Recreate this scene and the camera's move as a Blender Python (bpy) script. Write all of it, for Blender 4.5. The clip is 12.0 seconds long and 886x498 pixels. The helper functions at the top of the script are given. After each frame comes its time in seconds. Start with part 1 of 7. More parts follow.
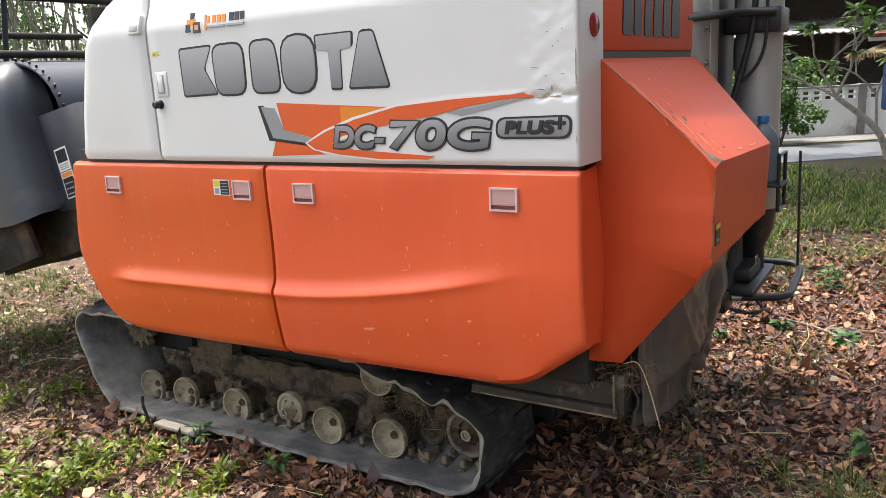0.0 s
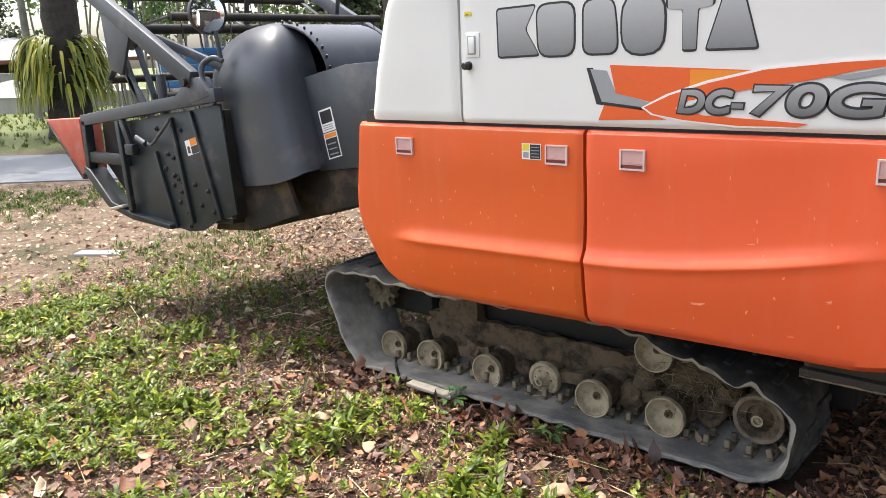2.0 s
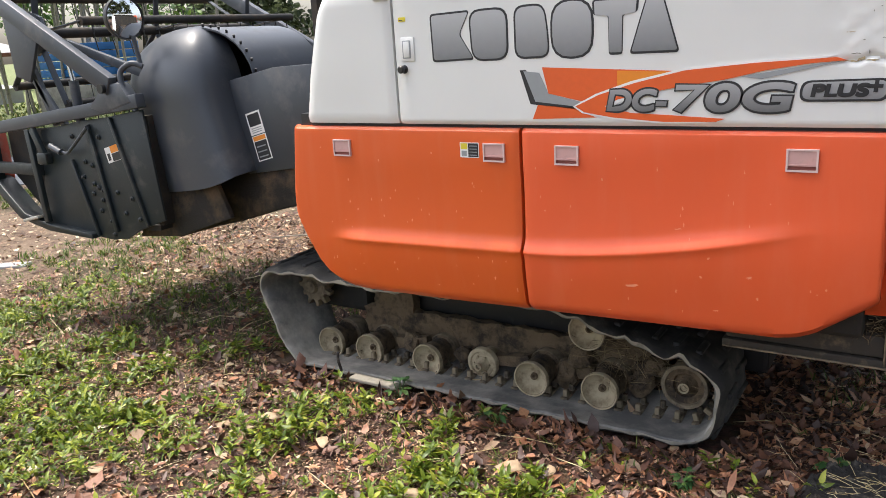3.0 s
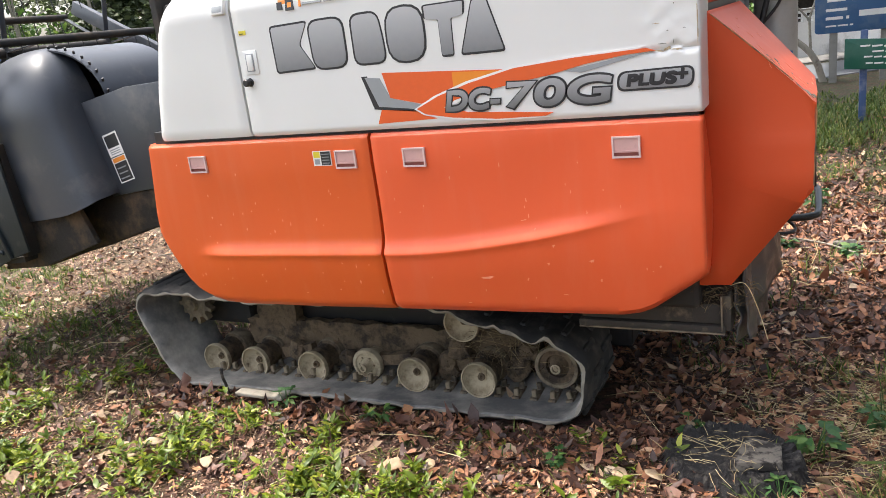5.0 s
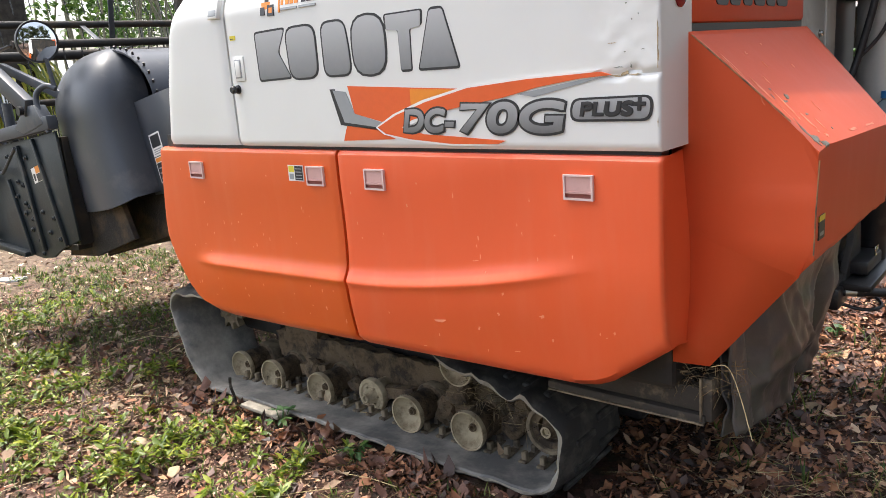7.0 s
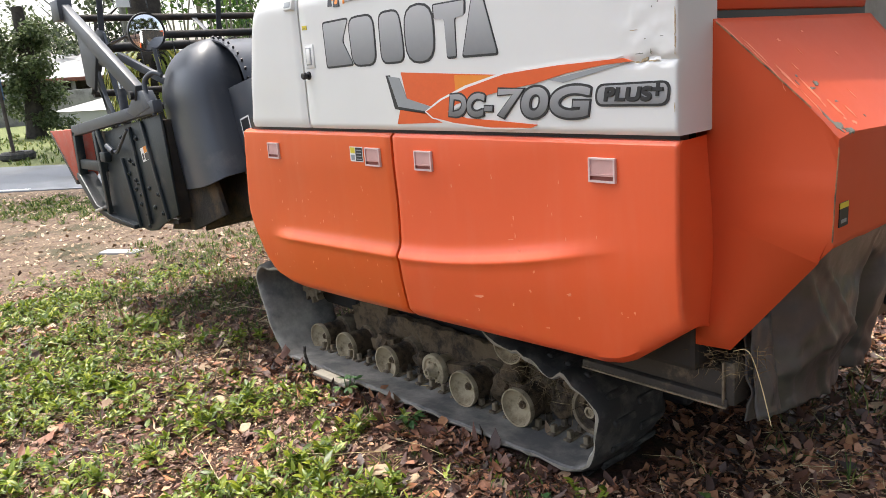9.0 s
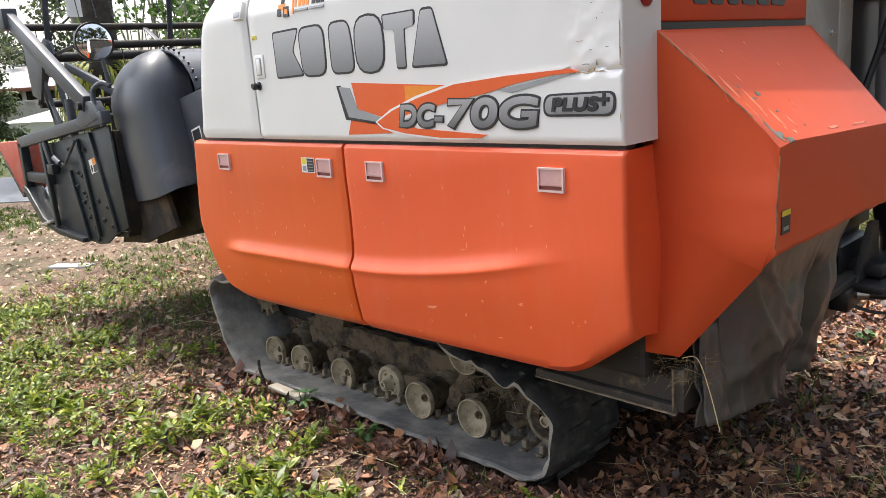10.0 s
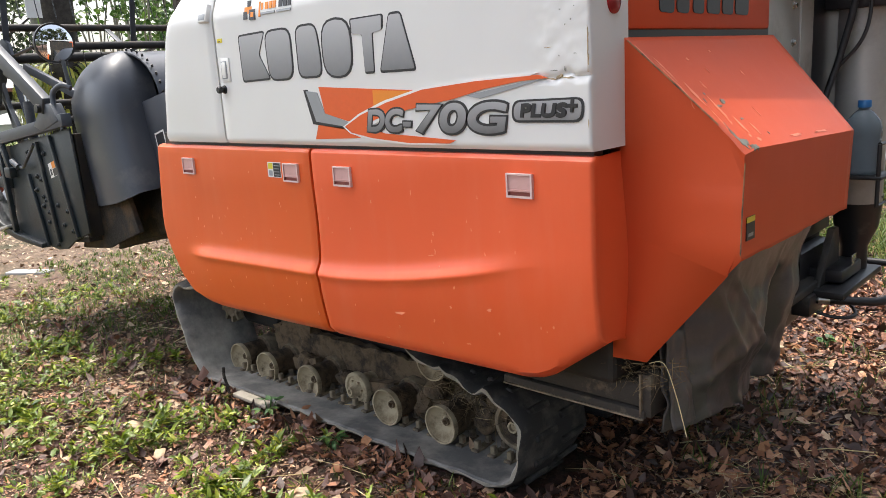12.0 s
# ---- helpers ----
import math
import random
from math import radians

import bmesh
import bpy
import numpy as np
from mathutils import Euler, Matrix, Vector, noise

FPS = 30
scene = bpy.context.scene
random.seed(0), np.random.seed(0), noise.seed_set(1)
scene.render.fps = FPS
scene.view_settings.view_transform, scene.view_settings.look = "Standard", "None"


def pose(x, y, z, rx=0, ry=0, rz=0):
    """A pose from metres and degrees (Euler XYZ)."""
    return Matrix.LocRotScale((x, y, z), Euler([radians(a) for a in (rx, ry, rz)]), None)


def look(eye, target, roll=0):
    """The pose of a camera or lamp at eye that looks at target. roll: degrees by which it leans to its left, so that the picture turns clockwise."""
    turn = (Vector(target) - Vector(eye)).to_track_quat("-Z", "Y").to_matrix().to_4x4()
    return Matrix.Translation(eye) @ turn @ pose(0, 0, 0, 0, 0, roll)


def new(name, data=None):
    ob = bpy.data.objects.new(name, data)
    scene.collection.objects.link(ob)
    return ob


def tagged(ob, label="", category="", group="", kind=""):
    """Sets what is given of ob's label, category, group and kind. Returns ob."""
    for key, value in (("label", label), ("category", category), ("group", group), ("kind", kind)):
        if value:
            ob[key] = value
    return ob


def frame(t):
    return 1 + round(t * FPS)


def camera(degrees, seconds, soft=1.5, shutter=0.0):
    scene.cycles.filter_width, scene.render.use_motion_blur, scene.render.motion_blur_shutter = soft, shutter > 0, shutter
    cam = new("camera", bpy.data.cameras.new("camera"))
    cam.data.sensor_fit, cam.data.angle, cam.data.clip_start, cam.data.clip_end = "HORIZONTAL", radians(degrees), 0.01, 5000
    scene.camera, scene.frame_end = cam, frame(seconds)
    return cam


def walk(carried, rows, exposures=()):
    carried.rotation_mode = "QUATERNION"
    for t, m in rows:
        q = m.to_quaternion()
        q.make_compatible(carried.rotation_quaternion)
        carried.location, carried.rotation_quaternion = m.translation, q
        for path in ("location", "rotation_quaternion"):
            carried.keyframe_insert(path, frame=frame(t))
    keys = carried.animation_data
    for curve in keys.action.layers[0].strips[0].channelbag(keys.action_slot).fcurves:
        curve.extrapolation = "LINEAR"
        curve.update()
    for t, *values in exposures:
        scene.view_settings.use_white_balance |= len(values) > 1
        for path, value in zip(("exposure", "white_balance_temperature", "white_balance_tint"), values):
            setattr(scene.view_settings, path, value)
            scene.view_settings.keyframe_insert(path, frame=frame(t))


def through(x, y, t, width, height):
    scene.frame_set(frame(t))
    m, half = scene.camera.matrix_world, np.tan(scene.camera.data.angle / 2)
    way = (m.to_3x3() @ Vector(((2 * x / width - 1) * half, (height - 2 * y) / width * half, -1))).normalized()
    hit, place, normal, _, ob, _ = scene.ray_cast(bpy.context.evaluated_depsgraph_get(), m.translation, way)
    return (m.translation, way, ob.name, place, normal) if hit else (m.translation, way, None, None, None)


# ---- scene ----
cam = camera(58.9, 12.0, 0.8)
METRES, EYE, TILT, LEAN, TURN = 2.852, 1.66, 0.0, 0.0, 30.5
PATH = [
    (0, (-0.009, 0.156, 1.67), (-1.05, 1.81, 1.243), -3.0),
    (0.5, (-0.122, -0.002, 1.683), (-1.301, 1.55, 1.235), -2.7),
    (1, (-0.252, -0.124, 1.673), (-1.548, 1.324, 1.201), -2.0),
    (1.5, (-0.497, -0.184, 1.634), (-1.835, 1.223, 1.156), -2.1),
    (2, (-0.649, -0.212, 1.667), (-1.917, 1.259, 1.187), -2.3),
    (2.5, (-0.691, -0.293, 1.726), (-1.803, 1.292, 1.224), -3.2),
    (2.7, (-0.713, -0.354, 1.733), (-1.795, 1.247, 1.218), -3.3),
    (4.3, (-0.677, -0.475, 1.778), (-1.664, 1.184, 1.253), -5.4),
    (4.5, (-0.655, -0.463, 1.765), (-1.603, 1.218, 1.24), -5.8),
    (5, (-0.497, -0.338, 1.773), (-1.373, 1.371, 1.216), -7.0),
    (5.5, (-0.329, -0.165, 1.744), (-1.17, 1.554, 1.164), -7.2),
    (6, (-0.263, -0.01, 1.705), (-1.216, 1.671, 1.192), -4.2),
    (6.5, (-0.179, 0.217, 1.697), (-1.292, 1.801, 1.194), -4.1),
    (6.7, (-0.103, 0.291, 1.683), (-1.281, 1.832, 1.198), -4.2),
    (8.3, (0.276, 0.39, 1.646), (-1.17, 1.699, 1.204), -4.6),
    (8.5, (0.28, 0.391, 1.651), (-1.181, 1.681, 1.202), -4.6),
    (9, (0.288, 0.395, 1.637), (-1.176, 1.677, 1.175), -4.2),
    (9.5, (0.309, 0.4, 1.638), (-1.132, 1.71, 1.182), -3.9),
    (10, (0.302, 0.426, 1.633), (-1.097, 1.784, 1.19), -4.1),
    (10.5, (0.289, 0.441, 1.642), (-1.068, 1.841, 1.196), -3.7),
    (11, (0.292, 0.428, 1.642), (-1.048, 1.848, 1.206), -3.3),
    (11.5, (0.287, 0.429, 1.636), (-1.05, 1.853, 1.203), -3.5),
    (12, (0.29, 0.431, 1.63), (-1.05, 1.851, 1.196), -3.5),
]
# the film's camera brightens and darkens its picture as it turns
EXPOSURES = [(0.0, 0.80), (0.5, 0.70), (1.0, 0.82), (1.5, 0.89), (2.0, 0.97), (2.5, 0.71), (4.5, 0.84), (5.0, 0.94), (5.5, 0.98), (6.0, 0.93), (6.5, 0.93), (8.5, 0.80), (9.5, 0.90), (10.0, 0.87), (11.0, 0.83), (12.0, 0.80)]
walk(cam, [(t, look(eye, target, roll)) for t, eye, target, roll in PATH], EXPOSURES)

# ==== place ====
# ---------------------------------------------------------------- light
SUN_DIR = Vector((-0.383, 0.006, 0.924)).normalized()
world = bpy.data.worlds.new("sky")
scene.world = world
world.use_nodes = True
wn = world.node_tree.nodes
sky = wn.new("ShaderNodeTexSky")
sky.sky_type = 'NISHITA'
sky.sun_disc = False
sky.sun_elevation = math.asin(SUN_DIR.z)
sky.sun_rotation = math.atan2(SUN_DIR.x, SUN_DIR.y)
sky.air_density, sky.dust_density, sky.ozone_density = 1.0, 5.0, 0.6
wn["Background"].inputs["Strength"].default_value = 0.245
haze = wn.new("ShaderNodeHueSaturation")
haze.inputs["Saturation"].default_value = 0.6
world.node_tree.links.new(sky.outputs[0], haze.inputs["Color"])
world.node_tree.links.new(haze.outputs[0], wn["Background"].inputs["Color"])
lamp = bpy.data.lights.new("sun", 'SUN')
lamp.energy, lamp.angle, lamp.color = 2.35, radians(0.55), (1.0, 0.95, 0.86)
sun = new("sun", lamp)
sun.matrix_world = look(SUN_DIR * 30, (0, 0, 0))


# ---------------------------------------------------------------- materials
def tree_of(name):
    m = bpy.data.materials.new(name)
    m.use_nodes = True
    t = m.node_tree
    return m, t, t.nodes["Principled BSDF"]


def node(t, kind, **sets):
    n = t.nodes.new("ShaderNode" + kind)
    for k, v in sets.items():
        if k in n.inputs:
            n.inputs[k].default_value = v
    return n


def noise_of(t, scale, detail=4.0, rough=0.55, coord=None):
    n = node(t, "TexNoise", Scale=scale, Detail=detail, Roughness=rough)
    if coord is not None:
        t.links.new(coord, n.inputs["Vector"])
    return n.outputs["Fac"]


def ramp(t, fac, stops):
    n = t.nodes.new("ShaderNodeValToRGB")
    t.links.new(fac, n.inputs["Fac"])
    el = n.color_ramp.elements
    while len(el) < len(stops):
        el.new(0.5)
    for e, (p, c) in zip(el, stops):
        e.position = p
        e.color = (*c, 1) if len(c) == 3 else c
    return n.outputs["Color"]


def mix(t, fac, a, b, blend='MIX'):
    n = t.nodes.new("ShaderNodeMix")
    n.data_type, n.blend_type = 'RGBA', blend
    for i, v in ((0, fac), (6, a), (7, b)):
        if isinstance(v, (float, int)):
            n.inputs[i].default_value = v
        elif isinstance(v, tuple):
            n.inputs[i].default_value = (*v, 1)
        else:
            t.links.new(v, n.inputs[i])
    return n.outputs[2]


def bumped(t, p, fac, strength, dist):
    b = node(t, "Bump", Strength=strength, Distance=dist)
    t.links.new(fac, b.inputs["Height"])
    t.links.new(b.outputs[0], p.inputs["Normal"])


def surface(name, color, rough=0.5, metal=0.0, dirt=None, dirt_at=(0.55, 0.75), dirt_scale=3.0, vary=0.12, grain=60.0,
            bump=0.15, depth=0.002, coat=0.0, rough_vary=0.12, spec=0.5):
    """A worn surface: broad tone shifts, stains in the colour dirt, fine grain in tone, gloss and relief."""
    m, t, p = tree_of(name)
    co = t.nodes.new("ShaderNodeTexCoord").outputs["Object"]
    fine = noise_of(t, grain, 5, 0.6, co)
    broad = noise_of(t, dirt_scale * 0.55, 3, 0.5, co)
    lo, hi = (tuple(c * (1 - vary) for c in color), tuple(min(1, c * (1 + vary)) for c in color))
    col = mix(t, fine, lo, hi)
    col = mix(t, ramp(t, broad, [(0.35, (0, 0, 0)), (0.7, (1, 1, 1))]), col, mix(t, 0.8, col, lo))
    if dirt:
        spots = ramp(t, noise_of(t, dirt_scale, 8, 0.65, co), [(dirt_at[0], (0, 0, 0)), (dirt_at[1], (1, 1, 1))])
        col = mix(t, spots, col, dirt)
        r = node(t, "MapRange")
        t.links.new(spots, r.inputs[0])
        r.inputs[3].default_value, r.inputs[4].default_value = rough, min(1.0, rough + 0.35)
        rr = r.outputs[0]
    else:
        r = node(t, "MapRange")
        t.links.new(broad, r.inputs[0])
        r.inputs[3].default_value, r.inputs[4].default_value = max(0.03, rough - rough_vary), min(1.0, rough + rough_vary)
        rr = r.outputs[0]
    t.links.new(rr, p.inputs["Roughness"])
    t.links.new(col, p.inputs["Base Color"])
    p.inputs["Metallic"].default_value = metal
    p.inputs["Coat Weight"].default_value = coat
    p.inputs["Coat Roughness"].default_value = 0.12
    p.inputs["Specular IOR Level"].default_value = spec
    if bump:
        bumped(t, p, fine, bump, depth)
    return m


def leafy(name, stops, rough=0.7, through=0.0):
    """Leaves whose tone changes from leaf to leaf."""
    m, t, p = tree_of(name)
    g = t.nodes.new("ShaderNodeNewGeometry")
    co = t.nodes.new("ShaderNodeTexCoord").outputs["Object"]
    col = ramp(t, g.outputs["Random Per Island"], stops)
    mott = noise_of(t, 90.0, 4, 0.6, co)
    col = mix(t, 0.55, col, mix(t, mott, (0.25, 0.25, 0.25), (1.0, 1.0, 1.0)), 'OVERLAY')
    t.links.new(col, p.inputs["Base Color"])
    p.inputs["Roughness"].default_value = rough
    bumped(t, p, mott, 0.3, 0.002)
    if through:
        tr = t.nodes.new("ShaderNodeBsdfTranslucent")
        t.links.new(col, tr.inputs["Color"])
        ms = t.nodes.new("ShaderNodeMixShader")
        ms.inputs[0].default_value = through
        t.links.new(p.outputs[0], ms.inputs[1])
        t.links.new(tr.outputs[0], ms.inputs[2])
        t.links.new(ms.outputs[0], t.nodes["Material Output"].inputs["Surface"])
    return m


def scuffed(name, color, rough, scuff, coat=0.15, flakes=0.5):
    """Painted sheet: thin pale scratches, dust spots and faint vertical runs."""
    m, t, p = tree_of(name)
    co = t.nodes.new("ShaderNodeTexCoord").outputs["Object"]
    mp = node(t, "Mapping", Scale=(9.0, 9.0, 1.2))
    t.links.new(co, mp.inputs[0])
    runs = noise_of(t, 1.5, 5, 0.6, mp.outputs[0])
    mp2 = node(t, "Mapping", Scale=(1.3, 1.3, 1.0))
    t.links.new(co, mp2.inputs[0])
    spots = ramp(t, noise_of(t, 9.0, 9, 0.72, mp2.outputs[0]), [(0.70, (0, 0, 0)), (0.78, (1, 1, 1))])
    broad = noise_of(t, 1.1, 3, 0.5, co)
    dark = tuple(c * 0.86 for c in color)
    col = mix(t, ramp(t, broad, [(0.3, (0, 0, 0)), (0.75, (1, 1, 1))]), color, dark)
    col = mix(t, ramp(t, runs, [(0.5, (0, 0, 0)), (0.85, (0.07, 0.07, 0.07))]), col, scuff)
    half = node(t, "Math")
    half.operation = 'MULTIPLY'
    half.inputs[1].default_value = flakes
    t.links.new(spots, half.inputs[0])
    col = mix(t, half.outputs[0], col, scuff)
    t.links.new(col, p.inputs["Base Color"])
    r = node(t, "MapRange")
    t.links.new(runs, r.inputs[0])
    r.inputs[3].default_value, r.inputs[4].default_value = rough - 0.05, rough + 0.07
    t.links.new(r.outputs[0], p.inputs["Roughness"])
    p.inputs["Coat Weight"].default_value = coat
    p.inputs["Coat Roughness"].default_value = 0.10
    bumped(t, p, noise_of(t, 14.0, 3, 0.5, co), 0.06, 0.004)
    return m


def graded(name, low, high, z0, z1, rough=0.4, metal=0.0):
    """A printed tone that runs from low at the height z0 to high at z1."""
    m, t, p = tree_of(name)
    co = t.nodes.new("ShaderNodeTexCoord").outputs["Object"]
    s = t.nodes.new("ShaderNodeSeparateXYZ")
    t.links.new(co, s.inputs[0])
    r = node(t, "MapRange")
    t.links.new(s.outputs["Z"], r.inputs[0])
    r.inputs[1].default_value, r.inputs[2].default_value = z0, z1
    col = mix(t, r.outputs[0], low, high)
    col = mix(t, noise_of(t, 40.0, 4, 0.6, co), col, mix(t, 0.15, col, (0.5, 0.48, 0.45)))
    t.links.new(col, p.inputs["Base Color"])
    p.inputs["Roughness"].default_value = rough
    p.inputs["Metallic"].default_value = metal
    return m


ORANGE = scuffed("orange_paint", (0.72, 0.109, 0.018), 0.38, (0.86, 0.42, 0.26))
RED = scuffed("red_orange_paint", (0.66, 0.098, 0.032), 0.45, (0.70, 0.24, 0.13), 0.0, 0.25)
RED.node_tree.nodes["Principled BSDF"].inputs["Specular IOR Level"].default_value = 0.2
ORANGE_REAR = scuffed("lighter_orange_paint", (0.82, 0.118, 0.036), 0.36, (0.86, 0.42, 0.28))
WHITE = scuffed("white_paint", (0.745, 0.750, 0.728), 0.36, (0.62, 0.60, 0.54), 0.2)
GREY_PAINT = surface("grey_hood_paint", (0.042, 0.048, 0.060), 0.40, dirt=(0.13, 0.125, 0.12), dirt_at=(0.55, 0.85), dirt_scale=4.0, coat=0.10, bump=0.06)
PLATE = surface("header_plate_paint", (0.014, 0.021, 0.025), 0.45, dirt=(0.105, 0.098, 0.085), dirt_at=(0.54, 0.80), dirt_scale=8.0, bump=0.25, depth=0.003)
MUDDY_DARK = surface("mud_stained_sheet", (0.018, 0.015, 0.013), 0.75, dirt=(0.115, 0.078, 0.048), dirt_at=(0.47, 0.68), dirt_scale=6.0, bump=0.7, depth=0.008)
ARM = surface("grey_arm_paint", (0.056, 0.064, 0.077), 0.42, dirt=(0.17, 0.165, 0.16), dirt_at=(0.55, 0.85), dirt_scale=6.0, bump=0.1)
DARK = surface("dark_dusty_metal", (0.017, 0.016, 0.015), 0.7, dirt=(0.085, 0.062, 0.042), dirt_at=(0.48, 0.75), dirt_scale=5.0)
BROWN = surface("muddy_metal", (0.150, 0.106, 0.064), 0.95, dirt=(0.040, 0.029, 0.021), dirt_at=(0.46, 0.62), dirt_scale=12.0, bump=0.8, depth=0.010)
RUBBER = surface("dusty_track_rubber", (0.135, 0.134, 0.130), 0.8, dirt=(0.42, 0.395, 0.35), dirt_at=(0.42, 0.68), dirt_scale=3.2, bump=0.35, depth=0.004)
BELT_EDGE = surface("frayed_belt_edge", (0.31, 0.285, 0.235), 0.9, dirt=(0.13, 0.12, 0.10), dirt_at=(0.5, 0.7), dirt_scale=9.0, bump=0.5, depth=0.004)
TREAD = surface("track_tread_rubber", (0.030, 0.029, 0.028), 0.8, dirt=(0.13, 0.118, 0.10), dirt_at=(0.47, 0.75), dirt_scale=9.0, bump=0.4, depth=0.004)
WHEEL = surface("dusty_wheel_paint", (0.42, 0.35, 0.235), 0.85, dirt=(0.19, 0.145, 0.09), dirt_at=(0.48, 0.70), dirt_scale=17.0, bump=0.3, depth=0.003)
MUD_STEEL = surface("muddy_steel", (0.22, 0.175, 0.115), 0.75, dirt=(0.075, 0.06, 0.045), dirt_at=(0.45, 0.65), dirt_scale=14.0, bump=0.4, depth=0.003)
CURTAIN = surface("worn_rubber_sheet", (0.042, 0.045, 0.050), 0.32, spec=0.8, coat=0.15, dirt=(0.125, 0.128, 0.130), dirt_at=(0.45, 0.76), dirt_scale=3.5, bump=0.25, depth=0.004)
BLACK = surface("black_paint", (0.014, 0.014, 0.016), 0.4, dirt=(0.09, 0.08, 0.07), dirt_at=(0.6, 0.8), dirt_scale=8.0, bump=0.08)
FADED_RED = surface("sun_faded_red_paint", (0.50, 0.095, 0.055), 0.6, dirt=(0.42, 0.24, 0.19), dirt_at=(0.50, 0.72), dirt_scale=7.0, bump=0.1)
STEEL = surface("stainless_sheet", (0.46, 0.445, 0.41), 0.42, metal=0.35, dirt=(0.27, 0.245, 0.20), dirt_at=(0.50, 0.78), dirt_scale=3.5, bump=0.05)
CHROME = surface("bare_steel", (0.55, 0.55, 0.53), 0.25, metal=1.0, bump=0.03)
LATCH = surface("faded_latch_plastic", (0.60, 0.36, 0.33), 0.55, dirt=(0.42, 0.28, 0.25), dirt_at=(0.55, 0.8), dirt_scale=25.0, bump=0.1)
LATCH_RIM = surface("latch_rim", (0.68, 0.52, 0.49), 0.5, bump=0.05)
LATCH_DARK = surface("latch_slot", (0.30, 0.09, 0.07), 0.6, bump=0.05)
SILVER = graded("silver_print", (0.13, 0.14, 0.15), (0.46, 0.47, 0.48), 1.64, 1.84)
SILVER_LOW = graded("silver_print_low", (0.07, 0.075, 0.08), (0.36, 0.37, 0.38), 1.445, 1.548)
INK = surface("black_print", (0.022, 0.023, 0.026), 0.4, bump=0.0)
GREY_PRINT = surface("grey_print", (0.30, 0.32, 0.33), 0.4, bump=0.0)
ORANGE_PRINT = surface("orange_print", (0.74, 0.115, 0.02), 0.38, bump=0.0)
AMBER_PRINT = surface("amber_print", (0.80, 0.26, 0.02), 0.38, bump=0.0)
WHITE_PRINT = surface("white_print", (0.80, 0.79, 0.77), 0.4, bump=0.0)
YELLOW_PRINT = surface("yellow_print", (0.72, 0.60, 0.04), 0.45, bump=0.0)
LABEL_ORANGE = surface("label_orange", (0.78, 0.26, 0.03), 0.45, bump=0.0)
REFLECTOR = surface("red_reflector", (0.30, 0.012, 0.015), 0.2, bump=0.0)
RUST = surface("chipped_filler", (0.52, 0.42, 0.26), 0.8, dirt=(0.25, 0.15, 0.07), dirt_at=(0.5, 0.7), dirt_scale=30.0, bump=0.3)
BARE = surface("scraped_metal", (0.20, 0.22, 0.19), 0.6, dirt=(0.10, 0.07, 0.05), dirt_at=(0.5, 0.7), dirt_scale=30.0, bump=0.2)
MIRROR = surface("mirror_glass", (0.85, 0.86, 0.86), 0.03, metal=1.0, vary=0.02, rough_vary=0.02, bump=0.0)
WOOD = surface("worn_plank", (0.042, 0.036, 0.030), 0.8, dirt=(0.19, 0.155, 0.105), dirt_at=(0.54, 0.72), dirt_scale=11.0, bump=0.5, depth=0.005)
OLD_STRAW = leafy("old_straw", [(0.0, (0.06, 0.042, 0.022)), (0.6, (0.17, 0.12, 0.06)), (1.0, (0.36, 0.28, 0.15))], 0.8)
STRAW = leafy("straw", [(0.0, (0.30, 0.22, 0.10)), (0.5, (0.48, 0.38, 0.19)), (1.0, (0.60, 0.50, 0.30))], 0.7)
DRY = leafy("dry_leaf", [(0.0, (0.026, 0.013, 0.010)), (0.28, (0.078, 0.038, 0.028)), (0.55, (0.155, 0.070, 0.043)), (0.78, (0.29, 0.125, 0.064)), (0.94, (0.42, 0.21, 0.105)), (1.0, (0.52, 0.36, 0.23))], 0.55)
CRUMB = leafy("leaf_crumb", [(0.0, (0.055, 0.028, 0.018)), (0.4, (0.185, 0.102, 0.064)), (0.75, (0.34, 0.215, 0.140)), (1.0, (0.50, 0.37, 0.26))], 0.8)
PALE = leafy("pale_leaf", [(0.0, (0.18, 0.11, 0.065)), (0.5, (0.31, 0.22, 0.135)), (1.0, (0.54, 0.43, 0.30))], 0.7)
HERB = leafy("herb_leaf", [(0.0, (0.042, 0.080, 0.006)), (0.5, (0.118, 0.170, 0.012)), (0.85, (0.21, 0.26, 0.022)), (1.0, (0.36, 0.37, 0.05))], 0.42, 0.30)
GRASS = leafy("grass_blade", [(0.0, (0.028, 0.060, 0.008)), (0.55, (0.078, 0.125, 0.014)), (0.88, (0.15, 0.17, 0.030)), (1.0, (0.32, 0.27, 0.12))], 0.55, 0.3)
WEED = leafy("weed_leaf", [(0.0, (0.030, 0.085, 0.026)), (0.6, (0.055, 0.13, 0.035)), (1.0, (0.13, 0.22, 0.05))], 0.5, 0.3)
FERN = leafy("strap_leaf", [(0.0, (0.10, 0.14, 0.02)), (0.55, (0.24, 0.26, 0.035)), (1.0, (0.50, 0.42, 0.06))], 0.5, 0.25)
CROWN = leafy("tree_leaf", [(0.0, (0.030, 0.043, 0.020)), (0.6, (0.058, 0.078, 0.036)), (1.0, (0.115, 0.135, 0.066))], 0.55, 0.4)
BUSH = leafy("bush_leaf", [(0.0, (0.035, 0.085, 0.015)), (0.6, (0.08, 0.16, 0.03)), (1.0, (0.18, 0.26, 0.06))], 0.5, 0.3)
VINE = leafy("vine_leaf", [(0.0, (0.050, 0.075, 0.032)), (0.6, (0.095, 0.125, 0.055)), (1.0, (0.17, 0.20, 0.095))], 0.6, 0.35)
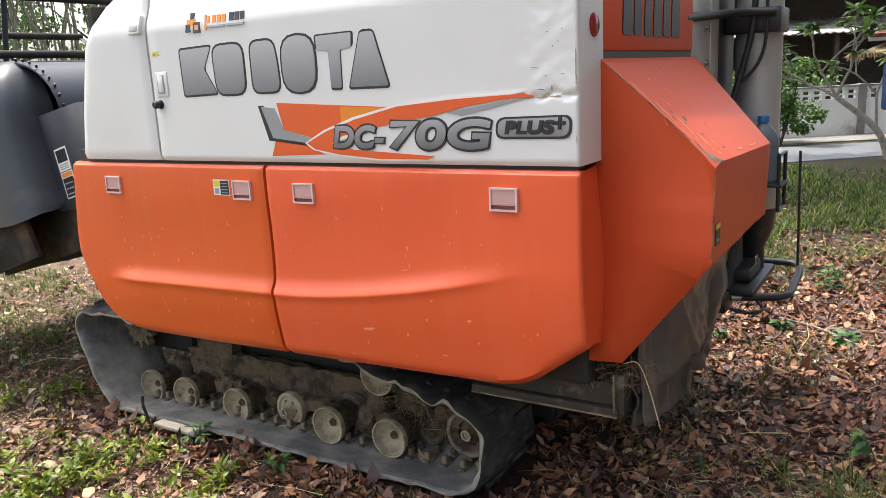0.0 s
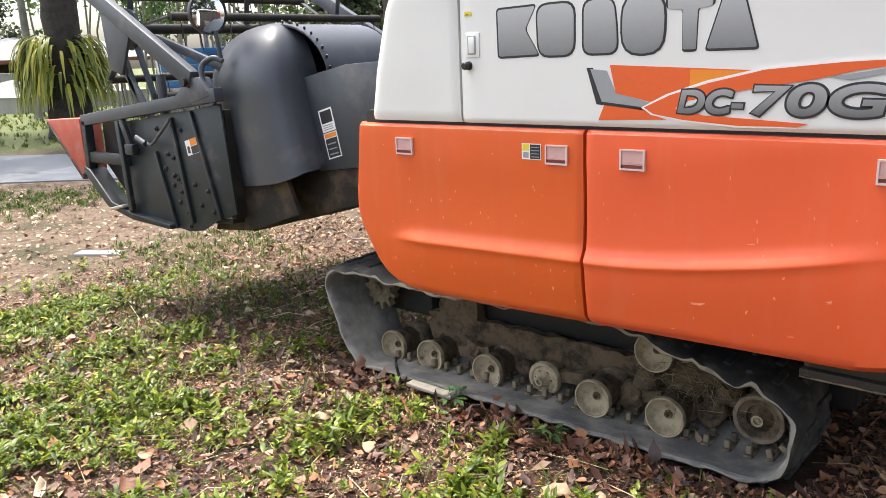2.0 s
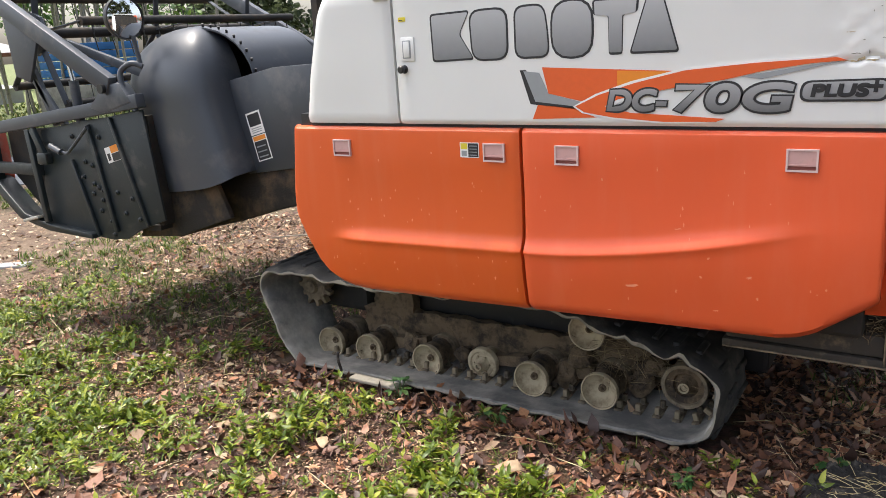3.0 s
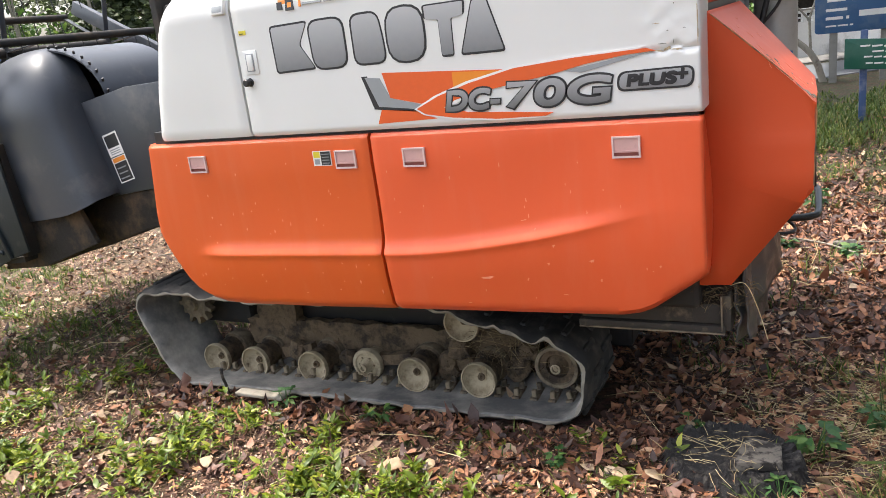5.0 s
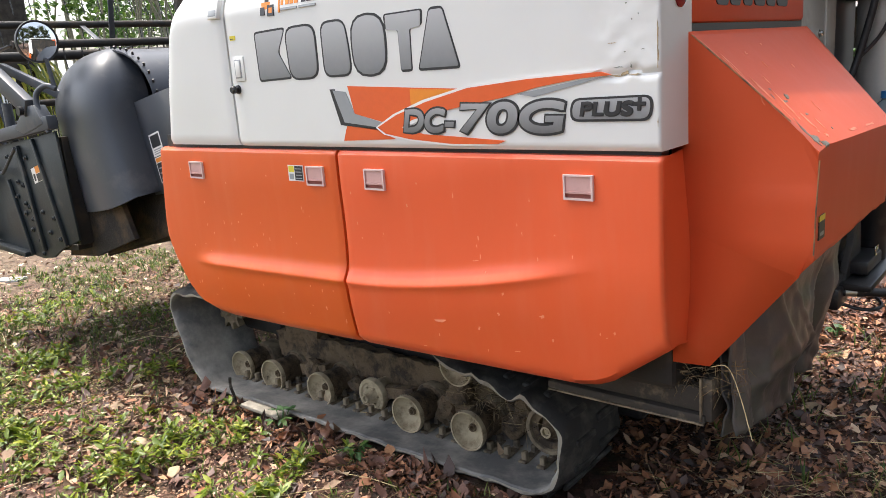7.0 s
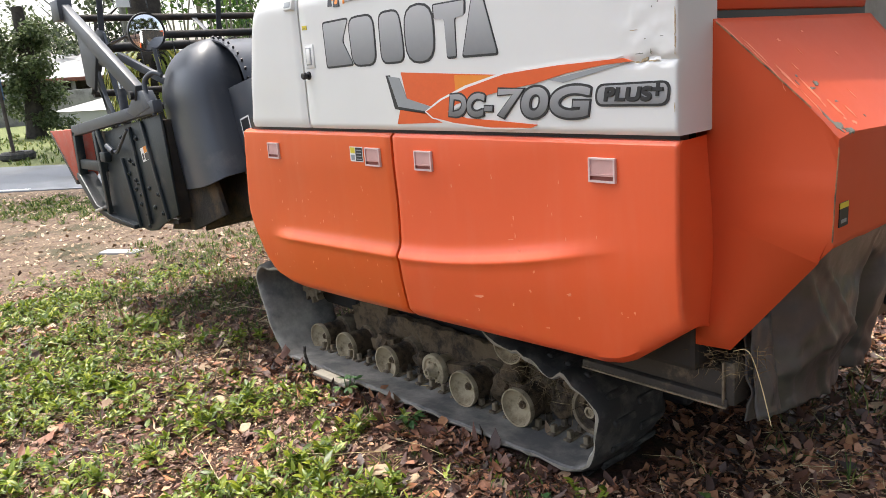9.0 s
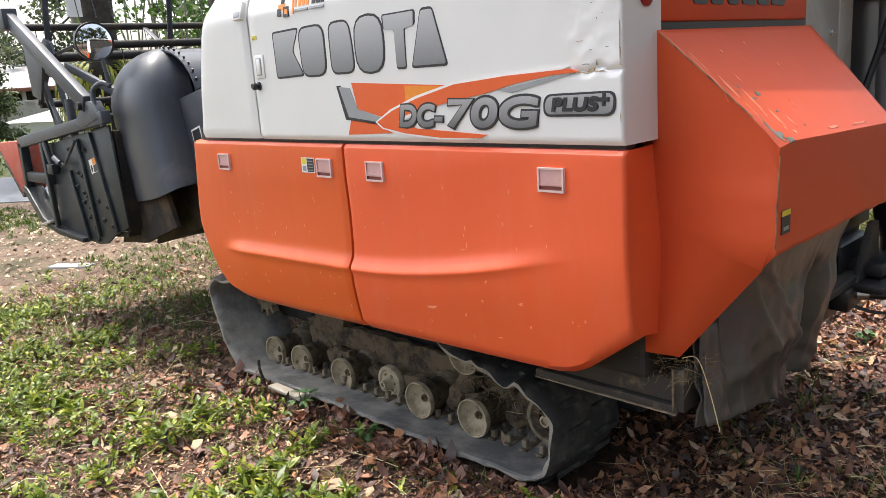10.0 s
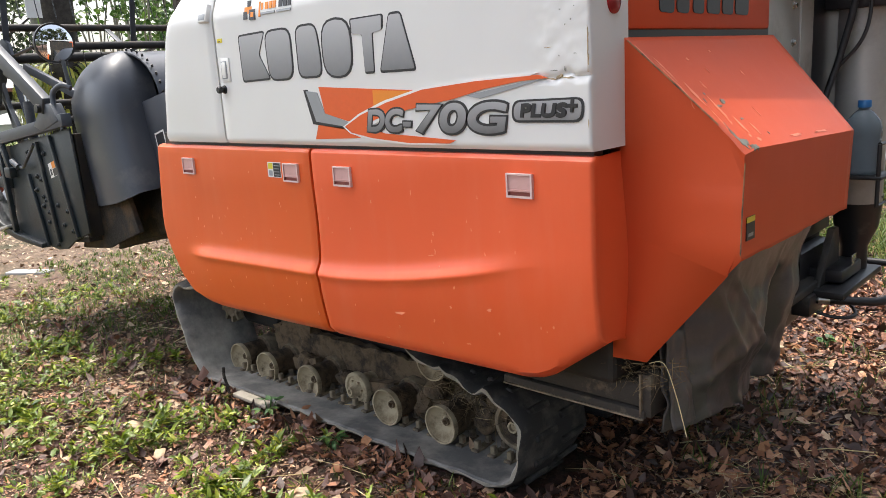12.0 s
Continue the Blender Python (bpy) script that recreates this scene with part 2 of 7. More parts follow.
BARK = surface("tree_bark", (0.055, 0.046, 0.038), 0.9, dirt=(0.035, 0.03, 0.026), dirt_at=(0.45, 0.6), dirt_scale=6.0, grain=25.0, bump=0.8, depth=0.03)
PALE_BARK = surface("pale_bark", (0.30, 0.27, 0.22), 0.85, dirt=(0.16, 0.14, 0.11), dirt_at=(0.5, 0.7), dirt_scale=12.0, bump=0.4)
CHAR = surface("charred_stump", (0.020, 0.018, 0.018), 0.8, dirt=(0.12, 0.105, 0.09), dirt_at=(0.52, 0.70), dirt_scale=26.0, bump=1.0, depth=0.015)
STUMP_TOP = surface("cut_stump_wood", (0.17, 0.15, 0.125), 0.95, dirt=(0.030, 0.026, 0.023), dirt_at=(0.44, 0.54), dirt_scale=18.0, bump=0.6, depth=0.006)
ROAD = surface("concrete_road", (0.185, 0.195, 0.212), 0.85, dirt=(0.16, 0.16, 0.16), dirt_at=(0.5, 0.75), dirt_scale=0.7, grain=25.0, bump=0.3)
LIME = surface("limewashed_wall", (0.82, 0.82, 0.81), 0.85, dirt=(0.36, 0.35, 0.33), dirt_at=(0.56, 0.76), dirt_scale=1.6, grain=20.0, bump=0.3)
CONCRETE = surface("bare_concrete", (0.28, 0.27, 0.25), 0.9, dirt=(0.14, 0.13, 0.12), dirt_at=(0.48, 0.7), dirt_scale=1.8, grain=20.0, bump=0.4)
TIN = surface("corrugated_tin", (0.42, 0.40, 0.38), 0.6, metal=0.2, dirt=(0.24, 0.13, 0.08), dirt_at=(0.5, 0.72), dirt_scale=1.4, bump=0.2)
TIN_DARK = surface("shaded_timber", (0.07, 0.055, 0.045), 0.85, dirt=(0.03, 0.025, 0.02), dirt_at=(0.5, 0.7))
TILE = surface("red_roof_tile", (0.20, 0.075, 0.05), 0.8, dirt=(0.08, 0.05, 0.04), dirt_at=(0.5, 0.7), dirt_scale=5.0, bump=0.4)
THATCH = surface("grass_thatch", (0.36, 0.27, 0.15), 0.9, dirt=(0.14, 0.10, 0.06), dirt_at=(0.45, 0.65), dirt_scale=12.0, bump=0.8, depth=0.02)
SIGN_BLUE = surface("blue_sign_paint", (0.045, 0.12, 0.26), 0.55, dirt=(0.14, 0.20, 0.28), dirt_at=(0.5, 0.8), dirt_scale=4.0)
POST_BLUE = surface("blue_post_paint", (0.045, 0.085, 0.20), 0.6, dirt=(0.16, 0.18, 0.26), dirt_at=(0.5, 0.7), dirt_scale=9.0)
SIGN_GREEN = surface("green_sign_paint", (0.012, 0.10, 0.07), 0.5, dirt=(0.06, 0.14, 0.11), dirt_at=(0.5, 0.8), dirt_scale=4.0)
BLUE_PLASTIC = surface("blue_plastic", (0.015, 0.13, 0.38), 0.45, bump=0.05)
WHITE_ROOF = surface("pale_sheet_roof", (0.36, 0.36, 0.355), 0.7, dirt=(0.30, 0.28, 0.25), dirt_at=(0.5, 0.75), dirt_scale=0.8)
FLOWER = surface("white_petal", (0.80, 0.78, 0.70), 0.6, bump=0.0)
CAP = surface("blue_cap_plastic", (0.02, 0.14, 0.36), 0.4, bump=0.05)


def clear_plastic():
    m, t, p = tree_of("clear_plastic")
    p.inputs["Base Color"].default_value = (0.26, 0.31, 0.34, 1)
    p.inputs["Roughness"].default_value = 0.12
    p.inputs["Transmission Weight"].default_value = 0.55
    p.inputs["IOR"].default_value = 1.2
    co = t.nodes.new("ShaderNodeTexCoord").outputs["Object"]
    bumped(t, p, noise_of(t, 30.0, 3, 0.5, co), 0.3, 0.004)
    return m


PLASTIC = clear_plastic()


def soil():
    """Reddish soil under leaf crumbs, paler sand on the bare ground ahead, grass tones further off."""
    m, t, p = tree_of("soil_and_litter")
    co = t.nodes.new("ShaderNodeTexCoord").outputs["Object"]
    fine = noise_of(t, 38.0, 8, 0.7, co)
    mid = noise_of(t, 5.0, 5, 0.6, co)
    vor = node(t, "TexVoronoi", Scale=26.0)
    t.links.new(co, vor.inputs["Vector"])
    crumbs = mix(t, 0.6, ramp(t, fine, [(0.3, (0.020, 0.011, 0.008)), (0.55, (0.080, 0.042, 0.026)), (0.75, (0.21, 0.125, 0.075))]), vor.outputs["Color"], 'OVERLAY')
    crumbs = mix(t, 0.65, crumbs, ramp(t, fine, [(0.3, (0.024, 0.013, 0.009)), (0.7, (0.13, 0.070, 0.042))]))
    sand = ramp(t, fine, [(0.3, (0.070, 0.046, 0.030)), (0.5, (0.160, 0.110, 0.072)), (0.72, (0.28, 0.205, 0.14))])
    green = ramp(t, fine, [(0.3, (0.016, 0.020, 0.008)), (0.55, (0.048, 0.050, 0.018)), (0.75, (0.15, 0.095, 0.048))])
    s = t.nodes.new("ShaderNodeSeparateXYZ")
    t.links.new(co, s.inputs[0])

    def band(out, a, b):
        r = node(t, "MapRange")
        r.interpolation_type = 'SMOOTHSTEP'
        t.links.new(out, r.inputs[0])
        r.inputs[1].default_value, r.inputs[2].default_value = a, b
        return r.outputs[0]

    def times(a, b):
        n = t.nodes.new("ShaderNodeMath")
        n.operation = 'MULTIPLY'
        t.links.new(a, n.inputs[0])
        t.links.new(b, n.inputs[1])
        return n.outputs[0]

    ahead = band(s.outputs["X"], -2.8, -5.2)
    bare = times(ahead, ramp(t, mid, [(0.32, (0, 0, 0)), (0.52, (1, 1, 1))]))
    col = mix(t, bare, crumbs, sand)
    far = band(s.outputs["Y"], 5.2, 7.5)
    lush = times(far, ramp(t, mid, [(0.35, (0, 0, 0)), (0.55, (1, 1, 1))]))
    col = mix(t, lush, col, green)
    tufts = ramp(t, noise_of(t, 1.3, 5, 0.6, co), [(0.52, (0, 0, 0)), (0.64, (0.8, 0.8, 0.8))])
    col = mix(t, times(ahead, tufts), col, green)
    lawn = ramp(t, fine, [(0.3, (0.060, 0.082, 0.022)), (0.55, (0.150, 0.175, 0.058)), (0.75, (0.28, 0.25, 0.125))])
    col = mix(t, band(s.outputs["X"], -17.5, -19.5), col, lawn)
    t.links.new(col, p.inputs["Base Color"])
    p.inputs["Roughness"].default_value = 0.95
    bumped(t, p, fine, 0.7, 0.02)
    return m


SOIL = soil()

from mathutils.bvhtree import BVHTree
# ---------------------------------------------------------------- building helpers
BASE = {}


def thing(name, at, label, category, group="", kind=""):
    ob = new(name)
    ob.empty_display_size = 0.1
    ob.location = at
    BASE[ob.name] = Vector(at)
    return tagged(ob, label, category, group, kind)


def under(ob, parent):
    if parent is not None:
        ob.parent = parent
        if parent.name in BASE:
            ob.matrix_parent_inverse = Matrix.Translation(-BASE[parent.name])
        else:
            ob.matrix_parent_inverse = Matrix.Translation(-parent.location)
    return ob


def part(name, bm, material, parent=None, label="", smooth=True, at=None):
    """Links a bmesh, or a finished mesh, as one mesh object under a thing or a part."""
    if isinstance(bm, bmesh.types.BMesh):
        me = bpy.data.meshes.new(name)
        bmesh.ops.recalc_face_normals(bm, faces=bm.faces)
        bm.to_mesh(me)
        bm.free()
        for m in (material if isinstance(material, (list, tuple)) else (material,)):
            me.materials.append(m)
        if smooth:
            me.polygons.foreach_set("use_smooth", [True] * len(me.polygons))
            me.set_sharp_from_angle(angle=radians(38))
    else:
        me = bm
    ob = new(name, me)
    if at is not None:
        ob.location = at
    under(ob, parent)
    if label:
        ob["label"] = label
    return ob


def bevel(bm, width, seg=2):
    es = [e for e in bm.edges if len(e.link_faces) == 2 and e.calc_face_angle(0) > 0.5]
    bmesh.ops.bevel(bm, geom=es, offset=width, segments=seg, profile=0.5, affect='EDGES', clamp_overlap=True)
    return bm


def block(x0, x1, y0, y1, z0, z1, w=0.004, bm=None, m=None, seg=2):
    b = bmesh.new()
    bmesh.ops.create_cube(b, size=1.0, matrix=Matrix.Translation(((x0 + x1) / 2, (y0 + y1) / 2, (z0 + z1) / 2)) @ Matrix.Diagonal((x1 - x0, y1 - y0, z1 - z0, 1)))
    if w:
        bevel(b, w, seg)
    if m is not None:
        b.transform(m)
    return b if bm is None else join(bm, b)


def join(bm, other, index=None):
    me = bpy.data.meshes.new("tmp")
    if index is not None:
        for f in other.faces:
            f.material_index = index
    other.to_mesh(me)
    other.free()
    bm.from_mesh(me)
    bpy.data.meshes.remove(me)
    return bm


def beam(a, b, wide, tall, w=0.004, up=(0, 0, 1)):
    """A bar from a to b of that section."""
    a, b = Vector(a), Vector(b)
    d = b - a
    x = d.normalized()
    y = Vector(up).cross(x)
    y = y.normalized() if y.length > 1e-4 else Vector((0, 1, 0))
    z = x.cross(y)
    m = Matrix((x, y, z)).transposed().to_4x4()
    m.translation = (a + b) / 2
    return block(-d.length / 2, d.length / 2, -wide / 2, wide / 2, -tall / 2, tall / 2, w, None, m)


def tube(points, r, seg=12, ends=True, closed=False, radii=None):
    """A round bar along points."""
    bm = bmesh.new()
    ps = [Vector(p) for p in points]
    rings = []
    prev = None
    for i, p in enumerate(ps):
        d = (ps[min(i + 1, len(ps) - 1)] - ps[max(i - 1, 0)]).normalized()
        if prev is None:
            n = d.orthogonal().normalized()
        else:
            n = (prev - d * prev.dot(d)).normalized()
        prev = n
        s = d.cross(n)
        rr = radii[i] if radii else r
        rings.append([bm.verts.new(p + (n * math.cos(a) + s * math.sin(a)) * rr) for a in (2 * math.pi * k / seg for k in range(seg))])
    for a, b in zip(rings, rings[1:]):
        for k in range(seg):
            bm.faces.new((a[k], a[(k + 1) % seg], b[(k + 1) % seg], b[k]))
    if ends:
        bm.faces.new(rings[0][::-1])
        bm.faces.new(rings[-1])
    return bm


def arc_path(points, n=6):
    """A smooth line through the points."""
    ps = [Vector(p) for p in points]
    out = []
    for i in range(len(ps) - 1):
        p0, p1, p2, p3 = ps[max(i - 1, 0)], ps[i], ps[i + 1], ps[min(i + 2, len(ps) - 1)]
        for k in range(n):
            t = k / n
            out.append(0.5 * ((2 * p1) + (p2 - p0) * t + (2 * p0 - 5 * p1 + 4 * p2 - p3) * t * t + (3 * p1 - p0 - 3 * p2 + p3) * t ** 3))
    return out + [ps[-1]]


def lathe(profile, seg=28, cuts=None):
    """Turned round the y axis: profile of (radius, y), and a material index per band."""
    bm = bmesh.new()
    rings = []
    for r, y in profile:
        if r < 1e-5:
            rings.append([bm.verts.new((0, y, 0))])
        else:
            rings.append([bm.verts.new((r * math.cos(a), y, r * math.sin(a))) for a in (2 * math.pi * k / seg for k in range(seg))])
    for n, (a, b) in enumerate(zip(rings, rings[1:])):
        for k in range(seg):
            k2 = (k + 1) % seg
            if len(a) == 1 and len(b) == 1:
                continue
            vs = (a[0], b[k2], b[k]) if len(a) == 1 else (a[k], a[k2], b[0]) if len(b) == 1 else (a[k], a[k2], b[k2], b[k])
            f = bm.faces.new(vs)
            f.material_index = cuts[n] if cuts else 0
    return bm


def plate(outline, y0, y1, w=0.0, plane="xz"):
    """A flat sheet with the outline in x and z, from y0 to y1."""
    bm = bmesh.new()
    if plane == "xz":
        vs = [bm.verts.new((a, y0, b)) for a, b in outline]
    elif plane == "xy":
        vs = [bm.verts.new((a, b, y0)) for a, b in outline]
    else:
        vs = [bm.verts.new((y0, a, b)) for a, b in outline]
    f = bm.faces.new(vs)
    step = {"xz": (0, y1 - y0, 0), "xy": (0, 0, y1 - y0), "yz": (y1 - y0, 0, 0)}[plane]
    g = bmesh.ops.extrude_face_region(bm, geom=[f])
    bmesh.ops.translate(bm, verts=[v for v in g["geom"] if isinstance(v, bmesh.types.BMVert)], vec=step)
    bmesh.ops.recalc_face_normals(bm, faces=bm.faces)
    if w:
        bevel(bm, w, 2)
    return bm


def sheet(rows, thick=None):
    """A grid of rows of points; with thick, a vector, its rim is turned back by that much."""
    bm = bmesh.new()
    grid = [[bm.verts.new(p) for p in row] for row in rows]
    for a, b in zip(grid, grid[1:]):
        for k in range(len(a) - 1):
            bm.faces.new((a[k], a[k + 1], b[k + 1], b[k]))
    if thick is not None:
        rim = [e for e in bm.edges if e.is_boundary]
        g = bmesh.ops.extrude_edge_only(bm, edges=rim)
        bmesh.ops.translate(bm, verts=[v for v in g["geom"] if isinstance(v, bmesh.types.BMVert)], vec=thick)
    return bm


def interp(x, table):
    return float(np.interp(x, [a for a, _ in table], [b for _, b in table]))


def smooth01(x):
    x = min(1.0, max(0.0, x))
    return x * x * (3 - 2 * x)


def text_mesh(body, size, depth, shear=0.0, stretch=1.0, spacing=1.0):
    """Letters of the built-in font as a mesh, standing in x and z, facing -y, from the origin to the right."""
    c = bpy.data.curves.new("letters", 'FONT')
    c.body, c.size, c.extrude, c.shear, c.space_character = body, size, depth / 2, shear, spacing
    ob = bpy.data.objects.new("letters", c)
    scene.collection.objects.link(ob)
    bpy.context.view_layer.update()
    me = bpy.data.meshes.new_from_object(ob.evaluated_get(bpy.context.evaluated_depsgraph_get()))
    bpy.data.objects.remove(ob)
    bpy.data.curves.remove(c)
    me.transform(pose(0, 0, 0, 90, 0, 0) @ Matrix.Diagonal((stretch, 1, 1, 1)))
    me.materials.clear()
    return me


def many_mesh(name, verts, tris, material, parent=None, label="", category="", kind="stuff"):
    """One mesh out of arrays of points and triangles."""
    me = bpy.data.meshes.new(name)
    me.vertices.add(len(verts))
    me.vertices.foreach_set("co", np.asarray(verts, np.float32).ravel())
    me.loops.add(3 * len(tris))
    me.loops.foreach_set("vertex_index", np.asarray(tris, np.int32).ravel())
    me.polygons.add(len(tris))
    me.polygons.foreach_set("loop_start", np.arange(0, 3 * len(tris), 3, dtype=np.int32))
    me.polygons.foreach_set("use_smooth", np.ones(len(tris), bool))
    me.update()
    me.validate()
    me.materials.append(material)
    ob = new(name, me)
    under(ob, parent)
    return tagged(ob, label, category, "", kind)


LEAF = np.array([(0, 0, 0), (-0.30, 0.28, 0.07), (0, 0.30, 0), (0.30, 0.28, 0.07), (-0.26, 0.66, 0.07), (0, 0.68, 0.0), (0.26, 0.66, 0.07), (0, 1.0, 0)])
LEAF_TRIS = np.array([(0, 2, 1), (0, 3, 2), (1, 2, 5), (1, 5, 4), (2, 3, 6), (2, 6, 5), (4, 5, 7), (5, 6, 7)])


def leaves(rng, at, length, width, yaw, pitch, roll, curl, rough=0.0):
    """Leaf blades: base points, and for each its length, width, heading, rise, roll and droop of the tip."""
    n = len(at)
    v = np.repeat(LEAF[None], n, 0).copy()
    v[:, :, 0] *= (length * width)[:, None]
    v[:, :, 2] *= (length * width)[:, None]
    v[:, :, 2] -= curl[:, None] * length[:, None] * v[:, :, 1] ** 2
    v[:, :, 1] *= length[:, None]
    v[:, [1, 3, 4, 6], 2] += rng.normal(0, 0.06, (n, 4)) * length[:, None]
    v[:, 1:, :2] += rng.normal(0, rough, (n, 7, 2)) * (length * np.minimum(width, 1.0))[:, None, None]
    c, s = np.cos(roll)[:, None], np.sin(roll)[:, None]
    x, z = v[:, :, 0] * c - v[:, :, 2] * s, v[:, :, 0] * s + v[:, :, 2] * c
    c, s = np.cos(pitch)[:, None], np.sin(pitch)[:, None]
    y, z = v[:, :, 1] * c - z * s, v[:, :, 1] * s + z * c
    c, s = np.cos(yaw)[:, None], np.sin(yaw)[:, None]
    out = np.stack([x * c - y * s, x * s + y * c, z], -1) + at[:, None]
    tris = LEAF_TRIS[None] + 8 * np.arange(n)[:, None, None]
    return out.reshape(-1, 3), tris.reshape(-1, 3)


def blades(rng, at, length, width, yaw, lean):
    """Grass blades: five points each, bent over."""
    n = len(at)
    t = np.array([0, 0.45, 0.45, 0.85, 0.85, 1.0])
    side = np.array([0, -1, 1, -0.6, 0.6, 0])
    along = np.sin(lean)[:, None] * t ** 1.7 * length[:, None]
    up = length[:, None] * (t - (1 - np.cos(lean))[:, None] * t ** 2.2)
    x = side * (width * 0.5)[:, None]
    c, s = np.cos(yaw)[:, None], np.sin(yaw)[:, None]
    v = np.stack([x * c - along * s, x * s + along * c, up], -1) + at[:, None]
    tri = np.array([(0, 2, 1), (1, 2, 4), (1, 4, 3), (3, 4, 5)])
    return v.reshape(-1, 3), (tri[None] + 6 * np.arange(n)[:, None, None]).reshape(-1, 3)


def sticks(rng, at, length, thick, yaw, rise):
    """Thin straight stalks of three sides."""
    n = len(at)
    d = np.stack([np.cos(yaw) * np.cos(rise), np.sin(yaw) * np.cos(rise), np.sin(rise)], -1) * length[:, None]
    q = np.stack([-np.sin(yaw), np.cos(yaw), 0 * yaw], -1)
    up = np.array([0, 0, 1.0])
    mid = at + d * 0.5 + rng.normal(0, 0.06, (n, 3)) * length[:, None]
    mid[:, 2] = np.maximum(mid[:, 2], at[:, 2])
    ring = lambda p, k: np.stack([p - q * thick[:, None] * k, p + q * thick[:, None] * k, p + up * thick[:, None] * 1.6 * k], 1)
    v = np.concatenate([ring(at, 1), ring(mid, 0.9), ring(at + d, 0.5)], 1)
    tri = []
    for b in (0, 3):
        for k in range(3):
            k2 = (k + 1) % 3
            tri += [(b + k, b + k2, b + 3 + k2), (b + k, b + 3 + k2, b + 3 + k)]
    return v.reshape(-1, 3), (np.array(tri)[None] + 9 * np.arange(n)[:, None, None]).reshape(-1, 3)


def ground_z(x, y):
    """The height of the ground: nearly level, with shallow dips close by."""
    near = np.exp(-((np.asarray(x) + 2.0) ** 2 + (np.asarray(y) - 2.5) ** 2) / 60.0)
    dip = 0.050 * np.exp(-(((np.asarray(y) - 3.35) / 0.95) ** 6)) * np.exp(-(((np.asarray(x) + 2.65) / 1.6) ** 6))
    return 0.015 - dip + near * (0.018 * np.sin(1.7 * x + 0.6) * np.cos(1.3 * y + 0.4) + 0.010 * np.sin(4.1 * x + 2.0 * y) + 0.006 * np.sin(9.0 * x - 7.0 * y))


# ---------------------------------------------------------------- ground and road
def build_ground():
    fine_x = np.arange(-9.0, 3.0, 0.1)
    fine_y = np.arange(-2.0, 9.0, 0.1)
    grow = np.array([0.3, 0.8, 1.6, 3, 5, 8, 12, 18, 30, 50, 90, 180, 400, 900])
    xs = np.concatenate([fine_x[0] - grow[::-1], fine_x, fine_x[-1] + grow])
    ys = np.concatenate([fine_y[0] - grow[::-1], fine_y, fine_y[-1] + grow])
    gx, gy = np.meshgrid(xs, ys)
    v = np.stack([gx, gy, ground_z(gx, gy)], -1).reshape(-1, 3)
    nx = len(xs)
    i, j = np.meshgrid(np.arange(nx - 1), np.arange(len(ys) - 1))
    a = (j * nx + i).ravel()
    tris = np.concatenate([np.stack([a, a + 1, a + nx + 1], -1), np.stack([a, a + nx + 1, a + nx], -1)])
    many_mesh("ground", v, tris, SOIL, None, "reddish soil strewn with dry leaves and weeds", "ground", "structure")


NEAR_EDGE = ((-27.3, -6.7), (-14.3, 3.85), (-1.2, 14.6), (22.0, 33.6))
FAR_EDGE = ((-37.0, -6.9), (-18.5, 5.6), (-1.2, 17.2), (22.0, 32.9 + 2.5))


def build_road():
    pts = list(NEAR_EDGE) + list(FAR_EDGE[::-1])
    tagged(part("road", plate(pts, -0.1, 0.035, 0.0, "xy"), ROAD, None, "", False), "narrow pale grey concrete lane", "road", "", "structure")
    line = [(x - 0.1 * 0.63, y + 0.1 * 0.78) for x, y in NEAR_EDGE[:2]] + [(x - 0.2 * 0.63, y + 0.2 * 0.78) for x, y in NEAR_EDGE[1::-1]]
    tagged(part("edge_line", plate(line, 0.03, 0.039, 0.0, "xy"), WHITE_PRINT, None, "", False), "faded white line painted along the lane", "road marking", "", "structure")


build_ground()
build_road()

# ---------------------------------------------------------------- combine harvester
machine = thing("combine_harvester", (-2.3, 3.3, 0.0), "orange and white crawler combine harvester parked on leafy ground", "combine harvester")
SIDE = 2.245


# side covers: lower orange doors
def crease_z(x):
    return 0.907 + 0.026 * min(0.0, x + 2.05) + 0.157 * max(0.0, x + 2.05) ** 1.6


def crease_amount(x):
    return smooth01((x + 3.10) / 0.24) * (1 - smooth01((x + 1.44) / 0.46))


def door_y(x, z):
    """How far the face of a lower door lies from the machine's middle line, seen from its side."""
    c, a = crease_z(x), crease_amount(x)
    if z >= c:
        h = z - c
        out = -0.022 * a * (1 - smooth01(h / 0.11)) ** 4.2 + 0.006 * a * math.sin(math.pi * min(1.0, h / 0.36))
    else:
        d = (c - z) / 0.3
        out = -0.022 * a * (1 - smooth01((c - z) / 0.022) * 0.36) * (1 - smooth01(d / 0.95)) + 0.042 * d * d * (1 - 0.3 * d)
    return SIDE + out


def door_bottom(x):
    return interp(x, [(-3.305, 1.06), (-3.29, 1.01), (-3.255, 0.915), (-3.21, 0.825), (-3.16, 0.735), (-3.12, 0.690), (-3.07, 0.658), (-3.0, 0.640), (-2.9, 0.634), (-2.5, 0.640), (-2.10, 0.652), (-1.61, 0.663), (-1.16, 0.670), (-1.09, 0.682), (-1.04, 0.704), (-0.96, 0.762), (-0.89, 0.813), (-0.84, 0.85)])


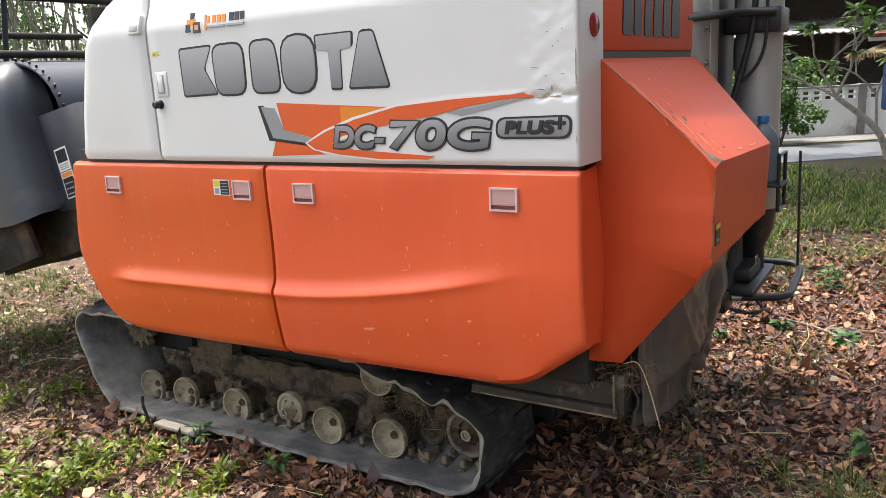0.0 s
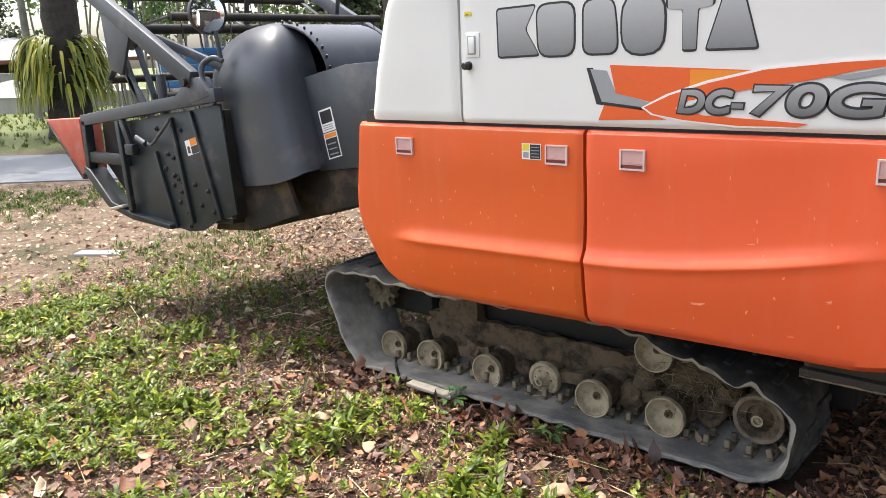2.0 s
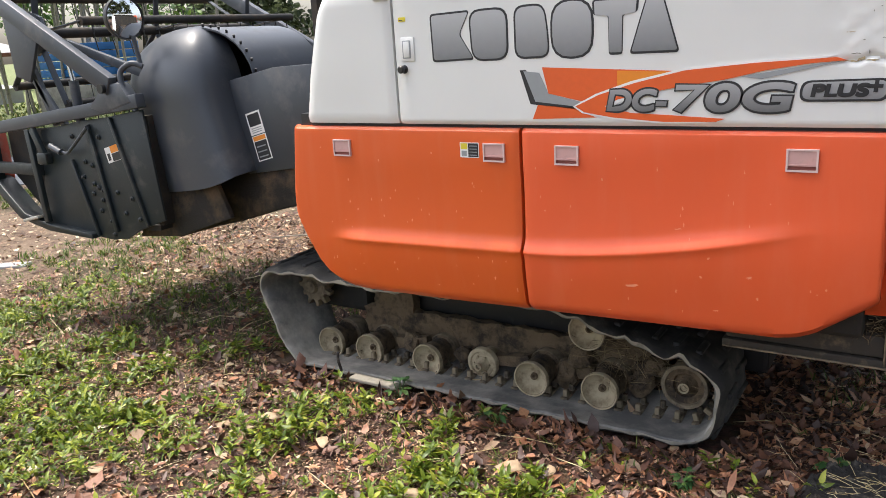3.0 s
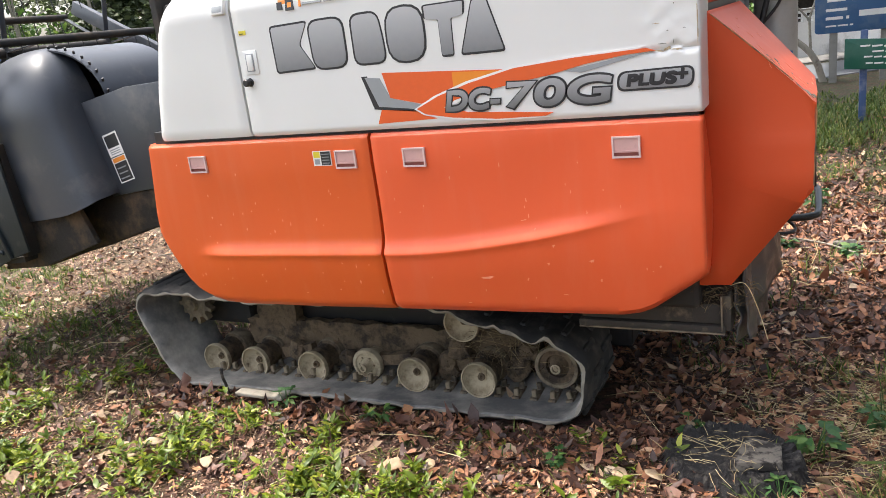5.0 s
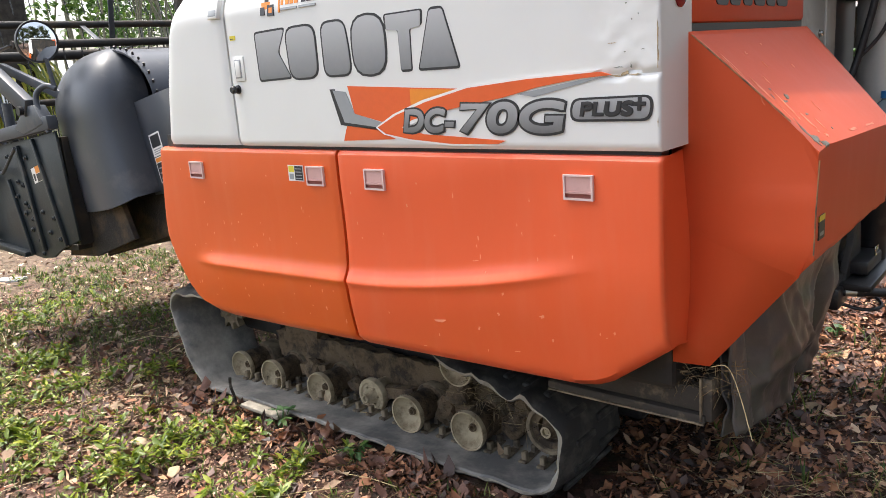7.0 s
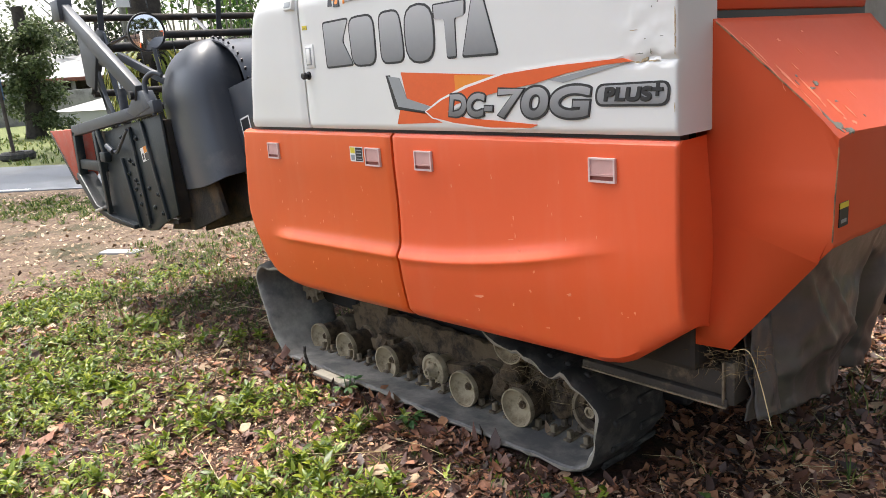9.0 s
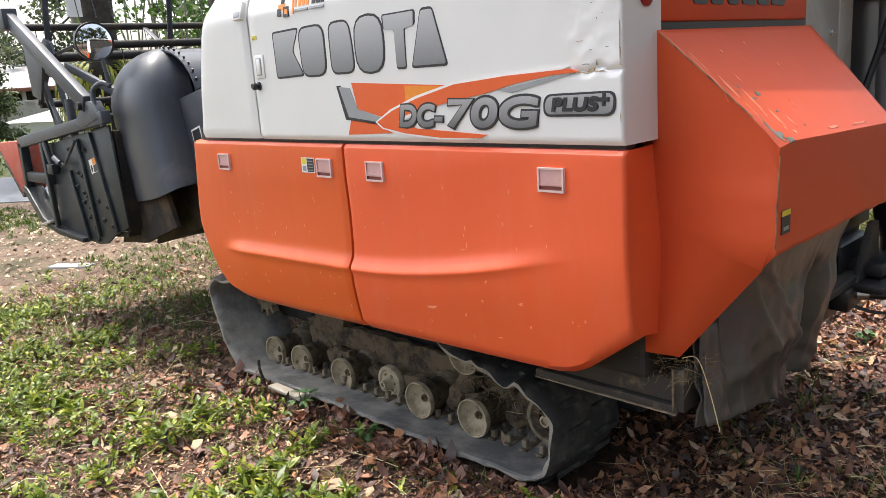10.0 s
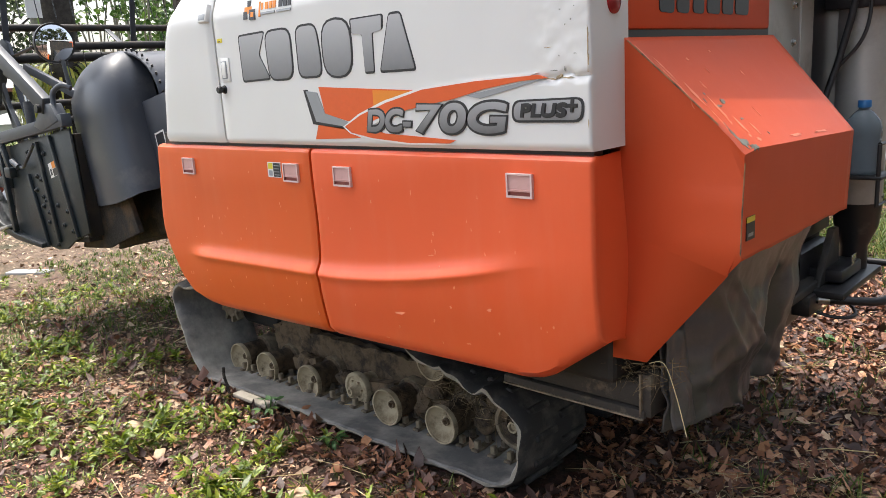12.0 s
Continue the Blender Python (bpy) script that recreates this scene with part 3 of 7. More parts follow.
def lower_door(name, x0, x1, rear):
    top = 1.388
    xs = list(np.linspace(x0, x1 - (0.022 if rear else 0.0), 72))
    path = [(x, 0.0, 0.0) for x in xs]
    if rear:
        for k in range(1, 8):
            a = math.pi / 2 * k / 7
            path.append((x1 - 0.022 + 0.012 * math.sin(a), 0.014 * (1 - math.cos(a)), a))
        for y in (0.02, 0.05, 0.085, 0.12, 0.165):
            path.append((x1 - 0.01 - 0.06 * y, y, math.pi / 2))
    rows = []
    levels = [("low", k / 14) for k in range(15)] + [("rel", -0.009), ("rel", -0.003), ("rel", 0.0), ("rel", 0.005)] + [("rel", 0.012 + 0.014 * k) for k in range(9)] + [("high", k / 12) for k in range(1, 13)] + [("top", 0.012), ("top", 0.008), ("top", 0.004), ("top", 0.0)]
    for kind, v in levels:
        row = []
        for x, back, a in path:
            zb = door_bottom(min(x, -0.842)) - 0.25 * max(0.0, back - 0.06)
            c = max(crease_z(x), zb + 0.05)
            c = min(c, 1.22)
            z = zb + (c - 0.014 - zb) * v if kind == "low" else c + v if kind == "rel" else c + 0.124 + (top - 0.018 - c - 0.124) * v if kind == "high" else top - v
            y = door_y(x, z) * 1.0 + back
            lip = 0.012 * (1 - smooth01((top - z) / 0.014)) + 0.030 * (1 - smooth01((z - zb) / 0.030))
            fx = 0.0
            if not rear:
                fx = 0.13 * max(0.0, z - 1.06) * (1 - smooth01((x - x0) / 0.25))
                lip += 0.035 * (1 - smooth01((x - x0) / 0.05)) ** 2
                lip += 0.008 * smooth01((x - x1 + 0.012) / 0.012)
            else:
                lip += 0.008 * (1 - smooth01((x - x0) / 0.012))
                wave = 0.012 * math.sin(7.0 * z + 0.5) * smooth01((back - 0.05) / 0.1)
                fx += wave
            row.append((x + fx, y + lip, z))
        rows.append(row)
    return part(name, sheet(rows, Vector((0, 0.03, 0))), ORANGE_REAR if rear else ORANGE, machine, "glossy orange lower side cover with a pressed crease")


front_door = lower_door("side_door", -3.305, -2.093, False)
rear_door = lower_door("side_door", -2.079, -0.842, True)


# upper white covers
def white_y(z):
    return SIDE + 0.30 * max(0.0, z - 1.90) * smooth01((z - 1.86) / 0.12)


def upper_cover():
    rows = []
    for k in range(33):
        z = 1.403 + (2.16 - 1.403) * k / 32
        xl = interp(z, [(1.41, -3.252), (1.60, -3.212), (1.86, -3.138), (1.95, -3.085), (2.02, -3.01), (2.08, -2.90), (2.16, -2.72)])
        row = []
        for j in range(25):
            u = j / 24
            x = xl + (-2.652 - xl) * u
            d = x - xl
            y = white_y(z) + 0.13 * (1 - smooth01(d / 0.16)) ** 2 + 0.01 * smooth01((x + 2.664) / 0.012)
            y += 0.010 * (1 - smooth01((z - 1.403) / 0.02)) - 0.006 * math.sin(math.pi * u) * smooth01((z - 1.45) / 0.2)
            row.append((x, y, z))
        rows.append(row)
    return part("upper_cover", sheet(rows, Vector((0, 0.03, 0))), WHITE, machine, "white rounded front cover panel")


def corner_dent(x, z):
    d = smooth01((x + 1.10) / 0.14) * smooth01((z - 1.590) / 0.03) * (1 - smooth01((z - 1.84) / 0.2))
    w = 0.6 * noise.noise((x * 7.0, z * 11.0, 0.3)) + 0.5 * noise.noise((x * 22.0, z * 28.0, 4.0)) + 0.25 * noise.noise((x * 55.0, z * 60.0, 2.0))
    fold = math.exp(-((z - 1.603 - 0.02 * noise.noise((x * 20.0, 0, 0))) / 0.008) ** 2) * smooth01((x + 1.03) / 0.05)
    return d * (0.003 + 0.0040 * w) + 0.010 * fold


def upper_door():
    rows = []
    xs = np.concatenate([np.linspace(-2.640, -1.25, 40), np.linspace(-1.23, -0.862, 60)])
    path = [(x, 0.0) for x in xs] + [(-0.858, 0.001), (-0.8545, 0.004), (-0.853, 0.010), (-0.853, 0.03), (-0.853, 0.09), (-0.855, 0.172)]
    for k in range(96):
        z = 1.402 + (2.2 - 1.402) * k / 95
        row = []
        for x, back in path:
            y = white_y(z) + back + 0.010 * (1 - smooth01((z - 1.402) / 0.014)) + 0.01 * (1 - smooth01((x + 2.640) / 0.012))
            # crushed corner
            if back < 0.07:
                y += corner_dent(x, z) * (1 - smooth01((back - 0.02) / 0.05))
            row.append((x, y, z))
        rows.append(row)
    return part("upper_door", sheet(rows, Vector((0, 0.03, 0))), WHITE, machine, "white upper side door with a crushed rear corner")


cover = upper_cover()
white_door = upper_door()

# black strip that paints the shade in the cover gap, body behind the covers, roof
part("seam_shade_strip", block(-3.22, -0.87, 2.285, 2.33, 1.36, 1.44, 0.0), INK, machine, "black strip painting the shade in the seam under the white covers", False)
part("body", block(-3.16, -0.90, 2.42, 4.32, 0.66, 1.98, 0.02), DARK, machine, "dark inner body of the threshing unit", False)
part("tank_wall", block(-2.85, -1.02, 2.42, 4.30, 1.985, 2.185, 0.01), DARK, machine, "dark upper wall of the grain tank", False)
part("roof", block(-2.9, -0.985, 2.36, 4.34, 2.19, 2.24, 0.02), WHITE, machine, "white roof sheet")
part("far_cover", block(-3.2, -0.97, 4.33, 4.40, 0.72, 2.18, 0.02), ORANGE, machine, "orange cover of the far side")
part("front_wall", block(-3.20, -3.165, 2.40, 4.32, 0.72, 2.05, 0.005), DARK, machine, "dark front wall of the body", False)


# latches of the doors
def latch_mesh():
    bm = bmesh.new()
    w, h = 0.047, 0.036
    xs, zs = (-w, -w + 0.006, w - 0.006, w), (-h, -h + 0.007, -h + 0.019, -h + 0.024, h - 0.005, h)
    grid = [[bm.verts.new((x, -0.009, z)) for x in xs] for z in zs]
    cells = {}
    for j in range(5):
        for i in range(3):
            cells[i, j] = bm.faces.new((grid[j][i], grid[j][i + 1], grid[j + 1][i + 1], grid[j + 1][i]))
    rim = [e for e in bm.edges if e.is_boundary]
    g = bmesh.ops.extrude_edge_only(bm, edges=rim)
    bmesh.ops.translate(bm, verts=[v for v in g["geom"] if isinstance(v, bmesh.types.BMVert)], vec=(0, 0.013, 0))
    for key, depth, index in (((1, 1), 0.008, 2), ((1, 2), 0.001, 1), ((1, 3), 0.0045, 1)):
        cells[key].material_index = index
        f = bmesh.ops.extrude_discrete_faces(bm, faces=[cells[key]])["faces"][0]
        bmesh.ops.translate(bm, verts=f.verts[:], vec=(0, depth, 0))
    bmesh.ops.recalc_face_normals(bm, faces=bm.faces)
    me = bpy.data.meshes.new("latch")
    bm.to_mesh(me)
    bm.free()
    for m in (LATCH_RIM, LATCH, LATCH_DARK):
        me.materials.append(m)
    return me


LATCH_MESH = latch_mesh()
for parent, x, z in ((front_door, -2.957, 1.296), (front_door, -2.197, 1.295), (rear_door, -1.893, 1.293), (rear_door, -1.096, 1.300)):
    part("latch", LATCH_MESH, None, parent, "faded pink plastic latch in a pale rim", at=(x, SIDE - 0.001, z))


def label_plate(name, x0, x1, z0, z1, y, parent, bands, label, m=None):
    """A sticker: bands of (from, to, material) over its height, 0 at the foot, or over its width where given as negative."""
    for n, (a, b, c, d, mat) in enumerate(bands):
        bm = block(x0 + (x1 - x0) * a, x0 + (x1 - x0) * b, y - 0.0018 - 0.0002 * n, y + 0.003, z0 + (z1 - z0) * c, z0 + (z1 - z0) * d, 0.0)
        if m is not None:
            bm.transform(m)
        part(name if n == 0 else name + "_print", bm, mat, parent, label if n == 0 else "", False)


label_plate("sticker", -2.352, -2.266, 1.272, 1.332, SIDE, front_door,
            [(0, 1, 0, 1, WHITE_PRINT), (0.04, 0.40, 0.55, 0.95, YELLOW_PRINT), (0.44, 0.97, 0.05, 0.95, INK), (0.08, 0.36, 0.1, 0.45, GREY_PRINT)] +
            [(0.50, 0.90, 0.15 + 0.2 * k, 0.20 + 0.2 * k, GREY_PRINT) for k in range(4)], "small yellow, white and black warning sticker")


# fittings of the white covers
def door_pull():
    bm = block(-2.606, -2.540, SIDE - 0.005, SIDE + 0.004, 1.652, 1.746, 0.003)
    for f in bm.faces:
        f.material_index = 0
    join(bm, block(-2.596, -2.556, SIDE - 0.0062, SIDE, 1.664, 1.734, 0.001), 1)
    join(bm, block(-2.590, -2.562, SIDE - 0.0085, SIDE - 0.005, 1.668, 1.730, 0.001), 0)
    return bm


part("door_pull", door_pull(), [WHITE, GREY_PRINT], white_door, "white recessed door pull")
knob = lathe([(0, -0.036), (0.011, -0.036), (0.015, -0.031), (0.015, -0.021), (0.010, -0.016), (0.009, -0.010), (0.016, -0.008), (0.018, 0.0)], 20)
part("lock_knob", knob, BLACK, white_door, "black plastic lock knob", at=(-2.596, SIDE + 0.002, 1.622))
bm = block(-2.724, -2.660, SIDE - 0.012, SIDE + 0.02, 1.892, 1.966, 0.005)
join(bm, block(-2.716, -2.668, SIDE - 0.0135, SIDE, 1.900, 1.925, 0.002), 1)
bm.transform(Matrix.Translation((0, white_y(1.93), 1.93)) @ Matrix.Rotation(-math.atan2(white_y(1.95) - white_y(1.91), 0.04), 4, 'X') @ Matrix.Translation((0, -SIDE, -1.93)))
part("cover_latch", bm, [WHITE, GREY_PRINT], cover, "white latch with a dark slot")
def lean_at(z):
    """Lays a flat print on the covers, which lean inwards towards the top."""
    return Matrix.Translation((0, white_y(z), z)) @ Matrix.Rotation(-math.atan2(white_y(z + 0.02) - white_y(z - 0.02), 0.04), 4, 'X') @ Matrix.Translation((0, -SIDE, -z))


for parent, x, z in ((white_door, -2.592, 1.815), (cover, -2.80, 1.955)):
    label_plate("sticker", x - 0.018, x + 0.016, z - 0.008, z + 0.009, SIDE, parent, [(0, 1, 0, 1, YELLOW_PRINT), (0.1, 0.6, 0.2, 0.4, INK)], "tiny yellow sticker", lean_at(z))


# printed marks: the maker's name as plain slabs, the emblem, the model number
def slab(name, pts, y, mat, parent, label="", thick=0.002):
    return part(name, plate(pts, y - thick, y + 0.004), mat, parent, label, False)


def rounded(pts, r, n=4):
    """The outline with its corners rounded."""
    out = []
    for i, p in enumerate(pts):
        p, a, b = Vector(p), Vector(pts[i - 1]), Vector(pts[(i + 1) % len(pts)])
        da, db = (a - p), (b - p)
        ra, rb = min(r, da.length * 0.45), min(r, db.length * 0.45)
        s, e = p + da.normalized() * ra, p + db.normalized() * rb
        for k in range(n + 1):
            t = k / n
            out.append(tuple(s * (1 - t) ** 2 + p * 2 * t * (1 - t) + e * t * t))
    return out


def grown(pts, d):
    c = sum((Vector(p) for p in pts), Vector((0, 0))) / len(pts)
    hx = max(abs(p[0] - c.x) for p in pts)
    hz = max(abs(p[1] - c.y) for p in pts)
    return [(c.x + (p[0] - c.x) * (1 + d / hx), c.y + (p[1] - c.y) * (1 + d / hz)) for p in pts]


NAME_SLABS = [
    ([(-2.452, 1.820), (-2.285, 1.824), (-2.330, 1.745), (-2.272, 1.656), (-2.448, 1.652)], 0.012),
    ([(-2.278, 1.824), (-2.126, 1.826), (-2.126, 1.650), (-2.270, 1.650)], 0.045),
    ([(-2.086, 1.826), (-1.975, 1.828), (-1.962, 1.740), (-1.958, 1.652), (-2.086, 1.652)], 0.035),
    ([(-1.940, 1.834), (-1.792, 1.834), (-1.792, 1.646), (-1.940, 1.646)], 0.072),
    ([(-1.782, 1.826), (-1.632, 1.828), (-1.636, 1.782), (-1.682, 1.776), (-1.684, 1.654), (-1.728, 1.654), (-1.730, 1.776), (-1.780, 1.780)], 0.006),
    ([(-1.596, 1.826), (-1.546, 1.826), (-1.494, 1.654), (-1.650, 1.654)], 0.010),
]
for pts, r in NAME_SLABS:
    dark = slab("name_slab_edge", rounded(grown(pts, 0.008), r + 0.006), SIDE, INK, white_door, "dark edge of a printed slab", 0.0015)
    slab("name_slab", rounded(pts, r), SIDE, SILVER, white_door, "silver-grey printed slab", 0.003)
EMBLEM = [
    ("emblem_wing", [(-1.985, 1.612), (-1.479, 1.585), (-1.596, 1.560), (-1.734, 1.522), (-1.834, 1.489), (-1.961, 1.518)], ORANGE_PRINT, 0.0018),
    ("emblem_glow", [(-1.70, 1.592), (-1.486, 1.583), (-1.596, 1.557), (-1.70, 1.526)], AMBER_PRINT, 0.0024),
    ("emblem_hook_edge", [(-2.075, 1.604), (-2.050, 1.604), (-2.010, 1.500), (-1.842, 1.480), (-1.861, 1.462), (-2.035, 1.480)], INK, 0.0018),
    ("emblem_hook", [(-2.060, 1.600), (-1.997, 1.593), (-1.961, 1.518), (-1.834, 1.487), (-1.861, 1.472), (-2.014, 1.489)], GREY_PRINT, 0.0026),
    ("emblem_foot", [(-2.005, 1.477), (-1.861, 1.466), (-1.831, 1.450), (-1.776, 1.432), (-2.027, 1.425)], ORANGE_PRINT, 0.0018),
    ("emblem_rim", [(-1.866, 1.471), (-1.78, 1.514), (-1.65, 1.556), (-1.47, 1.594), (-1.25, 1.611), (-1.019, 1.619), (-1.06, 1.609), (-1.25, 1.580), (-1.45, 1.548), (-1.65, 1.500), (-1.74, 1.465), (-1.65, 1.43), (-1.35, 1.415), (-1.55, 1.413), (-1.72, 1.427), (-1.83, 1.447)], WHITE_PRINT, 0.0030),
    ("emblem_swoosh", [(-1.856, 1.471), (-1.767, 1.511), (-1.640, 1.549), (-1.468, 1.587), (-1.252, 1.604), (-1.019, 1.613), (-0.989, 1.603), (-1.083, 1.598), (-1.218, 1.580), (-1.341, 1.554), (-1.445, 1.540), (-1.600, 1.515), (-1.700, 1.494), (-1.745, 1.470)], ORANGE_PRINT, 0.0036),
    ("emblem_keel", [(-1.856, 1.471), (-1.745, 1.470), (-1.652, 1.448), (-1.523, 1.441), (-1.336, 1.429), (-1.364, 1.419), (-1.539, 1.418), (-1.714, 1.432), (-1.822, 1.450)], ORANGE_PRINT, 0.0036),
    ("emblem_streak", [(-1.290, 1.563), (-1.083, 1.594), (-1.000, 1.602), (-1.100, 1.580), (-1.230, 1.553)], GREY_PRINT, 0.0030),
]
for name, pts, mat, d in EMBLEM:
    slab(name, pts, SIDE, mat, white_door, "printed emblem stripe", d)


def printed(body, x, z, height, width, shear, parent, front, edge, grow, name, lift=0.0, label=""):
    """Raised printed letters: a dark edge and a lighter face, fitted to a height and a width."""
    for layer in (0, 1):
        me = text_mesh(body, 1.0, 1.0, 0.0, 1.0, 1.0)
        co = np.empty(len(me.vertices) * 3, np.float32)
        me.vertices.foreach_get("co", co)
        co = co.reshape(-1, 3)
        lo, hi = co.min(0), co.max(0)
        u, w = (co[:, 0] - lo[0]) / (hi[0] - lo[0]), (co[:, 2] - lo[2]) / (hi[2] - lo[2])
        co[:, 2] = z + w * height
        co[:, 0] = x + u * width + shear * w * height
        d = lift + (0.0042 if layer == 0 else 0.0056)
        push = grow if layer == 0 else grow * 0.42
        co[:, 1] = np.where(co[:, 1] < 0, SIDE - d, SIDE + 0.003)
        # heavy letters: each outline is pushed outwards, the dark edge further than the face
        me.vertices.foreach_set("co", co.ravel())
        me.update()
        bm = bmesh.new()
        bm.from_mesh(me)
        bpy.data.meshes.remove(me)
        bmesh.ops.remove_doubles(bm, verts=bm.verts, dist=1e-6)
        bmesh.ops.recalc_face_normals(bm, faces=bm.faces)
        bm.normal_update()
        moves = []
        for v in bm.verts:
            n = Vector((0, 0, 0))
            for f in v.link_faces:
                if abs(f.normal.y) < 0.5:
                    n += f.normal
            moves.append(n.normalized() * push if n.length > 1e-6 else n)
        for v, q in zip(bm.verts, moves):
            v.co += q
        if layer == 0:
            part(name + "_edge", bm, edge, parent, "dark edge of the printed model number", False)
        else:
            part(name, bm, front, parent, label or "silver-grey printed model number", False)


printed("DC-", -1.735, 1.457, 0.068, 0.20, 0.22, white_door, SILVER_LOW, INK, 0.0105, "model_letters")
printed("70G", -1.508, 1.456, 0.082, 0.36, 0.22, white_door, SILVER_LOW, INK, 0.0125, "model_letters")
badge = slab("model_badge_edge", rounded([(-1.112, 1.546), (-0.870, 1.550), (-0.876, 1.482), (-1.118, 1.482)], 0.028), SIDE, INK, white_door, "black rim of a rounded badge", 0.003)
slab("model_badge", rounded([(-1.104, 1.540), (-0.877, 1.544), (-0.883, 1.489), (-1.110, 1.489)], 0.024), SIDE, SILVER_LOW, white_door, "grey badge face", 0.0042)
printed("PLUS", -1.082, 1.499, 0.034, 0.150, 0.2, white_door, INK, INK, 0.0042, "badge_letters", 0.002, "black printed letters")
printed("+", -0.925, 1.512, 0.030, 0.030, 0.1, white_door, INK, INK, 0.0040, "badge_letters", 0.002, "black printed plus sign")

# dealer's sticker: a small tractor shape and bars
label_plate("dealer_sticker", -2.405, -2.095, 1.872, 1.950, SIDE + 0.0018, white_door,
            [(0.02, 0.18, 0.38, 0.70, LABEL_ORANGE), (0.08, 0.15, 0.70, 1.0, INK), (0.0, 0.08, 0.12, 0.48, INK), (0.13, 0.25, 0.05, 0.55, INK), (0.16, 0.22, 0.18, 0.42, LABEL_ORANGE),
             (0.33, 0.36, 0.15, 0.85, LABEL_ORANGE), (0.38, 0.42, 0.45, 0.78, LABEL_ORANGE), (0.46, 0.52, 0.45, 0.78, LABEL_ORANGE), (0.54, 0.60, 0.45, 0.78, LABEL_ORANGE), (0.62, 0.68, 0.45, 0.78, LABEL_ORANGE), (0.74, 0.81, 0.45, 0.82, INK), (0.83, 0.90, 0.45, 0.82, INK), (0.92, 0.98, 0.45, 0.82, INK), (0.38, 0.66, 0.22, 0.32, GREY_PRINT), (0.70, 0.98, 0.22, 0.32, GREY_PRINT)],
            "dealer's sticker with a small orange tractor and bars", lean_at(1.915))

# chips and filler on the crushed corner
rng = np.random.default_rng(11)


def chip(cx, cz, rx, rz, y, mat, parent, name="paint_chip", plane="xz"):
    pts = []
    for k in range(17):
        a = 2 * math.pi * k / 17
        r = 0.35 + 0.85 * rng.random()
        pts.append((cx + rx * r * math.cos(a), cz + rz * r * math.sin(a)))
    return part(name, plate(pts, y - 0.0010, y + 0.006, 0.0, plane), mat, parent, "chipped and rusty patch", False)


for cx, cz, rx, rz, mat in ((-0.990, 1.600, 0.030, 0.005, RUST), (-0.955, 1.607, 0.012, 0.010, RUST), (-0.968, 1.622, 0.016, 0.002, BARE), (-0.934, 1.626, 0.002, 0.008, BARE), (-0.925, 1.602, 0.016, 0.003, RUST),
                            (-0.8605, 1.70, 0.002, 0.040, RUST), (-0.8605, 1.64, 0.002, 0.03, RUST), (-0.90, 1.664, 0.006, 0.0015, BARE), (-0.985, 1.684, 0.014, 0.0015, RUST), (-0.93, 1.74, 0.002, 0.003, BARE),
                            (-0.90, 1.785, 0.002, 0.002, BARE), (-0.945, 1.78, 0.003, 0.002, BARE), (-0.912, 1.752, 0.002, 0.002, BARE), (-0.8605, 1.48, 0.0015, 0.012, RUST), (-0.95, 1.66, 0.004, 0.0015, BARE)):
    chip(cx, cz, rx, rz, SIDE + corner_dent(cx, cz), mat, white_door)
# pale rubs on the orange doors
PALE_RUB = surface("pale_rub", (0.83, 0.27, 0.15), 0.55, bump=0.0)
for cx, cz, rx, rz in ((-1.64, 0.826, 0.035, 0.010), (-2.575, 1.097, 0.004, 0.014), (-2.39, 1.04, 0.004, 0.010), (-2.36, 1.02, 0.003, 0.008), (-2.42, 1.065, 0.005, 0.008), (-2.30, 1.16, 0.004, 0.012),
                       (-2.716, 0.802, 0.006, 0.010), (-2.22, 0.86, 0.003, 0.012), (-1.48, 1.044, 0.016, 0.005), (-1.24, 0.90, 0.010, 0.010), (-1.03, 0.86, 0.004, 0.004), (-2.12, 0.75, 0.004, 0.018), (-1.74, 0.71, 0.010, 0.003),
                       (-2.5, 0.72, 0.008, 0.004), (-2.95, 0.74, 0.007, 0.004), (-1.35, 0.76, 0.012, 0.004), (-2.64, 0.98, 0.003, 0.006)):
    p = front_door if cx < -2.085 else rear_door
    chip(cx, cz, rx * 0.9, rz * 1.1, door_y(cx, cz) + 0.001, PALE_RUB, p, "paint_rub")

fleck = np.random.default_rng(61)
for k in range(70):
    cx, cz = fleck.uniform(-3.1, -0.98), fleck.uniform(0.72, 1.30)
    if abs(cx + 2.086) < 0.03 or cz < door_bottom(cx) + 0.04 or abs(cz - crease_z(cx)) < 0.03:
        continue
    chip(cx, cz, fleck.uniform(0.0015, 0.0045), fleck.uniform(0.002, 0.010), door_y(cx, cz) + 0.0005, PALE_RUB, front_door if cx < -2.085 else rear_door, "paint_rub")

# ---------------------------------------------------------------- rear cover
BOX_Y, BOX_X = 2.471, -0.525


def cover_y(x):
    return 2.425 + 0.139 * (x + 0.856)


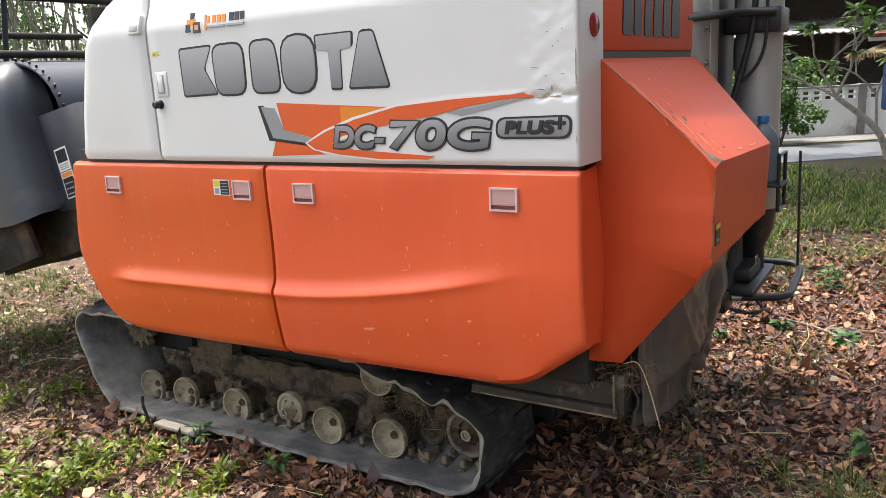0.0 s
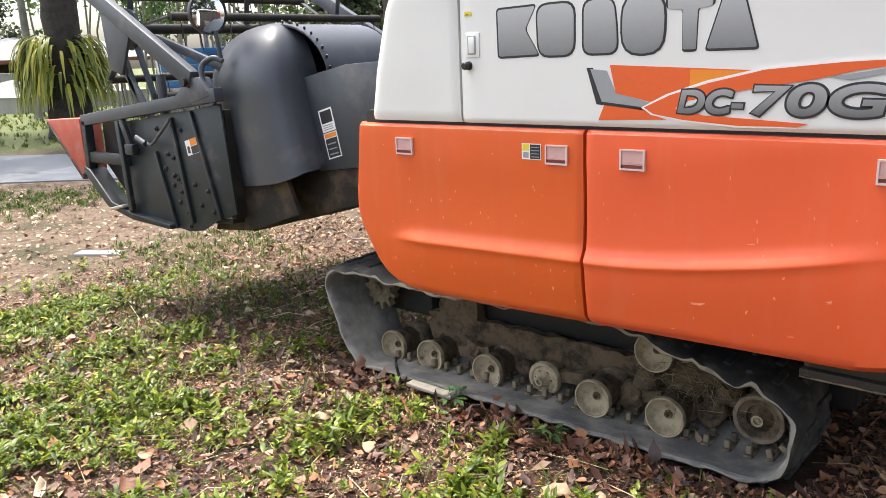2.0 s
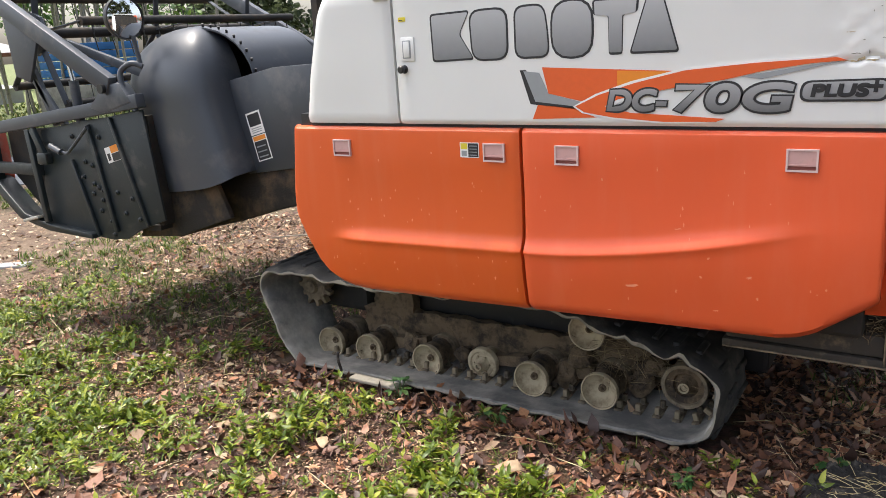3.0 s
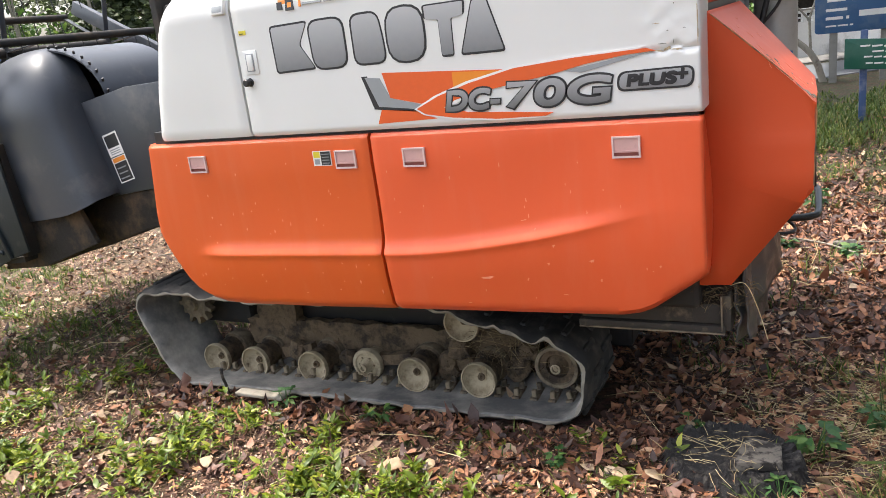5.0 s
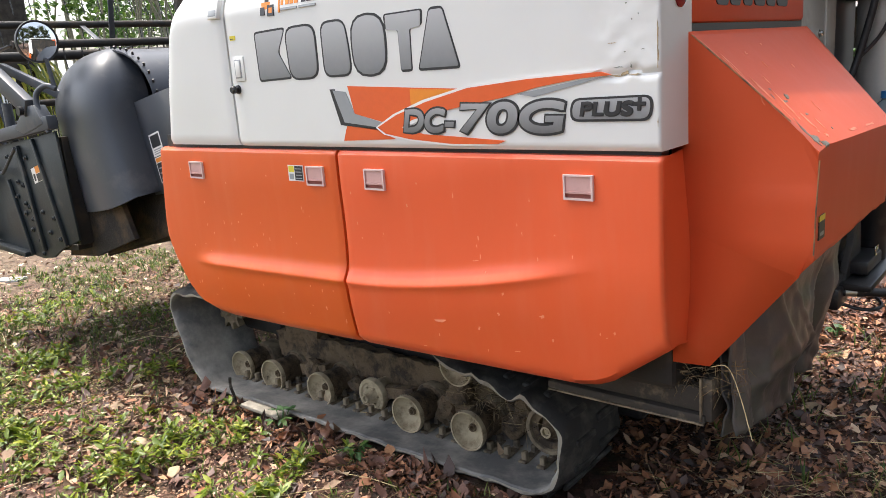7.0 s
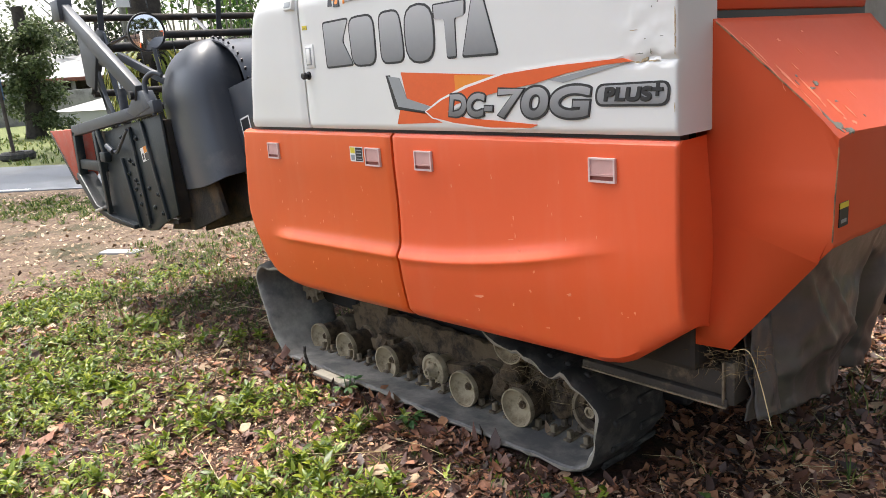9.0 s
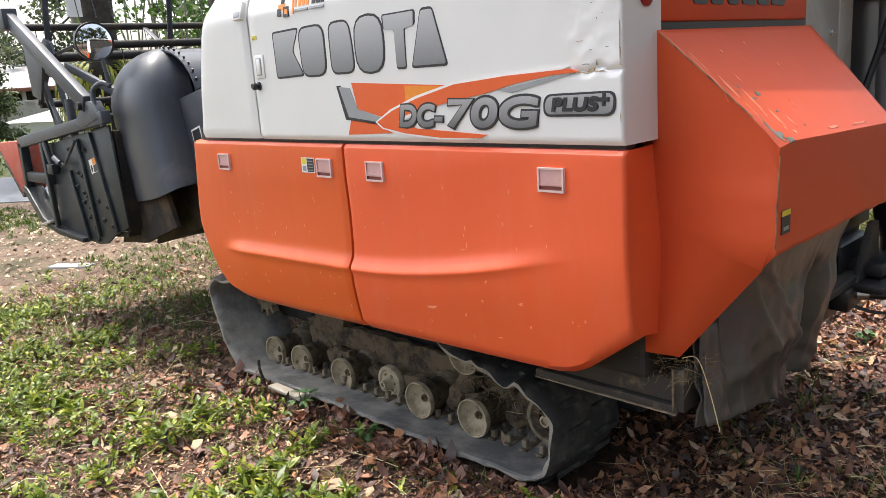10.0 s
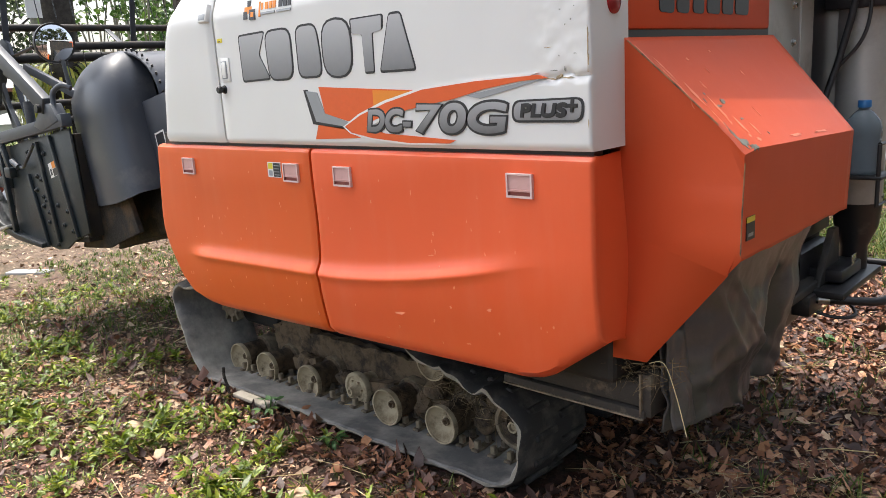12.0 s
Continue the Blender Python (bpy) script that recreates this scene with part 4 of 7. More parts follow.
def rear_cover():
    far = 3.49
    outline = [(-0.90, 1.700), (-0.856, 1.700), (BOX_X, 1.390), (BOX_X - 0.010, 1.090), (-0.575, 1.035), (-0.795, 0.757), (-0.90, 0.757)]
    bm = bmesh.new()
    near_v = [bm.verts.new((x, cover_y(x), z)) for x, z in outline]
    far_v = [bm.verts.new((x - (0.026 if x > -0.6 else 0), far + (0.03 if x < -0.8 else 0), z - (0.040 if 1.2 < z < 1.5 else 0.02 if z < 1.2 else 0))) for x, z in outline]
    bm.faces.new(near_v)
    for a, b in ((1, 2), (2, 3)):
        bm.faces.new((near_v[a], near_v[b], far_v[b], far_v[a]))
    bmesh.ops.recalc_face_normals(bm, faces=bm.faces)
    bmesh.ops.subdivide_edges(bm, edges=bm.edges[:], cuts=22, use_grid_fill=True)
    bmesh.ops.triangulate(bm, faces=[f for f in bm.faces if len(f.verts) > 4])
    for v in bm.verts:
        d = (v.co - Vector((BOX_X - 0.03, BOX_Y, 1.40))).length
        k = max(0.0, 1 - d / 0.24)
        n, q = noise.noise(v.co * 12.0), noise.noise(v.co * 34.0)
        v.co += Vector((-0.008 * k * (1 + n), 0.012 * k * abs(n) * 2, -0.012 * k * k + 0.013 * k * n + 0.009 * k * q))
        v.co.y += 0.0025 * noise.noise(v.co * 3.0)
        v.co.z += 0.0012 * noise.noise(v.co * 3.0) * (1 if v.co.x > -0.84 else 0)
        if abs(v.co.z - 1.08) < 0.035 and v.co.x > -0.58:
            v.co.z += 0.010 * noise.noise(v.co * 9.0)
    ob = part("rear_cover", bm, RED, machine, "red-orange sloping rear cover with a dented scraped corner")
    mod = ob.modifiers.new("thickness", 'SOLIDIFY')
    mod.thickness, mod.offset = 0.006, -1
    return ob


rear_cover_ob = rear_cover()
EDGE_WEAR = surface("worn_paint_edge", (0.40, 0.20, 0.09), 0.7, dirt=(0.12, 0.10, 0.07), dirt_at=(0.45, 0.6), dirt_scale=20.0, bump=0.2)
part("worn_edge", tube([(-0.846, cover_y(-0.846), 1.690), (-0.70, cover_y(-0.70), 1.553), (-0.600, cover_y(-0.600) + 0.003, 1.456)], 0.0022, 6), EDGE_WEAR, rear_cover_ob, "paint worn off along the folded edge")
part("worn_edge", tube([(BOX_X - 0.004, BOX_Y - 0.001, 1.355), (BOX_X - 0.008, BOX_Y - 0.003, 1.22), (BOX_X - 0.010, BOX_Y - 0.003, 1.105)], 0.0022, 6), EDGE_WEAR, rear_cover_ob, "paint worn off along the folded edge")
part("cover_flange", beam((-0.585, 2.485, 1.035), (-0.80, 2.455, 0.765), 0.03, 0.008, 0.002), BLACK, machine, "dark folded lower flange")
label_plate("sticker", 2.497, 2.553, 1.140, 1.205, 0, rear_cover_ob, [(0, 1, 0, 1, INK), (0, 1, 0.76, 1.0, YELLOW_PRINT), (0.2, 0.8, 0.15, 0.3, GREY_PRINT)],
            "small yellow and black sticker", Matrix.Translation((BOX_X - 0.0075, 0, 0)) @ Matrix.Rotation(radians(90), 4, 'Z') @ Matrix.Translation((0, 0, 0)))
cover_bm = bmesh.new()
cover_bm.from_mesh(rear_cover_ob.data)
cover_tree = BVHTree.FromBMesh(cover_bm)
cover_bm.free()
slope = Vector((BOX_X + 0.856, 0, 1.390 - 1.700)).normalized()
for k, (u, y, lu, ly, mat) in enumerate(((0.385, 2.515, 0.040, 0.006, BARE), (0.425, 2.535, 0.016, 0.016, BARE), (0.405, 2.590, 0.006, 0.006, PALE_RUB), (0.33, 2.510, 0.040, 0.003, PALE_RUB), (0.265, 2.525, 0.012, 0.003, BARE),
                                         (0.24, 2.555, 0.004, 0.006, BARE), (0.35, 2.56, 0.006, 0.004, PALE_RUB), (0.15, 2.72, 0.012, 0.002, PALE_RUB), (0.20, 2.455, 0.09, 0.004, PALE_RUB), (0.07, 2.438, 0.05, 0.003, PALE_RUB), (0.41, 2.72, 0.006, 0.004, BARE),
                                         (0.415, 2.520, 0.030, 0.012, BARE), (0.445, 2.560, 0.010, 0.030, BARE), (0.30, 2.560, 0.055, 0.007, PALE_RUB), (0.36, 2.600, 0.050, 0.006, PALE_RUB), (0.39, 2.660, 0.030, 0.005, PALE_RUB), (0.24, 2.500, 0.060, 0.008, PALE_RUB),
                                         (0.13, 2.470, 0.060, 0.005, PALE_RUB), (0.275, 2.620, 0.010, 0.016, BARE), (0.29, 2.575, 0.005, 0.022, BARE), (0.345, 2.640, 0.004, 0.012, BARE), (0.425, 2.620, 0.008, 0.014, PALE_RUB), (0.21, 2.60, 0.018, 0.004, PALE_RUB),
                                         (0.10, 2.66, 0.008, 0.010, PALE_RUB), (0.07, 2.86, 0.006, 0.008, PALE_RUB), (0.17, 2.95, 0.010, 0.006, PALE_RUB), (0.33, 2.78, 0.020, 0.003, PALE_RUB), (0.435, 2.90, 0.006, 0.060, PALE_RUB), (0.440, 3.15, 0.005, 0.080, PALE_RUB))):
    pts = []
    for j in range(17):
        a = 2 * math.pi * j / 17
        r = 0.35 + 0.85 * rng.random()
        pts.append(Vector((-0.856, y + ly * r * math.sin(a), 1.700)) + slope * (u + lu * r * math.cos(a)))
    nrm = Vector((-slope.z, 0, slope.x))
    b = bmesh.new()
    vs = []
    for p in pts:
        hit = cover_tree.ray_cast(p + nrm * 0.05, -nrm)[0]
        vs.append(b.verts.new((hit if hit is not None else p) + nrm * 0.0015))
    f = b.faces.new(vs)
    g = bmesh.ops.extrude_face_region(b, geom=[f])
    bmesh.ops.translate(b, verts=[v for v in g["geom"] if isinstance(v, bmesh.types.BMVert)], vec=-nrm * 0.004)
    part("scrape", b, mat, rear_cover_ob, "scraped bare patch", False)

# upper red panel, reflector, steel behind
upper_red = part("upper_rear_panel", block(-0.90, -0.862, 2.43, 3.50, 1.722, 2.0, 0.012), RED, machine, "red-orange upper rear panel")
# solid black block: the gap's shade is put into its colour
part("gap_shade_block", block(-0.93, -0.875, 2.44, 3.52, 1.66, 1.73, 0.0), INK, machine, "black block painting the shade in the gap above the rear cover", False)
for y0, y1 in ((2.635, 2.73), (2.745, 2.83), (2.855, 2.935), (2.955, 3.055), (3.07, 3.16), (3.175, 3.29)):
    pts = rounded([(y0, 1.772), (y0 + 0.012, 1.925), (y1 - 0.004, 1.925), (y1, 1.768)], 0.02)
    part("name_slab", plate(pts, -0.8625, -0.8585, 0.0, "yz"), BLACK, upper_red, "dark slab of a worn printed name", False)
part("reflector", lathe([(0, -0.010), (0.026, -0.008), (0.034, -0.003), (0.034, 0.004)], 22), REFLECTOR, white_door, "round red reflector", at=(-0.853, 2.367, 1.795)).rotation_euler = (0, 0, radians(90))
steel = part("steel_panel", block(-0.96, -0.890, 3.53, 3.90, 0.95, 2.2, 0.006), STEEL, machine, "stainless side sheet of the grain elevator")
part("steel_flange", block(-0.93, -0.885, 3.905, 4.05, 0.95, 2.2, 0.004), STEEL, machine, "stainless flange of the grain elevator")
bolt = lathe([(0, -0.014), (0.008, -0.014), (0.012, -0.010), (0.013, -0.002), (0.017, 0.0)], 12)
bolt.transform(Matrix.Rotation(radians(90), 4, 'Z'))
bolt_me = bpy.data.meshes.new("bolt")
bolt.to_mesh(bolt_me)
bolt.free()
bolt_me.materials.append(CHROME)
for z in (1.525, 1.671, 1.816, 1.96):
    part("bolt", bolt_me, None, steel, "bolt head", at=(-0.890, 3.825, z))
# nearly flush block, black in place of the recess's shade
part("recess_shade_block", block(-0.95, -0.894, 4.055, 4.42, 0.8, 2.2, 0.004), BLACK, machine, "black block painting the shade of the recess beside the grain pipe", False)
pipe = part("grain_pipe", tube([(-0.755, 4.32, 0.95), (-0.755, 4.32, 1.4), (-0.755, 4.32, 2.3)], 0.108, 28), STEEL, machine, "grey steel discharge pipe")
part("pipe_clamp", block(-0.89, -0.64, 4.19, 4.44, 1.80, 1.915, 0.01), BLACK, machine, "black pipe clamp bracket")
part("pipe_brace", tube(arc_path([(-0.88, 3.42, 1.850), (-0.87, 3.70, 1.868), (-0.85, 3.98, 1.884), (-0.78, 4.12, 1.892), (-0.66, 4.17, 1.890)]), 0.020, 10), BLACK, machine, "bent black brace bar")
part("hose", tube(arc_path([(-0.74, 4.16, 2.2), (-0.755, 4.16, 1.85), (-0.80, 4.15, 1.62), (-0.835, 4.13, 1.48), (-0.86, 4.10, 1.36)]), 0.015, 10), BLACK, machine, "black hydraulic hose")
part("hose", tube(arc_path([(-0.70, 4.18, 2.0), (-0.70, 4.18, 1.78), (-0.73, 4.17, 1.66), (-0.81, 4.15, 1.56)]), 0.008, 8), BLACK, machine, "thin black cable")
part("bottle_rack", tube([(-0.60, 4.04, 1.24), (-0.60, 4.04, 0.98), (-0.60, 4.22, 0.98), (-0.60, 4.22, 1.24), (-0.60, 4.04, 1.24)], 0.009, 8), BLACK, machine, "black wire rack")
part("rack_shelf", block(-0.80, -0.585, 4.03, 4.24, 1.09, 1.105, 0.004), BLACK, machine, "black rack shelf")

# below the rear cover
def curtain():
    """A limp rubber sheet: a bulging belly, a deep pocket beside a folded flap, creased all over."""
    rows = []
    for k in range(57):
        v = k / 56
        row = []
        for j in range(111):
            u = j / 110
            y = 2.520 + 0.875 * u
            foot = 0.500 - 0.055 * u + 0.012 * noise.noise((u * 16.0, 0, 2.0)) - 0.020 * math.exp(-((u - 0.95) / 0.05) ** 2)
            z = 1.04 + (foot - 1.04) * v
            x = -0.795 + 0.150 * (1 - v) ** 1.3 * smooth01(u / 0.25) + 0.075 * math.sin(math.pi * min(1.0, u / 0.80)) * smooth01((v - 0.15) / 0.5)
            edge = 0.78 + 0.06 * (1 - v)
            x -= 0.10 * math.exp(-((u - edge + 0.06) / 0.045) ** 2) * smooth01((v - 0.18) / 0.25) * (1 - 0.75 * smooth01((v - 0.72) / 0.25))
            x += 0.040 * smooth01((u - edge) / 0.05) * smooth01((v - 0.15) / 0.3)
            x -= 0.05 * smooth01((u - 0.93) / 0.07) * v
            # creases running down from the upper corner, and a sag line
            for c, tilt, w, h in ((0.30, 0.35, 0.026, 0.012), (0.48, 0.55, 0.020, 0.011), (0.16, 0.10, 0.018, 0.006), (0.60, -0.30, 0.018, 0.008)):
                q = (u - c - tilt * (v - 0.5) + 0.03 * noise.noise((v * 5.0, c * 9.0, 0.0))) / w
                x += h * math.exp(-q * q) * smooth01(v / 0.3)
            x += 0.010 * math.exp(-((v - 0.58 - 0.55 * abs(u - 0.42)) / 0.05) ** 2)
            x += 0.022 * noise.noise((u * 4.0, v * 3.0, 1.0)) * v + 0.008 * noise.noise((u * 14.0, v * 9.0, 5.0)) * smooth01(v / 0.3) + 0.0012 * noise.noise((u * 50.0, v * 34.0, 9.0))
            row.append((x, y, z))
        rows.append(row)
    ob = part("rubber_curtain", sheet(rows), CURTAIN, machine, "worn black rubber curtain hanging under the rear cover")
    ob.modifiers.new("thickness", 'SOLIDIFY').thickness = 0.006
    rows = []
    for k in range(25):
        v = k / 24
        rows.append([(-0.765 + 0.030 * v + 0.018 * math.sin(math.pi * j / 12) + 0.012 * noise.noise((j * 0.3, v * 4.0, 3.0)), 2.485 + 0.135 * (j / 12) + 0.012 * v + 0.008 * noise.noise((2.0, v * 5.0, j * 0.2)), 0.84 - (0.315 + 0.012 * noise.noise((j * 0.9, 0, 7.0))) * v) for j in range(13)])
    ob = part("curtain_strip", sheet(rows), CURTAIN, machine, "narrow dusty rubber strip beside the skid")
    ob.modifiers.new("thickness", 'SOLIDIFY').thickness = 0.006


curtain()
part("chaff_floor", block(-1.3, -0.78, 2.60, 4.2, 0.62, 0.66, 0.01), DARK, machine, "dark floor under the rear", False)
plank = part("side_skid", block(-1.36, -0.815, 2.475, 2.60, 0.585, 0.665, 0.008), WOOD, machine, "weathered dark skid plank under the rear door")
part("skid_strip", block(-1.37, -0.82, 2.462, 2.60, 0.553, 0.582, 0.006), WOOD, machine, "lower weathered skid strip")
part("skid_edge", block(-1.368, -0.822, 2.457, 2.466, 0.550, 0.557, 0.002), MUD_STEEL, machine, "pale frayed edge of the skid")
part("skid_edge", block(-0.836, -0.829, 2.458, 2.472, 0.562, 0.70, 0.002), MUD_STEEL, machine, "pale frayed edge of the skid")
part("skid_end", block(-0.835, -0.80, 2.47, 2.61, 0.56, 0.70, 0.006), WOOD, machine, "end block of the skid")
part("rear_axle_box", block(-1.1, -0.84, 3.3, 4.3, 0.48, 0.78, 0.03), BLACK, machine, "black rear frame box")
part("gear_case", tube([(-0.76, 4.34, 0.62), (-0.76, 4.34, 0.74), (-0.755, 4.34, 0.84), (-0.755, 4.33, 0.98)], 0.10, 20, radii=[0.060, 0.060, 0.095, 0.11]), BLACK, machine, "black gear case of the discharge pipe")
part("gear_base", block(-0.88, -0.66, 3.86, 4.44, 0.600, 0.632, 0.008), BLACK, machine, "black base plate of the gear case")
part("gear_flange", block(-0.86, -0.70, 3.98, 4.26, 0.64, 0.70, 0.012), BLACK, machine, "black ribbed flange")
part("gear_rib", plate([(3.90, 0.63), (4.18, 0.63), (4.14, 0.86), (4.08, 0.86)], -0.80, -0.77, 0.003, "yz"), DARK, machine, "dark stiffening rib")
part("steel_tag", block(-0.702, -0.697, 4.10, 4.16, 0.70, 0.745, 0.002), CHROME, machine, "small bright steel tag")
part("drive_housing", block(-1.0, -0.84, 3.46, 3.90, 0.62, 1.0, 0.03), BLACK, machine, "black dusty drive housing")
part("bar_mount", block(-0.90, -0.765, 3.78, 3.94, 0.53, 0.62, 0.012), BLACK, machine, "black mounting block of the guard bar")
part("tow_bar", tube(arc_path([(-0.80, 3.855, 0.590), (-0.70, 3.91, 0.588), (-0.60, 3.965, 0.582), (-0.555, 4.005, 0.580), (-0.535, 4.07, 0.582), (-0.535, 4.25, 0.595), (-0.542, 4.44, 0.610), (-0.575, 4.515, 0.618), (-0.65, 4.525, 0.622), (-0.86, 4.50, 0.625)], 8), 0.0185, 14), BLACK, machine, "bent black guard bar at the rear")
part("bar_sleeve", tube([(-0.765, 3.875, 0.590), (-0.725, 3.897, 0.589)], 0.0205, 14), CHROME, machine, "bright steel sleeve on the guard bar")
part("pull_ring", tube(arc_path([(-0.80, 3.88, 0.54), (-0.72, 3.90, 0.515), (-0.66, 3.93, 0.51), (-0.64, 3.98, 0.52), (-0.68, 4.02, 0.55)]), 0.008, 8), BLACK, machine, "small black pull ring")
part("control_rod", tube([(-0.555, 4.46, 0.615), (-0.565, 4.45, 1.22)], 0.007, 8), BLACK, machine, "thin black upright rod")


# ---------------------------------------------------------------- crawler track
def closed_curve(pts, n=10):
    ps = [Vector(p) for p in pts]
    m = len(ps)
    out = []
    for i in range(m):
        p0, p1, p2, p3 = ps[i - 1], ps[i], ps[(i + 1) % m], ps[(i + 2) % m]
        for k in range(n):
            t = k / n
            out.append(0.5 * ((2 * p1) + (p2 - p0) * t + (2 * p0 - 5 * p1 + 4 * p2 - p3) * t * t + (3 * p1 - p0 - 3 * p2 + p3) * t ** 3))
    return out


LOOP = closed_curve([(-3.70, -0.005), (-3.785, 0.10), (-3.875, 0.30), (-3.925, 0.43), (-3.88, 0.505), (-3.76, 0.525), (-3.45, 0.515), (-3.10, 0.505), (-2.40, 0.535), (-2.05, 0.515), (-1.80, 0.435), (-1.58, 0.400),
                     (-1.47, 0.355), (-1.415, 0.235), (-1.445, 0.110), (-1.53, 0.025), (-1.75, 0.012), (-2.35, 0.008), (-3.05, 0.004), (-3.45, -0.004)])
TRACK_Y0, TRACK_Y1 = 2.575, 3.025


def loop_frames(loop, step):
    """Points at even steps along the closed loop, with the outward normal and the heading."""
    m = len(loop)
    seg = [(loop[(i + 1) % m] - loop[i]).length for i in range(m)]
    total = sum(seg)
    count = int(total / step)
    cum = np.concatenate([[0], np.cumsum(seg)])
    c = sum(loop, Vector((0, 0))) / m
    out = []
    for k in range(count):
        s = total * k / count
        i = int(np.searchsorted(cum, s, side='right')) - 1
        t = (s - cum[i]) / seg[i]
        p = loop[i].lerp(loop[(i + 1) % m], t)
        d = (loop[(i + 1) % m] - loop[i]).normalized()
        n = Vector((d.y, -d.x))
        if n.dot(p - c) < 0 and abs(n.dot(p - c)) > 0.02:
            n = -n
        out.append((p, n, d))
    return out


def track_belt():
    bm = bmesh.new()
    fr = loop_frames(LOOP, 0.018)
    ys = [(0.0, 0.008, 0.016), (0.010, 0.0, 0.024), (0.05, -0.002, 0.032), (0.12, -0.006, 0.036), (0.22, -0.006, 0.036), (0.33, -0.006, 0.036), (0.40, -0.002, 0.032), (0.440, 0.0, 0.024), (0.45, 0.008, 0.016)]
    m = len(ys)
    rings = []
    for i, (p, n, d) in enumerate(fr):
        s = i * 0.018
        wob = 0.007 * math.sin(s * 17.0) + 0.005 * math.sin(s * 41.0 + 1) + 0.014 * noise.noise((s * 6.0, 0.0, 3.0)) + 0.006 * noise.noise((s * 24.0, 1.0, 3.0))
        torn = 0.0
        if p.y > 0.2 and p.x > -2.2:
            torn = 0.030 * math.exp(-((p.x + 1.80) / 0.026) ** 2) + 0.034 * math.exp(-((p.x + 1.565) / 0.026) ** 2) + 0.020 * math.exp(-((p.x + 2.0) / 0.03) ** 2)
        ring = []
        curl = 0.032 * smooth01((0.10 - p.y) / 0.08)
        for side in (0, 1):
            for dy, a, b in (ys if side == 0 else ys[::-1]):
                near = max(0.0, 1 - dy / 0.10)
                edge = max(0.0, 1 - dy / 0.16) + max(0.0, 1 - (0.45 - dy) / 0.16)
                lump = 0.010 * noise.noise((s * 11.0, dy * 9.0, 8.0)) + 0.008 * max(0.0, math.sin(s * 35.0 + dy * 6.0)) if side == 1 else 0.0
                off = (a if side == 0 else b) + wob * edge * 0.7 + torn * near + lump
                q = p + n * off - n * curl * edge
                ring.append(bm.verts.new((q.x, TRACK_Y0 + dy + wob * 0.5 * (1 if dy < 0.2 else 0) - torn * near * 0.4, q.y)))
        rings.append(ring)
    for a, b in zip(rings, rings[1:] + rings[:1]):
        for k in range(2 * m):
            bm.faces.new((a[k], a[(k + 1) % (2 * m)], b[(k + 1) % (2 * m)], b[k])).material_index = 2 if k == 2 * m - 1 else 1 if m <= k < 2 * m - 1 else 0
    return bm


belt = part("track_belt", track_belt(), [RUBBER, TREAD, BELT_EDGE], machine, "dusty grey rubber crawler belt with a wavy edge")
lug_me = bpy.data.meshes.new("tread_lug")
b = block(-0.018, 0.014, 0.07, 0.21, -0.022, 0.0, 0.010)
join(b, block(0.020, 0.054, 0.24, 0.39, -0.022, 0.0, 0.010))
b.to_mesh(lug_me)
b.free()
lug_me.materials.append(TREAD)
core_me = bpy.data.meshes.new("guide_lug")
b = block(-0.012, 0.012, -0.014, 0.012, 0.0, 0.050, 0.005)
join(b, block(-0.019, 0.019, -0.03, 0.095, 0.0, 0.016, 0.004))
join(b, block(-0.012, 0.012, 0.058, 0.084, 0.0, 0.050, 0.005))
b.to_mesh(core_me)
b.free()
core_me.materials.append(MUD_STEEL)
for i, (p, n, d) in enumerate(loop_frames(LOOP, 0.09)):
    rot = Matrix(((-n.y, 0, -n.x, 0), (0, 1, 0, 0), (n.x, 0, -n.y, 0), (0, 0, 0, 1)))
    ob = part("tread_lug", lug_me, None, belt)
    ob.matrix_basis = Matrix.Translation((p.x + n.x * 0.026, TRACK_Y0 + 0.006, p.y + n.y * 0.026)) @ rot
    if p.y > 0.3 or p.x < -3.62:
        continue
    ob = part("guide_lug", core_me, None, belt)
    ob.matrix_basis = Matrix.Translation((p.x - n.x * 0.002, 2.80, p.y - n.y * 0.002)) @ rot


